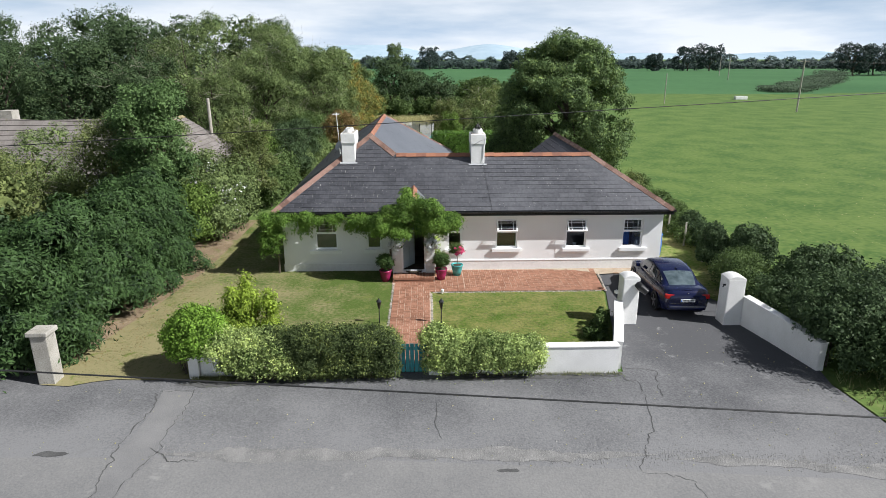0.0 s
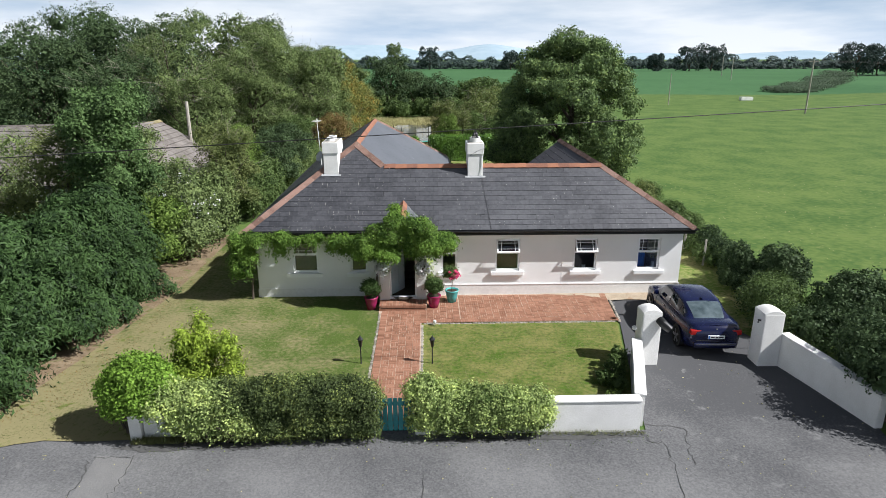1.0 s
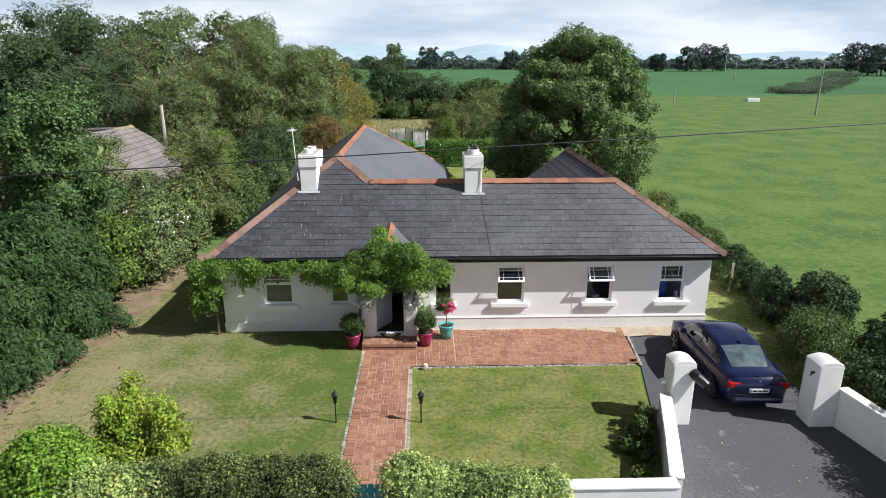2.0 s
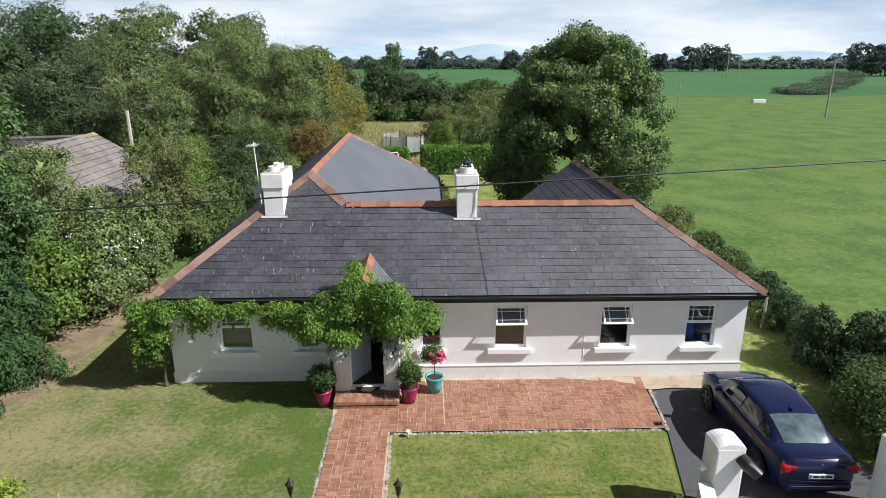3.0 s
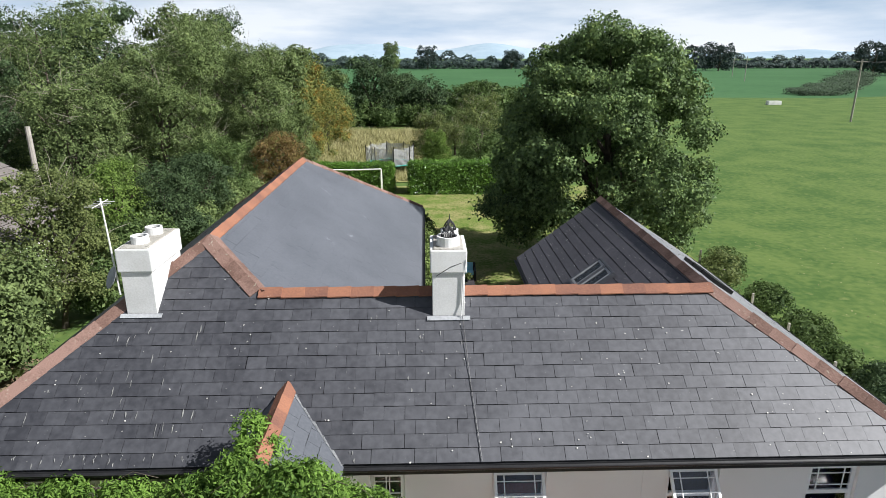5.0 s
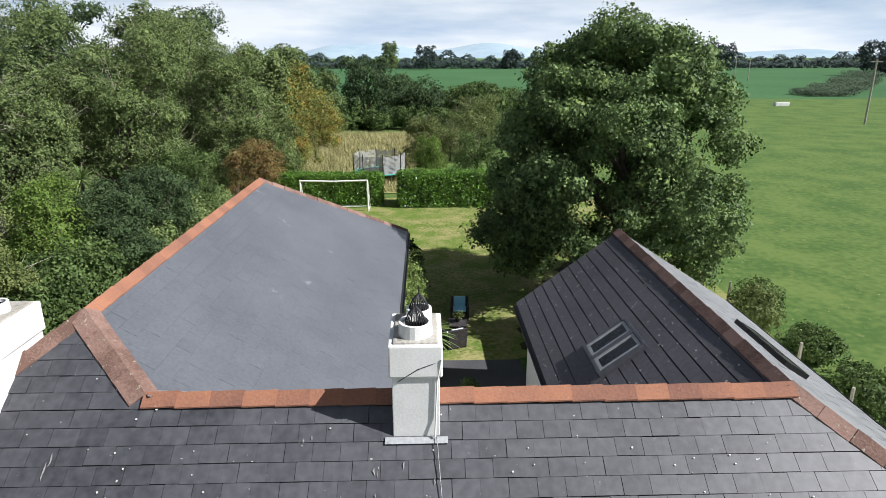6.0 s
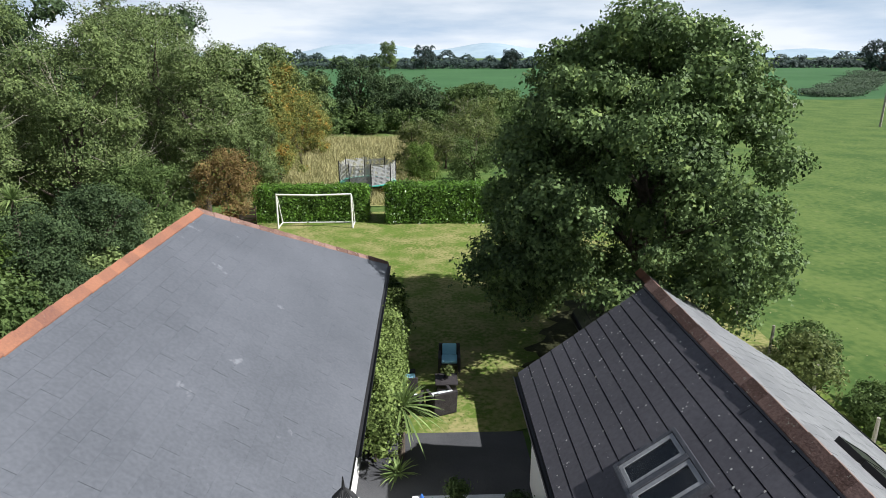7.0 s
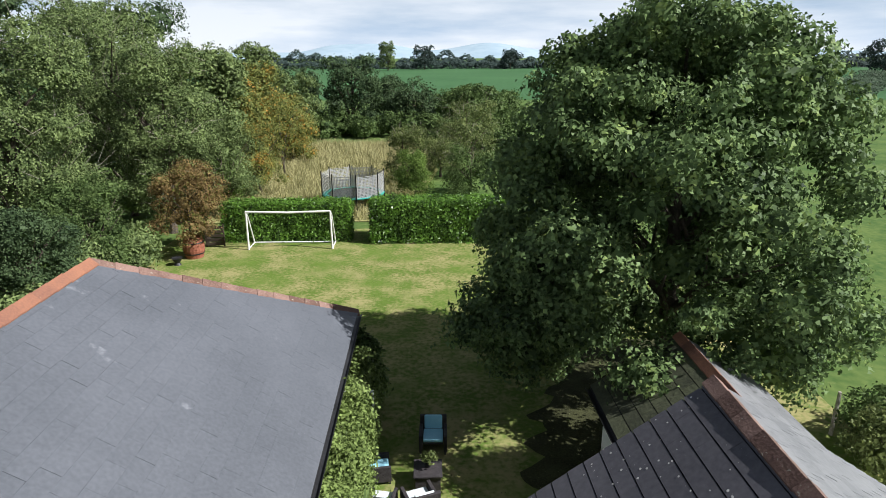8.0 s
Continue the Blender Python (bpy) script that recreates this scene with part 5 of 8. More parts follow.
# ---- front garden ----
def garden_wall(name, points, z0s, z1s, thick, label, cap=0.05):
    """Rendered wall along points with a slightly wider coping."""
    ob = thing(name, (*points[0], 0), label, "garden wall")
    body, top = bmesh.new(), bmesh.new()
    for bm, half, low, high in ((body, thick / 2, 0, -cap), (top, thick / 2 + 0.025, -cap, 0)):
        rings = []
        for i, (x, y) in enumerate(points):
            a, b = Vector(points[max(i - 1, 0)]), Vector(points[min(i + 1, len(points) - 1)])
            d = (b - a).normalized()
            nx, ny = -d.y * half, d.x * half
            zl = (z1s[i] + low + 0.001) if bm is top else z0s[i]
            zh = z1s[i] + high if bm is body else z1s[i]
            rings.append([bm.verts.new(c) for c in ((x - nx, y - ny, zl), (x + nx, y + ny, zl), (x + nx, y + ny, zh), (x - nx, y - ny, zh))])
        for r, s in zip(rings, rings[1:]):
            for k in range(4):
                j = (k + 1) % 4
                bm.faces.new((r[k], r[j], s[j], s[k]))
        bm.faces.new(rings[0][::-1])
        bm.faces.new(rings[-1])
        bmesh.ops.recalc_face_normals(bm, faces=bm.faces)
        bmesh.ops.bevel(bm, geom=[e for e in bm.edges], offset=0.012, segments=2, affect="EDGES")
    part("wall_body", body, WHITEWASH, ob)
    part("coping", top, WHITEWASH, ob)
    return ob


garden_wall("garden_wall", [(-6.3, 15.72), (-0.98, 15.72)], [-0.05] * 2, [0.72, 0.8], 0.22, "low white rendered wall almost hidden by climbers")
garden_wall("garden_wall", [(0.42, 15.72), (5.43, 15.65)], [-0.05] * 2, [0.8, 0.84], 0.24, "low white rendered garden wall along the forecourt")
garden_wall("garden_wall", [(5.46, 15.8), (5.9, 17.2), (6.42, 18.95)], [-0.05] * 3, [0.84, 0.82, 0.8], 0.24, "low white rendered wall curving to the gate pillar")
garden_wall("garden_wall", [(10.62, 18.75), (10.9, 17.4), (11.25, 15.5)], [-0.05] * 3, [1.0, 0.95, 0.85], 0.24, "white rendered wall flanking the drive")


def pillar(x0, x1, y0, y1, h, label, material=WHITEWASH):
    """Square pillar with a domed cap."""
    ob = thing("gate_pillar", ((x0 + x1) / 2, (y0 + y1) / 2, 0), label, "gate pillar", "pillars of the drive")
    part("shaft", boxes((x0, x1, y0, y1, -0.05, h - 0.12), bevel=0.03), material, ob)
    bm = bmesh.new()
    n = 8
    rows_ = []
    for i in range(n + 1):
        rows_.append([])
        for j in range(n + 1):
            u_, v_ = i / n, j / n
            z = h - 0.14 + 0.15 * (1 - (2 * u_ - 1) ** 2 * 0.75) * (1 - (2 * v_ - 1) ** 2 * 0.25)
            rows_[-1].append(bm.verts.new((x0 + 0.004 + (x1 - x0 - 0.008) * u_, y0 + 0.004 + (y1 - y0 - 0.008) * v_, z)))
    for i in range(n):
        for j in range(n):
            bm.faces.new((rows_[i][j], rows_[i + 1][j], rows_[i + 1][j + 1], rows_[i][j + 1]))
    ext = bmesh.ops.extrude_face_region(bm, geom=list(bm.faces))
    for g in ext["geom"]:
        if isinstance(g, bmesh.types.BMVert):
            g.co.z = h - 0.2
    bmesh.ops.recalc_face_normals(bm, faces=bm.faces)
    part("cap", bm, material, ob)
    return ob


gp = pillar(6.51, 7.06, 18.84, 19.38, 1.72, "white rendered gate pillar with a rounded top and a black letter box")
part("letter_box", tube(bmesh.new(), [(6.98, 18.86, 1.4), (7.05, 18.72, 1.33), (7.22, 18.58, 1.2)], [0.12, 0.125, 0.11], 14), TRIM, gp, "black cylindrical letter box")
part("lantern", lathe([(0.03, 0), (0.075, 0.03), (0.075, 0.1), (0.02, 0.14)], 10, (6.36, 19.05, 1.0)), WHITE_METAL, gp)
gp = pillar(9.92, 10.51, 18.66, 19.24, 1.71, "white rendered gate pillar with a rounded top")
part("bracket", tube(bmesh.new(), [(9.93, 18.85, 1.35), (9.85, 18.85, 1.35), (9.85, 18.85, 1.28)], [0.035, 0.035, 0.03], 8), IRON, gp)
old = thing("stone_pillar", (-10.38, 15.55, 0), "old grey lichened square pillar with a flat cap", "gate pillar")
part("shaft", boxes((-10.6, -10.16, 15.32, 15.76, -0.05, 1.42), bevel=0.02), OLD_STONE, old)
part("cap", boxes((-10.66, -10.1, 15.26, 15.82, 1.42, 1.55), bevel=0.025), OLD_STONE, old)
post = thing("wall_pier", (-6.38, 15.7, 0), "short white pier at the end of the wall", "pier")
part("shaft", boxes((-6.6, -6.32, 15.52, 15.9, -0.05, 0.86), bevel=0.02), WHITEWASH, post)
for px0, px1 in ((-0.97, -0.86), (0.06, 0.4)):
    post = thing("gate_post", ((px0 + px1) / 2, 15.7, 0), "short white rendered gate post", "gate post", "posts of the garden gate")
    part("shaft", boxes((px0, px1, 15.56, 15.86, -0.05, 0.98), bevel=0.02), WHITEWASH, post)

gate = thing("garden_gate", (-0.4, 15.66, 0), "teal painted wooden picket gate, closed", "gate")
for i in range(7):
    bx = -0.83 + i * 0.124
    part("gate_board", boxes((bx, bx + 0.108, 15.62, 15.645, 0.06, 0.9 + 0.03 * math.sin(math.pi * i / 6)), bevel=0.005), TEAL, gate)
for zz in (0.2, 0.72):
    part("rail", boxes((-0.83, 0.02, 15.646, 15.68, zz, zz + 0.09), bevel=0.005), TEAL, gate)
part("latch", boxes((-0.08, 0.05, 15.6, 15.618, 0.72, 0.76)), IRON, gate, "black iron latch")
part("hinge", boxes((-0.84, -0.6, 15.612, 15.618, 0.745, 0.775)), IRON, gate)


def post_lamp(x, y):
    ob = thing("garden_lamp", (x, y, 0), "small black post lantern stuck in the lawn", "garden lamp", "lamps beside the path")
    part("post", lathe([(0.03, 0), (0.018, 0.04), (0.016, 0.5), (0.03, 0.53)], 10, (x, y, 0)), IRON, ob)
    part("lantern", lathe([(0.035, 0.53), (0.075, 0.76), (0.078, 0.77)], 6, (x, y, 0)), TRIM, ob)
    part("cap", lathe([(0.095, 0.77), (0.04, 0.84), (0.012, 0.87), (0.012, 0.9)], 6, (x, y, 0)), IRON, ob)


post_lamp(-1.57, 19.14)
post_lamp(0.51, 19.08)


def topiary(x, y, label, pot_mat):
    ob = thing("potted_plant", (x, y, 0), label, "potted plant", "pots by the door")
    part("pot", lathe([(0.15, 0), (0.2, 0.22), (0.235, 0.4), (0.25, 0.42), (0.25, 0.46), (0.22, 0.46), (0.21, 0.4)], 20, (x, y, 0.02)), pot_mat, ob, smooth=True)
    part("soil", lathe([(0.2, 0.405), (0.2, 0.415)], 16, (x, y, 0.02)), SOIL, ob)
    return ob


r = np.random.default_rng(77)
p = topiary(-1.6, 23.2, "dark clipped box ball in a plum glazed pot", PINK_POT)
link("foliage", quads_mesh("foliage", crown_quads(r, [(-1.6, 23.2, 0.78, 0.31, 0.31, 0.33)], 3500, 0.05, 0.07), L_BOX), p)
p = topiary(0.62, 23.3, "clipped box ball in a plum glazed pot", PINK_POT)
link("foliage", quads_mesh("foliage", crown_quads(r, [(0.62, 23.3, 0.8, 0.3, 0.3, 0.33)], 3500, 0.05, 0.07), L_BOX), p)
p = topiary(1.28, 23.8, "standard rose with pink flowers in a turquoise pot", TEAL_POT)
part("stem", tube(bmesh.new(), [(1.28, 23.8, 0.4), (1.29, 23.79, 0.75), (1.27, 23.8, 1.0)], [0.018, 0.015, 0.01], 6), BARK, p)
link("foliage", quads_mesh("foliage", crown_quads(r, [(1.2, 23.8, 1.12, 0.24, 0.2, 0.24)], 1500, 0.06, 0.1), L_SHRUB), p)
tagged(link("flowers", quads_mesh("flowers", crown_quads(r, [(1.42, 23.72, 1.08, 0.12, 0.1, 0.16), (1.3, 23.68, 0.98, 0.1, 0.08, 0.08), (1.2, 23.6, 1.2, 0.04, 0.04, 0.05)], 420, 0.07, 0.07, 0.9), P_PINK), p, "bright pink blooms"), kind="stuff")
for bx in (-1.14, 0.2):
    b = thing("hanging_basket", (bx, 23.3, 1.5), "hanging basket of white trailing flowers", "hanging basket", "baskets at the porch")
    part("basket", lathe([(0.05, 0), (0.13, 0.06), (0.17, 0.14)], 14, (bx, 23.3, 1.4)), CRATE_WOOD, b)
    part("chain", tube(bmesh.new(), [(bx, 23.3, 1.5), (bx, 23.44, 2.3)], [0.006, 0.006], 4), IRON, b)
    link("foliage", quads_mesh("foliage", crown_quads(r, [(bx, 23.32, 1.5, 0.22, 0.19, 0.16)], 500, 0.06, 0.1), L_SHRUB), b)
    tagged(link("flowers", quads_mesh("flowers", crown_quads(r, [(bx, 23.2, 1.52, 0.26, 0.2, 0.2), (bx, 23.2, 1.32, 0.14, 0.12, 0.16)], 520, 0.09, 0.09, 0.95), P_WHITE), b, "white blooms"), kind="stuff")

# wisteria along the eave and over the porch
rng = np.random.default_rng(40)
lobes = []
for i in range(84):
    lx = rng.uniform(-2.05, 1.2)
    top = 3.35 - 0.5 * abs(lx + 0.45) ** 1.2
    lz = top - (top - 1.98) * rng.uniform(0, 1) ** 1.5
    r_ = rng.uniform(0.13, 0.33)
    lobes.append((lx, 23.4 - 0.4 * rng.uniform(0, 1) * (1 - 0.25 * abs(lx + 0.4)), lz, r_ * 1.25, r_, r_ * 0.75))
lobes += [(-0.55, 23.75, 3.2, 0.28, 0.25, 0.22), (-0.75, 24.0, 3.4, 0.2, 0.22, 0.18), (-0.4, 23.6, 2.5, 0.7, 0.3, 0.4), (-1.3, 23.7, 2.3, 0.5, 0.25, 0.3), (0.5, 23.6, 2.35, 0.45, 0.25, 0.3)]
for i in range(18):
    lx = -6.3 + i * 0.25
    k_ = rng.uniform(0.5, 1.25)
    lobes.append((lx + rng.uniform(-0.1, 0.1), 23.95 + rng.uniform(-0.12, 0.1), 2.44 + rng.uniform(-0.14, 0.06), 0.25 * k_, 0.22 * k_, 0.2 * k_ * rng.uniform(0.7, 1.2)))
for lx, lz in ((-4.9, 2.05), (-3.0, 2.1), (-2.5, 2.05), (-6.25, 2.0), (-6.35, 1.5), (-6.3, 1.15), (-6.05, 1.7), (-6.2, 2.2)):
    lobes.append((lx, 24.05, lz, 0.2 if lx > -6 else 0.34, 0.2, 0.28))
w = thing("wisteria", (-0.9, 24.2, 0), "lush green wisteria trained along the eave and over the porch", "climber")
link("foliage", quads_mesh("foliage", pads_crown(rng, lobes, 60000, 0.085, 0.18, 22, 0.34, 0.5, 0.7, 1.0, core=0.03, thick=0.2, stray=1.35, low=-0.7), L_WISTERIA), w)
strands = []
for i in range(46):
    sx = rng.uniform(-6.2, 1.2)
    sy, sz = (23.35 + rng.uniform(-0.2, 0.2), rng.uniform(2.0, 2.5)) if sx > -2 else (23.98 + rng.uniform(-0.1, 0.1), 2.3)
    ln = rng.uniform(0.15, 0.55) * (1.5 if rng.uniform() < 0.2 else 1)
    k = int(ln * 60)
    t_ = rng.uniform(0, 1, (k, 1))
    strands.append(np.array([[sx, sy, sz]]) + t_ * np.array([[rng.normal(0, 0.12), -0.05, -ln]]) + rng.normal(0, 0.025, (k, 3)))
strands = np.concatenate(strands)
link("hanging_shoots", quads_mesh("hanging_shoots", leaf_quads(rng, strands, np.tile([0.0, -0.7, 0.4], (len(strands), 1)), 0.085, 0.34, 0.6, 1.2), L_WISTERIA), w)
bm = bmesh.new()
tube(bm, [(-6.05, 24.3, 0.0), (-6.0, 24.28, 0.9), (-5.95, 24.2, 1.8), (-5.6, 24.1, 2.3)], [0.045, 0.04, 0.035, 0.03], 7)
tube(bm, [(-5.9, 24.1, 2.3), (-4.2, 24.1, 2.36), (-2.4, 24.05, 2.32), (-1.0, 23.5, 2.6)], [0.04, 0.035, 0.03, 0.02], 6)
tube(bm, [(-1.42, 23.7, 0.0), (-1.4, 23.6, 1.2), (-1.2, 23.5, 2.2)], [0.05, 0.045, 0.03], 6)
for i in range(40):
    a = rng.uniform(0, 2 * math.pi)
    q = Vector((rng.uniform(-1.9, 0.9), rng.uniform(22.95, 23.4), rng.uniform(2.3, 3.1)))
    tube(bm, [q, q + Vector((math.cos(a) * 0.25, -0.15, 0.22)), q + Vector((math.cos(a) * 0.55, -0.3, 0.12))], [0.006, 0.004, 0.002], 4)
part("stems", bm, BARK, w)
bush("climber", [(0.5, 24.3, 0.5, 0.12, 0.08, 0.5), (0.45, 24.3, 1.1, 0.12, 0.08, 0.4)], 500, 0.08, L_VARIEGATED, "thin variegated climber on the wall by the porch", 41, "climber", 0.1)

# climbers and shrubs on the front wall
rng = np.random.default_rng(42)
lob = []
for i in range(17):
    lx = -4.25 + i * 0.2
    lob.append((lx, 15.6 + rng.uniform(-0.08, 0.08), 0.98 + rng.uniform(-0.05, 0.1), 0.33, 0.4, 0.42))
    lob.append((lx, 15.42 + rng.uniform(-0.06, 0.06), 0.42, 0.3, 0.24, 0.42))
bush("hedge_climber", lob, 42000, 0.056, L_IVY, "dense dark climber sprawling over the garden wall", 43, "climber", 0.16, kind="")
lob = []
for i in range(9):
    lx = -5.75 + i * 0.21
    lob.append((lx, 15.55 + rng.uniform(-0.1, 0.1), 0.9 + rng.uniform(-0.1, 0.15), 0.34, 0.38, 0.42))
    lob.append((lx + 0.3, 15.36, 0.45, 0.28, 0.22, 0.36))
bush("variegated_climber", lob, 17000, 0.065, L_VARIEGATED, "pale variegated climber on the wall", 44, "climber", 0.18)
bush("variegated_shrub", [(-6.4, 15.85, 1.3, 0.6, 0.6, 0.6), (-6.85, 15.9, 1.15, 0.4, 0.42, 0.42), (-5.95, 15.75, 1.25, 0.42, 0.45, 0.5), (-6.4, 15.6, 0.95, 0.6, 0.4, 0.4)], 19000, 0.075, L_LIME, "rounded bright green shrub above the wall end", 45, clump=0.2)
rng = np.random.default_rng(46)
sp = []
for i in range(34):
    a, rr = rng.uniform(0, 2 * math.pi), rng.uniform(0.1, 1.1)
    sp.append((-5.2 + math.cos(a) * rr, 16.9 + math.sin(a) * rr * 0.7, rng.uniform(0.5, 2.4) - rr * 0.5, 0.17, 0.17, 0.32))
bush("yellow_shrub", sp, 10500, 0.09, L_YELLOW, "loose upright yellow-green shrub on the lawn edge", 47, clump=0.22, slim=0.4)
lob = []
for i in range(15):
    lx = 0.2 + i * 0.2
    top = 1.15 - 0.02 * i
    lob.append((lx, 15.6 + rng.uniform(-0.08, 0.08), top - 0.25 + rng.uniform(-0.06, 0.08), 0.33, 0.38, 0.4))
    lob.append((lx, 15.42, 0.45, 0.28, 0.2, 0.38))
lob.append((0.25, 15.6, 1.15, 0.38, 0.36, 0.3))
bush("variegated_climber", lob, 31000, 0.062, L_VARIEGATED, "pale green variegated climber tumbling over the wall", 48, "climber", 0.18)
bush("border_plant", [(5.62, 18.2, 0.26, 0.26, 0.35, 0.28), (5.45, 17.4, 0.2, 0.22, 0.3, 0.22), (5.85, 18.7, 0.32, 0.2, 0.25, 0.32), (5.2, 17.9, 0.14, 0.2, 0.25, 0.16)], 2400, 0.08, L_SHRUB, "leafy perennials against the inside of the wall", 49, "plant", 0.1)
bush("border_plant", [(5.1, 16.5, 0.15, 0.25, 0.3, 0.2)], 500, 0.08, L_BRIGHT, "small bright green plants in the lawn corner", 50, "plant", 0.15)

# ---- the parked car ----
CAR = Matrix.Translation((9.0, 21.42, 0.0)) @ pose(0, 0, 0, 0, 0, -2.3) @ Matrix.Scale(0.935, 4)
car = thing("saloon_car", (9.0, 21.42, 0), "dark navy saloon car parked on the drive", "car")


def smooth_interp(x, xs, ys):
    """Cubic through keys with tangents from neighbours."""
    i = max(0, min(len(xs) - 2, int(np.searchsorted(xs, x) - 1)))
    h = xs[i + 1] - xs[i]
    t = (x - xs[i]) / h

    def tan(k):
        a, b = max(k - 1, 0), min(k + 1, len(xs) - 1)
        return (ys[b] - ys[a]) / (xs[b] - xs[a])
    m0, m1 = tan(i) * h, tan(i + 1) * h
    return (2 * t ** 3 - 3 * t ** 2 + 1) * ys[i] + (t ** 3 - 2 * t ** 2 + t) * m0 + (-2 * t ** 3 + 3 * t ** 2) * ys[i + 1] + (t ** 3 - t ** 2) * m1


S = [-2.31, -2.2, -1.95, -1.4, -0.7, 0.0, 0.8, 1.3, 1.8, 2.1, 2.25, 2.31]
HALF_W = [0.66, 0.78, 0.85, 0.9, 0.905, 0.905, 0.905, 0.9, 0.88, 0.8, 0.68, 0.55]
BELT = [0.86, 1.0, 1.03, 1.0, 0.97, 0.95, 0.94, 0.93, 0.86, 0.76, 0.66, 0.55]
FLOOR = [0.42, 0.28, 0.2, 0.18, 0.17, 0.17, 0.17, 0.18, 0.18, 0.19, 0.22, 0.3]
bm = bmesh.new()
rings = []
for i in range(41):
    s = -2.31 + 4.62 * i / 40
    w_, h_, f_ = (smooth_interp(s, S, k) for k in (HALF_W, BELT, FLOOR))
    half_ = [(0, f_), (w_ * 0.86, f_), (w_ * 0.97, f_ + 0.1), (w_, f_ + 0.3 * (h_ - f_) + 0.05), (w_ * 1.0, f_ + 0.55 * (h_ - f_)), (w_ * 0.975, f_ + 0.84 * (h_ - f_)), (w_ * 0.91, h_ - 0.025), (w_ * 0.7, h_ + 0.012), (0, h_ + 0.035)]
    ring = [bm.verts.new(CAR @ Vector((a, s, b))) for a, b in half_] + [bm.verts.new(CAR @ Vector((-a, s, b))) for a, b in half_[-2:0:-1]]
    rings.append(ring)
for a, b in zip(rings, rings[1:]):
    for k in range(len(a)):
        j = (k + 1) % len(a)
        bm.faces.new((a[k], b[k], b[j], a[j]))
bm.faces.new(rings[0])
bm.faces.new(rings[-1][::-1])
bmesh.ops.recalc_face_normals(bm, faces=bm.faces)
body = part("body", bm, NAVY, car, smooth=True)
CS = [-1.72, -1.35, -0.85, -0.3, 0.3, 0.62, 1.0, 1.38]
CZ = [1.0, 1.22, 1.385, 1.43, 1.415, 1.365, 1.19, 0.95]
CW = [0.5, 0.55, 0.58, 0.6, 0.6, 0.6, 0.6, 0.58]
CB = [0.74, 0.76, 0.79, 0.8, 0.8, 0.8, 0.78, 0.74]


def cabin_point(s, t, out=0.0):
    """t from 0 (left belt) over the roof to 1 (right belt)."""
    zt, wt, wb = (smooth_interp(s, CS, k) for k in (CZ, CW, CB))
    zb = smooth_interp(s, S, BELT) - 0.03
    zt = max(zt, zb + 0.01)
    key = [(-wb, zb), (-(wb + wt) / 2 - 0.015, (zb + zt) / 2), (-wt, zt - 0.035), (-wt * 0.6, zt - 0.005), (0, zt + 0.012), (wt * 0.6, zt - 0.005), (wt, zt - 0.035), ((wb + wt) / 2 + 0.015, (zb + zt) / 2), (wb, zb)]
    ts = [0, 0.14, 0.28, 0.38, 0.5, 0.62, 0.72, 0.86, 1.0]
    x_ = smooth_interp(t, ts, [q[0] for q in key])
    z_ = smooth_interp(t, ts, [q[1] for q in key])
    c = Vector((x_, s, z_))
    if out:
        d = Vector((x_ * 0.9, (s + 0.2) * 0.35, (z_ - 0.75) * 1.4)).normalized()
        c += d * out
    return CAR @ c


def cabin_patch(s0, s1, t0, t1, out, name, material, ns=12, nt=12, label="", trim=None):
    bm = bmesh.new()
    g = [[bm.verts.new(cabin_point((s0(t) if callable(s0) else s0) + ((s1(t) if callable(s1) else s1) - (s0(t) if callable(s0) else s0)) * i / ns, t, out)) for t in [t0 + (t1 - t0) * j / nt for j in range(nt + 1)]] for i in range(ns + 1)]
    for i in range(ns):
        for j in range(nt):
            bm.faces.new((g[i][j], g[i][j + 1], g[i + 1][j + 1], g[i + 1][j]))
    bmesh.ops.recalc_face_normals(bm, faces=bm.faces)
    return part(name, bm, material, car, label, smooth=True)


cabin_patch(-1.72, 1.38, 0.0, 1.0, 0.0, "cabin", NAVY, 30, 24)
CAR_DARK = surface("dark car glass", (0.01, 0.013, 0.014), (0.016, 0.02, 0.021), 0.06, 2.0, 20.0, 0.0, spec=0.9, coat=0.6)
cabin_patch(-1.66, -0.97, 0.3, 0.7, 0.008, "rear_window", REAR_GLASS, label="sloping rear window with the sky's reflection painted in")
cabin_patch(0.7, 1.32, 0.3, 0.7, 0.008, "windscreen", CAR_DARK)
for sgn, (ta, tb) in (("l", (0.045, 0.235)), ("r", (0.765, 0.955))):
    cabin_patch(-0.12, 0.78, ta, tb, 0.008, "front_side_window", CAR_DARK, 8, 6)
    cabin_patch(-0.98, -0.2, ta, tb, 0.008, "rear_side_window", CAR_DARK, 8, 6)
    cabin_patch(-1.34, -1.04, ta, tb * 0.8 + ta * 0.2, 0.008, "quarter_window", CAR_DARK, 5, 5)
part("roof_fin", boxes((-0.02, 0.02, -0.92, -0.8, 1.38, 1.45), m=CAR, bevel=0.008), NAVY, car)


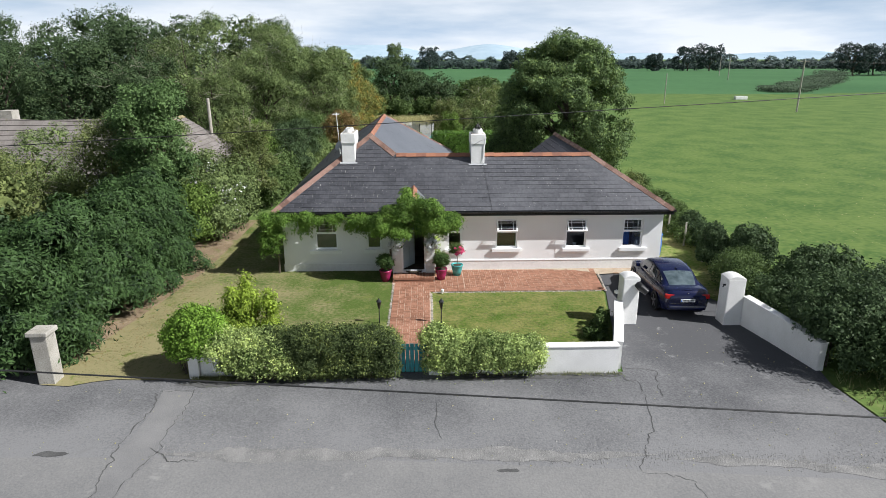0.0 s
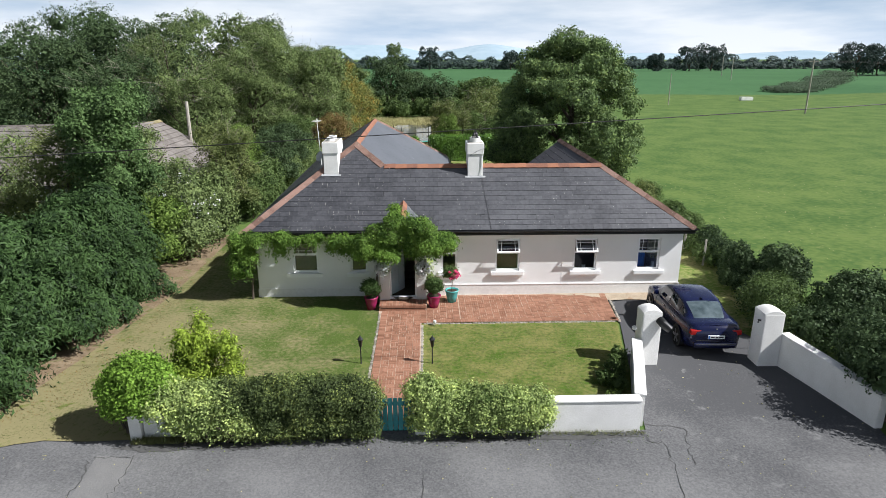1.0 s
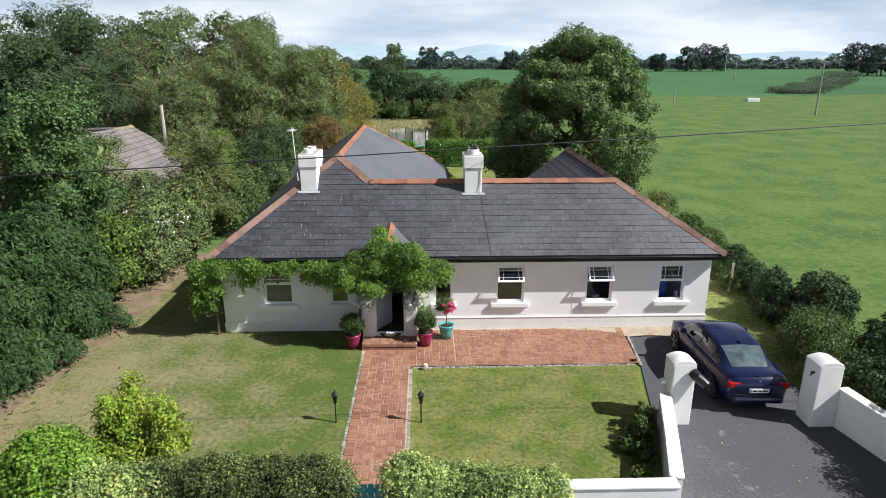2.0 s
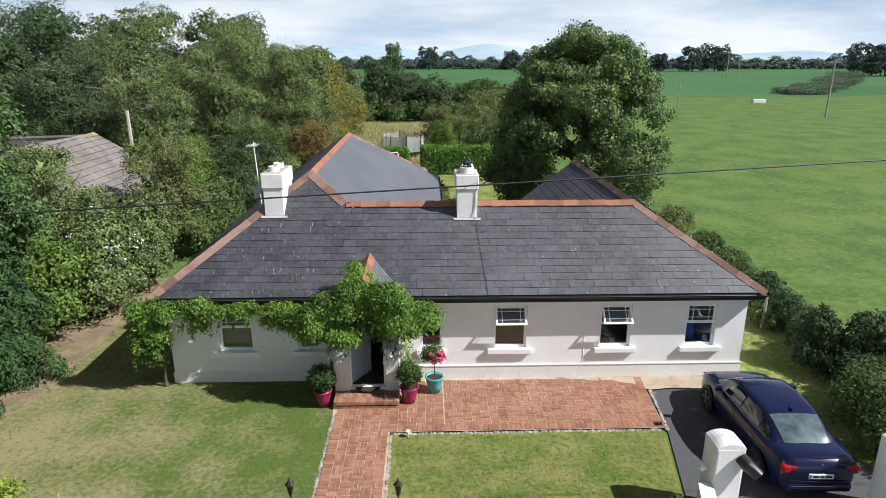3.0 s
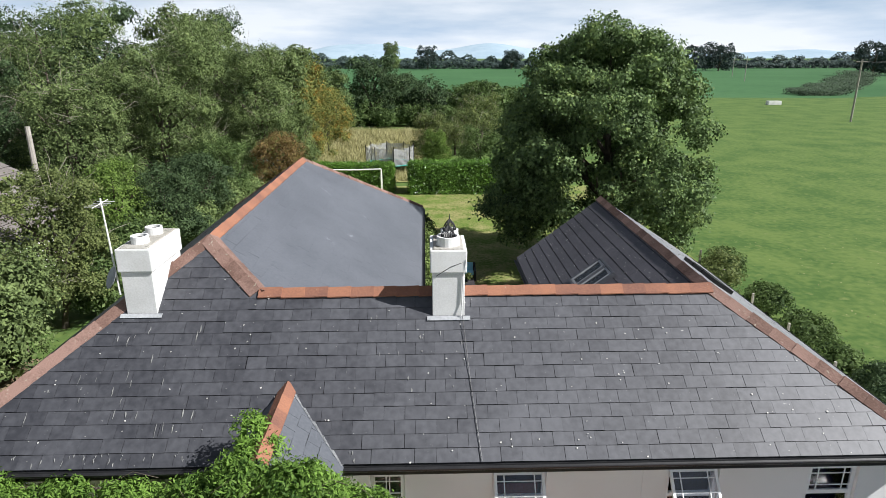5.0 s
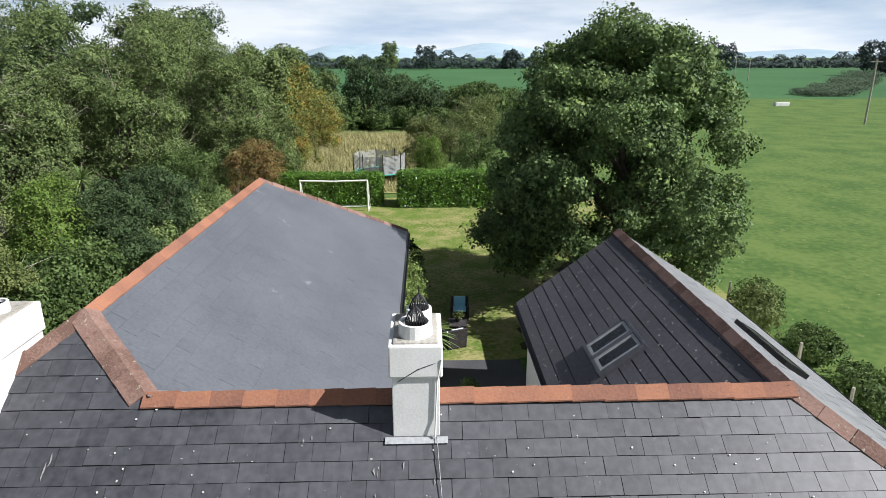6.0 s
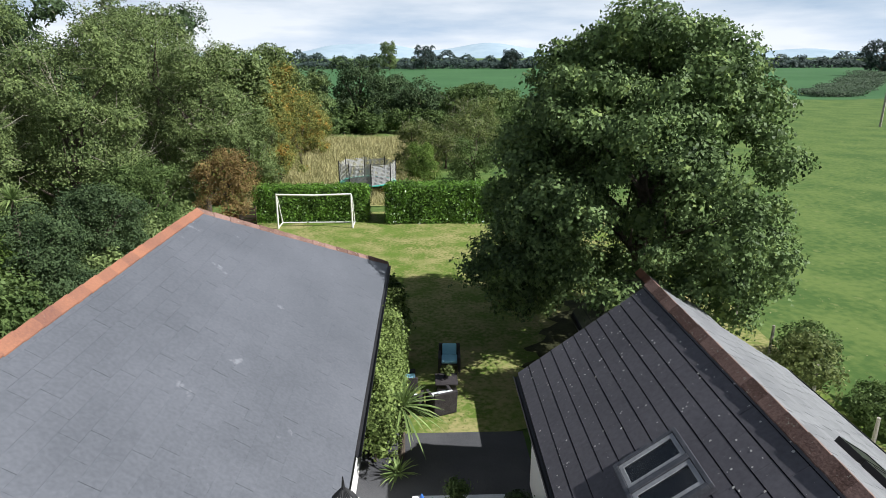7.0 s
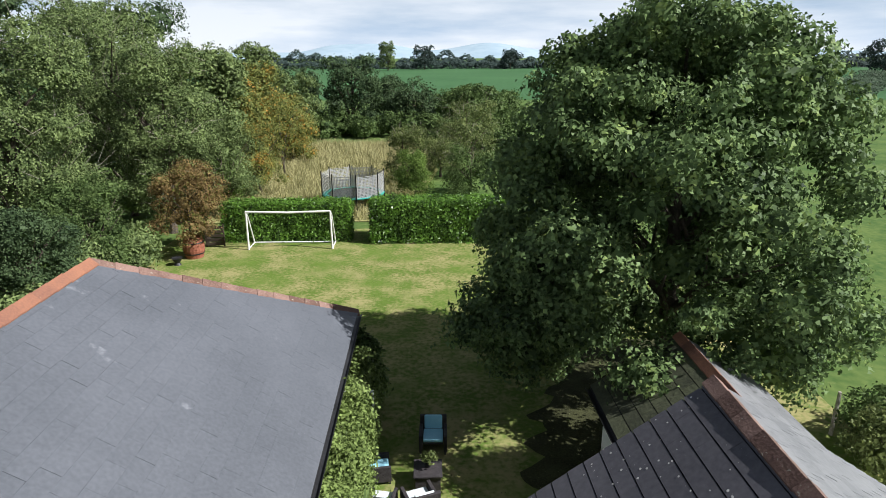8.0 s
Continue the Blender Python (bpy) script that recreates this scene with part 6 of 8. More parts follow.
def car_wheel(x, s):
    side = 1 if x > 0 else -1
    m = CAR @ Matrix.Translation((x, s, 0.325)) @ pose(0, 0, 0, 0, 90 * side, 0)
    arch = lathe([(0.0001, 0), (0.375, 0.0), (0.375, 0.012), (0.0001, 0.012)], 28)
    arch.transform(CAR @ Matrix.Translation((x + side * 0.085, s, 0.335)) @ pose(0, 0, 0, 0, 90 * side, 0))
    part("wheel_arch", arch, TRIM, car)
    t = lathe([(0.225, -0.1), (0.3, -0.11), (0.325, -0.08), (0.325, 0.08), (0.3, 0.11), (0.225, 0.1)], 28)
    t.transform(m)
    wheel = part("wheel", lathe([(0.225, 0.0), (0.22, 0.09), (0.2, 0.04), (0.06, 0.05), (0.04, 0.09)], 28), TRIM, car)
    wheel.data.transform(m)
    part("tyre", t, TYRE, wheel, smooth=True)
    bm = bmesh.new()
    for k in range(5):
        rot = pose(0, 0, 0, 0, 0, 72 * k)
        box(bm, -0.035, 0.035, 0.03, 0.225, 0.085, 0.112, m=m @ rot)
    part("rim", bm, ALLOY, wheel)


for x_ in (-0.83, 0.83):
    for s_ in (-1.42, 1.4):
        car_wheel(x_, s_)
for sgn in (-1, 1):
    part("tail_lamp", boxes((min(sgn * 0.4, sgn * 0.8), max(sgn * 0.4, sgn * 0.8), -2.3, -2.12, 0.73, 0.9), m=CAR, bevel=0.03), RED_LAMP, car, "red tail lamp")
    part("door_mirror", boxes((min(sgn * 0.86, sgn * 1.04), max(sgn * 0.86, sgn * 1.04), 0.72, 0.86, 0.94, 1.08), m=CAR, bevel=0.03), NAVY, car)
    part("head_lamp", boxes((min(sgn * 0.42, sgn * 0.76), max(sgn * 0.42, sgn * 0.76), 2.0, 2.2, 0.6, 0.72), m=CAR, bevel=0.03), CHROME, car)
    for s_ in (0.05, -0.95):
        part("door_handle", boxes((min(sgn * 0.895, sgn * 0.92), max(sgn * 0.895, sgn * 0.92), s_ - 0.1, s_ + 0.08, 0.8, 0.825), m=CAR, bevel=0.006), CHROME, car)
    part("window_trim", tube(bmesh.new(), [cabin_point(s_, 0.02 if sgn < 0 else 0.98, 0.012) for s_ in (-1.35, -0.8, -0.2, 0.4, 0.8)], [0.008] * 5, 5), CHROME, car)
plate = part("number_plate", boxes((-0.26, 0.26, -2.335, -2.3, 0.62, 0.735), m=CAR, bevel=0.004), PLATE, car, "white number plate")
part("plate_band", boxes((-0.255, -0.21, -2.339, -2.3355, 0.63, 0.725), m=CAR), BLUE_PLASTIC, plate)
part("plate_mark", boxes((-0.18, -0.06, -2.34, -2.336, 0.655, 0.7), (-0.03, 0.05, -2.34, -2.336, 0.655, 0.7), (0.08, 0.22, -2.34, -2.336, 0.655, 0.7), m=CAR), TRIM, plate)
part("rear_bumper", boxes((-0.7, 0.7, -2.345, -2.1, 0.28, 0.5), m=CAR, bevel=0.09), NAVY, car)
part("bumper_trim", boxes((-0.62, 0.62, -2.352, -2.344, 0.44, 0.455), m=CAR), CHROME, car)
part("boot_spoiler", tube(bmesh.new(), [CAR @ Vector(c) for c in ((-0.66, -2.14, 1.01), (0, -2.2, 1.045), (0.66, -2.14, 1.01))], [0.012, 0.016, 0.012], 6), NAVY, car)
part("boot_seam", tube(bmesh.new(), [CAR @ Vector(c) for c in ((-0.62, -2.31, 0.56), (0, -2.335, 0.55), (0.62, -2.31, 0.56))], [0.006] * 3, 5), TRIM, car)
for sgn in (-1, 1):
    for s_ in (-0.98, -0.12, 0.86):
        part("door_seam", tube(bmesh.new(), [CAR @ Vector((sgn * 0.882, s_, 0.86)), CAR @ Vector((sgn * 0.908, s_, 0.6)), CAR @ Vector((sgn * 0.9, s_ + 0.02, 0.32))], [0.005] * 3, 4), TRIM, car)
part("badge", boxes((-0.03, 0.03, -2.29, -2.27, 0.9, 0.96), m=CAR, bevel=0.02), CHROME, car)

# ---- trees, hedges and shrubs ----
rng = np.random.default_rng(60)
syc = thing("big_sycamore", (9.5, 41.3, 0), "large dense dark green sycamore with a broad uneven crown", "tree")
lobes = []
for i in range(230):
    a, t = rng.uniform(0, 2 * math.pi), (i + 0.5) / 230
    z_ = 2.3 + 7.1 * t
    rr = 3.85 * math.sqrt(max(0.04, 1 - ((t - 0.28) / 0.745) ** 2)) * rng.choice([1.08, 0.98, 0.84, 0.55], p=[0.2, 0.35, 0.27, 0.18])
    s_ = rng.uniform(0.32, 0.72)
    lobes.append((9.05 + math.cos(a) * rr, 41.05 + math.sin(a) * rr, z_, s_, s_, s_ * 0.6))
lobes += [(5.0, 39.9, 3.2, 0.9, 0.8, 0.6), (4.4, 39.8, 2.9, 0.6, 0.6, 0.45), (5.6, 39.6, 2.4, 0.8, 0.8, 0.6), (6.5, 39.2, 3.3, 1.0, 0.8, 0.7), (5.6, 40.6, 1.7, 0.6, 0.6, 0.6), (6.3, 40.2, 2.0, 0.6, 0.6, 0.6), (9.8, 38.8, 3.3, 0.9, 0.7, 0.6), (8.8, 41.0, 9.3, 1.0, 1.0, 0.8), (7.9, 41.0, 8.6, 0.8, 0.8, 0.7), (10.0, 41.2, 8.8, 0.9, 0.9, 0.7), (11.5, 41.0, 7.2, 0.8, 0.8, 0.6), (12.9, 41.0, 3.6, 0.9, 0.9, 0.8), (12.0, 39.9, 2.6, 1.0, 0.8, 0.8), (11.8, 40.0, 1.5, 0.9, 0.7, 0.7), (7.4, 42.6, 1.8, 0.8, 0.7, 0.7), (8.4, 43.4, 1.7, 0.8, 0.7, 0.8), (9.6, 43.8, 1.8, 0.8, 0.7, 0.8), (6.6, 42.2, 2.4, 0.7, 0.6, 0.6), (7.4, 40.6, 2.5, 0.7, 0.6, 0.5), (8.5, 40.2, 2.7, 0.7, 0.6, 0.5), (10.8, 43.6, 1.8, 0.8, 0.7, 0.8)]
link("crown", quads_mesh("crown", pads_crown(rng, lobes, 118000, 0.125, 0.28, 16, wild=0.5, up=0.4, droop=0.9, core=0.06, thick=0.3, outline=MAPLE, low=-0.8, stray=1.3), L_SYCAMORE), syc)
inner = [(9.1 + 1.6 * math.cos(2.4 * k), 41.4 + 1.2 * math.sin(2.4 * k), 3.4 + 0.4 * k, 0.95, 0.8, 0.6) for k in range(12)]
link("inner_foliage", quads_mesh("inner_foliage", pads_crown(rng, inner, 7000, 0.125, 0.34, 14, wild=0.6, droop=0.9, core=0.25, outline=MAPLE, low=-0.9), L_SYCAMORE), syc)
bm = bmesh.new()
tube(bm, [(9.6, 41.4, -0.1), (9.55, 41.35, 1.2), (9.5, 41.3, 2.4), (9.4, 41.3, 5.0), (9.2, 41.2, 8.8)], [0.36, 0.28, 0.22, 0.13, 0.03], 10)
for i in range(15):
    a = 2 * math.pi * i / 15 + rng.uniform(-0.2, 0.2)
    z0_ = rng.uniform(1.9, 5.2)
    ln = 3.6 * rng.uniform(0.6, 1.0) * (1 - (z0_ - 2) * 0.1)
    p0 = Vector((9.48, 41.3, z0_))
    p1 = p0 + Vector((math.cos(a) * ln * 0.4, math.sin(a) * ln * 0.4, ln * 0.4))
    p2 = p0 + Vector((math.cos(a + 0.2) * ln, math.sin(a + 0.2) * ln, ln * 0.75))
    tube(bm, [p0, p1, p2], [0.11, 0.065, 0.015], 6)
    tube(bm, [p1, p1 + Vector((math.cos(a - 0.7) * ln * 0.35, math.sin(a - 0.7) * ln * 0.35, ln * 0.4))], [0.06, 0.015], 5)
part("trunk", bm, BARK, syc)

FOREST = [  # x, y, height, radius, kind, leaves
    (-12.5, 51.5, 9.5, 3.2, 0, 22000), (-18.6, 53.0, 10.4, 3.8, 0, 20000), (-25.0, 55.0, 10.6, 4.0, 1, 18000), (-13.2, 62.0, 10.7, 4.0, 0, 22000), (-9.6, 58.3, 8.9, 2.7, 0, 16000),
    (-10.0, 66.0, 8.7, 3.0, 0, 14000), (-9.0, 74.0, 7.9, 2.8, 2, 12000), (-8.6, 69.0, 6.4, 2.0, 2, 9000), (-17.5, 70.0, 11.0, 4.0, 0, 12000), (-24.0, 66.0, 11.4, 4.2, 1, 12000), (-31.0, 60.0, 11.3, 4.5, 1, 15000),
    (-38.0, 56.0, 11.0, 4.5, 1, 14000), (-32.0, 76.0, 12.0, 4.8, 1, 9000), (-46.0, 66.0, 12.0, 5.0, 1, 10000), (-21.0, 82.0, 12.0, 4.5, 1, 8000), (-13.0, 84.0, 9.2, 3.8, 0, 8000),
    (-15.5, 47.5, 7.4, 2.6, 0, 16000), (-20.5, 47.5, 8.0, 2.8, 1, 14000), (-26.5, 48.5, 8.8, 3.2, 1, 14000), (-33.0, 50.0, 9.6, 3.6, 1, 14000), (-54.0, 72.0, 12.0, 5.0, 1, 8000), (-41.0, 47.0, 9.8, 4.0, 1, 12000), (-49.0, 52.0, 10.5, 4.4, 1, 10000),
    (-7.8, 80.0, 5.6, 2.2, 2, 6000), (-9.6, 88.0, 7.0, 3.0, 0, 6000),
]
KINDS = [(L_FOREST, "mid-green woodland tree in full leaf"), (L_FOREST_DARK, "dark green woodland tree"), (L_AUTUMN, "yellowing woodland tree turning to autumn orange")]
for i, (x, y, h, r_, k, nl) in enumerate(FOREST):
    near = x > -22 and y < 64
    tree("woodland_tree", x, y, h * (1.05 if x > -16 else 1.13), r_ * (1 if x > -16 else 1.12), KINDS[k][0], KINDS[k][1], 100 + i, leaves=int(nl * (2.6 if near else 1.5)), size=0.135 if near else (0.2 if y < 63 else 0.27), crown_from=0.06, pad=0.34 if near else 0.5, per=26, core=0.05 if near else 0.09, twigs=170 if near else 0, group="trees of the wood")
NEAR = [  # x, y, height, radius, material, leaves, label, name
    (-11.3, 25.9, 7.6, 1.7, L_ASH, 14000, "young bright green ash rising above the hedge", "ash_tree"),
    (-14.0, 27.0, 6.2, 2.2, L_WILLOW, 13000, "grey-green willowy tree in the hedge", "willow"),
    (-14.8, 33.2, 5.2, 2.0, L_WILLOW, 11000, "grey-green willowy tree before the bungalow", "willow"),
    (-18.5, 30.0, 5.2, 2.2, L_FOREST, 9000, "mid-green garden tree before the bungalow", "garden_tree"),
    (-10.3, 35.4, 5.3, 1.8, L_WILLOW, 13000, "yellow-green willowy tree beside the house", "willow"),
    (-11.2, 41.5, 4.6, 2.0, L_BRIGHT, 12000, "bright yellow-green garden tree by the boundary", "garden_tree"),
    (-12.6, 31.0, 5.4, 2.0, L_FOREST, 11000, "mid-green garden tree in the boundary", "garden_tree"),
    (-9.2, 46.2, 4.3, 1.6, L_FOREST_DARK, 10000, "dark rounded boundary tree", "garden_tree"),
    (-9.3, 42.3, 4.2, 1.5, L_FOREST_DARK, 10000, "dark rounded boundary tree", "garden_tree"),
    (-9.3, 50.0, 4.4, 1.7, L_SHRUB, 9000, "dense green boundary tree", "garden_tree"),
    (-17.5, 25.0, 5.4, 2.3, L_WILLOW, 10000, "grey-green willowy tree in the hedge", "willow"),
    (-7.0, 66.5, 5.2, 1.9, L_AUTUMN, 8000, "yellow-green young tree by the long grass", "garden_tree"),
    (-6.9, 73.0, 6.0, 2.2, L_AUTUMN, 8000, "yellow-green young tree by the long grass", "garden_tree"),
    (-7.8, 61.5, 5.6, 1.9, L_FOREST, 9000, "mid-green tree behind the hedge", "garden_tree"),
    (2.7, 64.5, 3.1, 1.15, L_BRIGHT, 6000, "light green young tree beside the trampoline", "garden_tree"),
    (6.4, 67.0, 3.2, 1.8, L_SHRUB, 6000, "scrubby dark tree behind the hedge", "garden_tree"),
    (4.6, 73.0, 3.0, 1.7, L_WILLOW, 5000, "scrubby young tree by the long grass", "garden_tree"),
    (7.0, 76.0, 5.2, 2.8, L_WILLOW, 9000, "scrubby dark tree by the long grass", "garden_tree"),
    (-8.0, 62.0, 3.6, 1.4, L_BRIGHT, 5000, "light green young tree by the long grass", "garden_tree"),
    (2.2, 69.4, 4.3, 1.5, L_WILLOW, 6000, "small light green tree beyond the trampoline", "garden_tree"),
]
for i, (x, y, h, r_, m_, nl, lab, nm) in enumerate(NEAR):
    tree(nm, x, y, h, r_, m_, lab, 200 + i, leaves=int(nl * 1.9), size=0.15 if m_ == L_ASH else 0.115, crown_from=0.04 if h < 7 else 0.3, pad=0.3, per=26, trunk=0.1, core=0.06, twigs=90 if m_ == L_WILLOW else 0)
tree("copper_tree", -7.3, 54.6, 4.2, 1.85, L_RUSSET, "small russet copper-leaved tree", 230, leaves=15000, size=0.1, crown_from=0.1, pad=0.24, per=26, trunk=0.07)
for i, (x, y, h, r_, m_) in enumerate([(-5.0, 101, 9.2, 3.8, L_FOREST_DARK), (2.5, 103, 6.4, 3.6, L_FOREST_DARK), (8.5, 97, 5.6, 4.2, L_SHRUB), (12.5, 104, 4.4, 3.5, L_SHRUB), (-12.5, 104, 8.0, 4.0, L_FOREST_DARK), (5.5, 86, 3.0, 2.4, L_SHRUB), (9.5, 84, 2.6, 2.2, L_SHRUB), (-1.5, 112, 6.0, 3.5, L_FOREST_DARK)]):
    tree("hedgerow_tree", x, y, h, r_, m_, "dark green tree in the field hedge beyond the garden", 240 + i, leaves=11000, size=0.34, crown_from=0.0, pad=0.6, per=30, group="trees of the field hedge")

bush("hedge_scrub", [(-15 + 1.5 * i, 97.5 + 1.2 * math.sin(2.2 * i), 1.0, 1.3, 1.4, 1.4 + 0.4 * math.sin(1.3 * i)) for i in range(20)], 13000, 0.3, L_SHRUB, "dense scrub at the foot of the field hedge", 250, "hedge", 0.5, stems=False)

# tall conifer hedge on the boundary
rng = np.random.default_rng(61)
for i in range(7):
    hy = 16.6 + 1.42 * i
    lob = []
    hx = -11.75 + 0.055 * (hy - 16)
    hh = 3.7 + 0.1 * i + rng.uniform(-0.15, 0.15)
    for k in range(14):
        z_ = 0.3 + (hh - 0.6) * k / 13
        w_ = 1.45 * (1 - 0.5 * (k / 13) ** 2)
        lob.append((hx + rng.uniform(-0.25, 0.25) + rng.choice([-0.6, 0.2, 0.6]), hy + rng.uniform(-0.7, 0.7), z_, w_ * 0.55, 0.7, 0.3))
    ob = thing("hedge_conifer", (hx, hy, 0), "tall feathery green conifer of the boundary hedge", "conifer", "conifers of the hedge")
    q = pads_crown(rng, lob, 32000, 0.17, 0.46, 70, 0.5, 0.3, 0.55, 0.6, core=0.04, low=-0.5, thick=0.05, stray=1.75)[:, (0, 1, 2)]
    link("foliage", quads_mesh("foliage", q, L_CONIFER), ob)
    part("trunk", tube(bmesh.new(), [(hx, hy, -0.05), (hx, hy, hh * 0.5), (hx, hy, hh * 0.9)], [0.12, 0.08, 0.03], 7), BARK, ob)
for i, (x, y, h) in enumerate([(-15.5, 17.0, 3.9), (-15.5, 20.0, 4.2), (-16.0, 22.5, 4.4), (-19.0, 18.5, 3.8), (-19.5, 21.5, 4.4), (-23.0, 21.5, 4.2)]):
    lob = [(x + rng.uniform(-0.9, 0.9), y + rng.uniform(-0.9, 0.9), 0.4 + (h - 0.9) * k / 9, 0.9, 0.9, 0.55) for k in range(10)]
    bush("boundary_shrub", lob, 4800, 0.2, L_FOREST_DARK if i < 2 else (L_SHRUB if i % 2 else L_WILLOW), "dense mixed shrub behind the boundary hedge", 300 + i, clump=0.35)
bush("elder_bush", [(-11.6 + 1.1 * math.sin(2.1 * i), 26.6 + 0.42 * i, 0.8 + 0.36 * (i % 6), 0.85, 0.8, 0.6) for i in range(12)], 26000, 0.13, L_BRIGHT, "tall leafy bright green elder in the boundary", 309, clump=0.3)
bush("rose_bush", [(-9.9, 29.3, 1.2, 0.9, 1.2, 1.2), (-10.2, 30.3, 2.4, 1.0, 1.1, 1.0), (-9.6, 31.6, 1.2, 0.8, 0.9, 1.2), (-10.0, 33.0, 2.0, 0.9, 1.0, 1.4)], 13000, 0.12, L_FOREST, "rambling green bush with white blossom", 310, clump=0.3)
q = crown_quads(np.random.default_rng(311), [(-9.9, 29.3, 1.4, 0.9, 1.2, 1.2), (-10.2, 30.3, 2.5, 1.0, 1.1, 1.0)], 260, 0.09, 0.3, 0.9, fill=0)
tagged(link("blossom", quads_mesh("blossom", q, P_WHITE)), "white blossom scattered over the rambling bush", "blossom", kind="stuff")
bush("shrub", [(-9.3, 36.5, 1.2, 0.9, 1.2, 1.2), (-9.2, 38.5, 1.4, 0.9, 1.2, 1.4), (-9.1, 40.3, 1.2, 0.8, 1.0, 1.3)], 12000, 0.14, L_SHRUB, "thick green boundary shrubs beside the wing", 312, clump=0.3)
bush("shrub", [(-8.5, 44.2, 1.0, 0.7, 1.2, 1.0), (-8.4, 48.0, 1.1, 0.7, 1.4, 1.1), (-8.4, 51.5, 1.0, 0.7, 1.2, 1.0)], 11000, 0.14, L_FOREST, "thick green boundary shrubs along the back lawn", 313, clump=0.3)

# shrubs on the field side
bush("round_shrub", [(12.35, 25.0, 0.95, 0.5, 0.5, 0.75), (12.2, 24.7, 0.5, 0.5, 0.4, 0.5)], 6000, 0.09, L_FOREST_DARK, "rounded dark green shrub by the field edge", 320, clump=0.16)
bush("round_shrub", [(13.6, 24.2, 1.0, 0.8, 0.8, 0.75), (13.4, 24.0, 0.5, 0.8, 0.6, 0.5)], 8000, 0.1, L_FOREST_DARK, "rounded dark green shrub by the field edge", 321, clump=0.18)
bush("shrub", [(11.7, 21.8, 0.7, 0.7, 0.7, 0.7), (12.3, 22.2, 0.7, 0.8, 0.8, 0.7), (11.4, 20.8, 0.55, 0.5, 0.5, 0.6)], 9000, 0.08, L_SHRUB, "loose dark green shrub beside the drive", 322, clump=0.3)
bush("shrub", [(14.2, 21.2, 0.9, 1.0, 0.9, 0.8), (15.2, 21.6, 0.9, 1.0, 0.9, 0.75), (13.4, 20.5, 0.6, 0.7, 0.7, 0.6)], 10000, 0.11, L_FOREST_DARK, "dark clipped hedge shrub behind the wall", 323, clump=0.2)
bush("shrub", [(11.55, 15.9, 1.25, 0.7, 0.9, 0.75), (11.9, 17.0, 1.3, 0.6, 0.7, 0.6), (12.4, 19.8, 0.6, 0.9, 0.9, 0.6), (13.0, 14.6, 1.0, 1.0, 0.8, 1.0), (14.8, 15.4, 1.2, 1.1, 1.0, 1.1), (16.0, 17.0, 1.2, 1.2, 1.2, 1.1), (15.6, 19.0, 0.9, 1.0, 1.0, 0.9), (12.3, 17.2, 1.0, 0.9, 1.0, 1.0), (12.6, 15.8, 1.2, 1.0, 1.0, 1.1), (13.6, 16.8, 1.3, 1.1, 1.1, 1.1), (12.0, 15.2, 0.6, 0.6, 0.6, 0.6), (14.6, 17.5, 1.2, 1.1, 1.1, 1.0), (13.5, 18.8, 0.9, 0.9, 0.9, 0.9)], 30000, 0.095, L_FOREST_DARK, "large spreading dark green shrub over the drive wall", 324, clump=0.25)
for i, (x, y, h) in enumerate([(12.7, 27.6, 0.8), (13.0, 29.4, 0.7), (13.4, 31.2, 0.8), (13.9, 33.5, 0.8), (14.0, 36.0, 0.8), (13.8, 39.0, 1.3), (12.9, 37.6, 1.7)]):
    bush("field_edge_shrub", [(x, y, h * 0.5, 0.7, 0.8, h * 0.5), (x + 0.4, y + 0.7, h * 0.4, 0.6, 0.7, h * 0.4)], 2600, 0.095, L_WILLOW if i == 6 else L_SHRUB, "low scrubby bush on the field boundary", 330 + i, clump=0.2, group="bushes on the field boundary")
bush("field_hedge", [(12.35 + 0.1 * i + 0.2 * math.sin(2.3 * i), 22.9 + 0.62 * i, 0.5, 0.5, 0.5, 0.5 + 0.12 * math.sin(1.9 * i)) for i in range(12)], 15000, 0.085, L_FOREST_DARK, "dense dark low hedge along the field edge", 338, "hedge", 0.18)
for i in range(9):
    px, py = 11.9 + 0.16 * i, 22.8 + 2.4 * i
    post = thing("fence_post", (px, py, 0), "weathered timber fence post at the field edge", "fence post", "posts of the field fence")
    part("post", tube(bmesh.new(), [(px, py, -0.1), (px + 0.02, py, 0.7), (px + 0.02, py, 1.15)], [0.05, 0.045, 0.04], 7), POLE, post)
barrel = thing("water_butt", (10.35, 26.3, 0), "blue plastic bin beside the house", "bin")
part("drum", lathe([(0.25, 0), (0.28, 0.5), (0.26, 0.95)], 18, (10.35, 26.3, 0)), BLUE_PLASTIC, barrel, smooth=False)
part("lid", lathe([(0.29, 0.95), (0.29, 0.99), (0.1, 1.04)], 18, (10.35, 26.3, 0)), BLUE_PLASTIC, barrel)


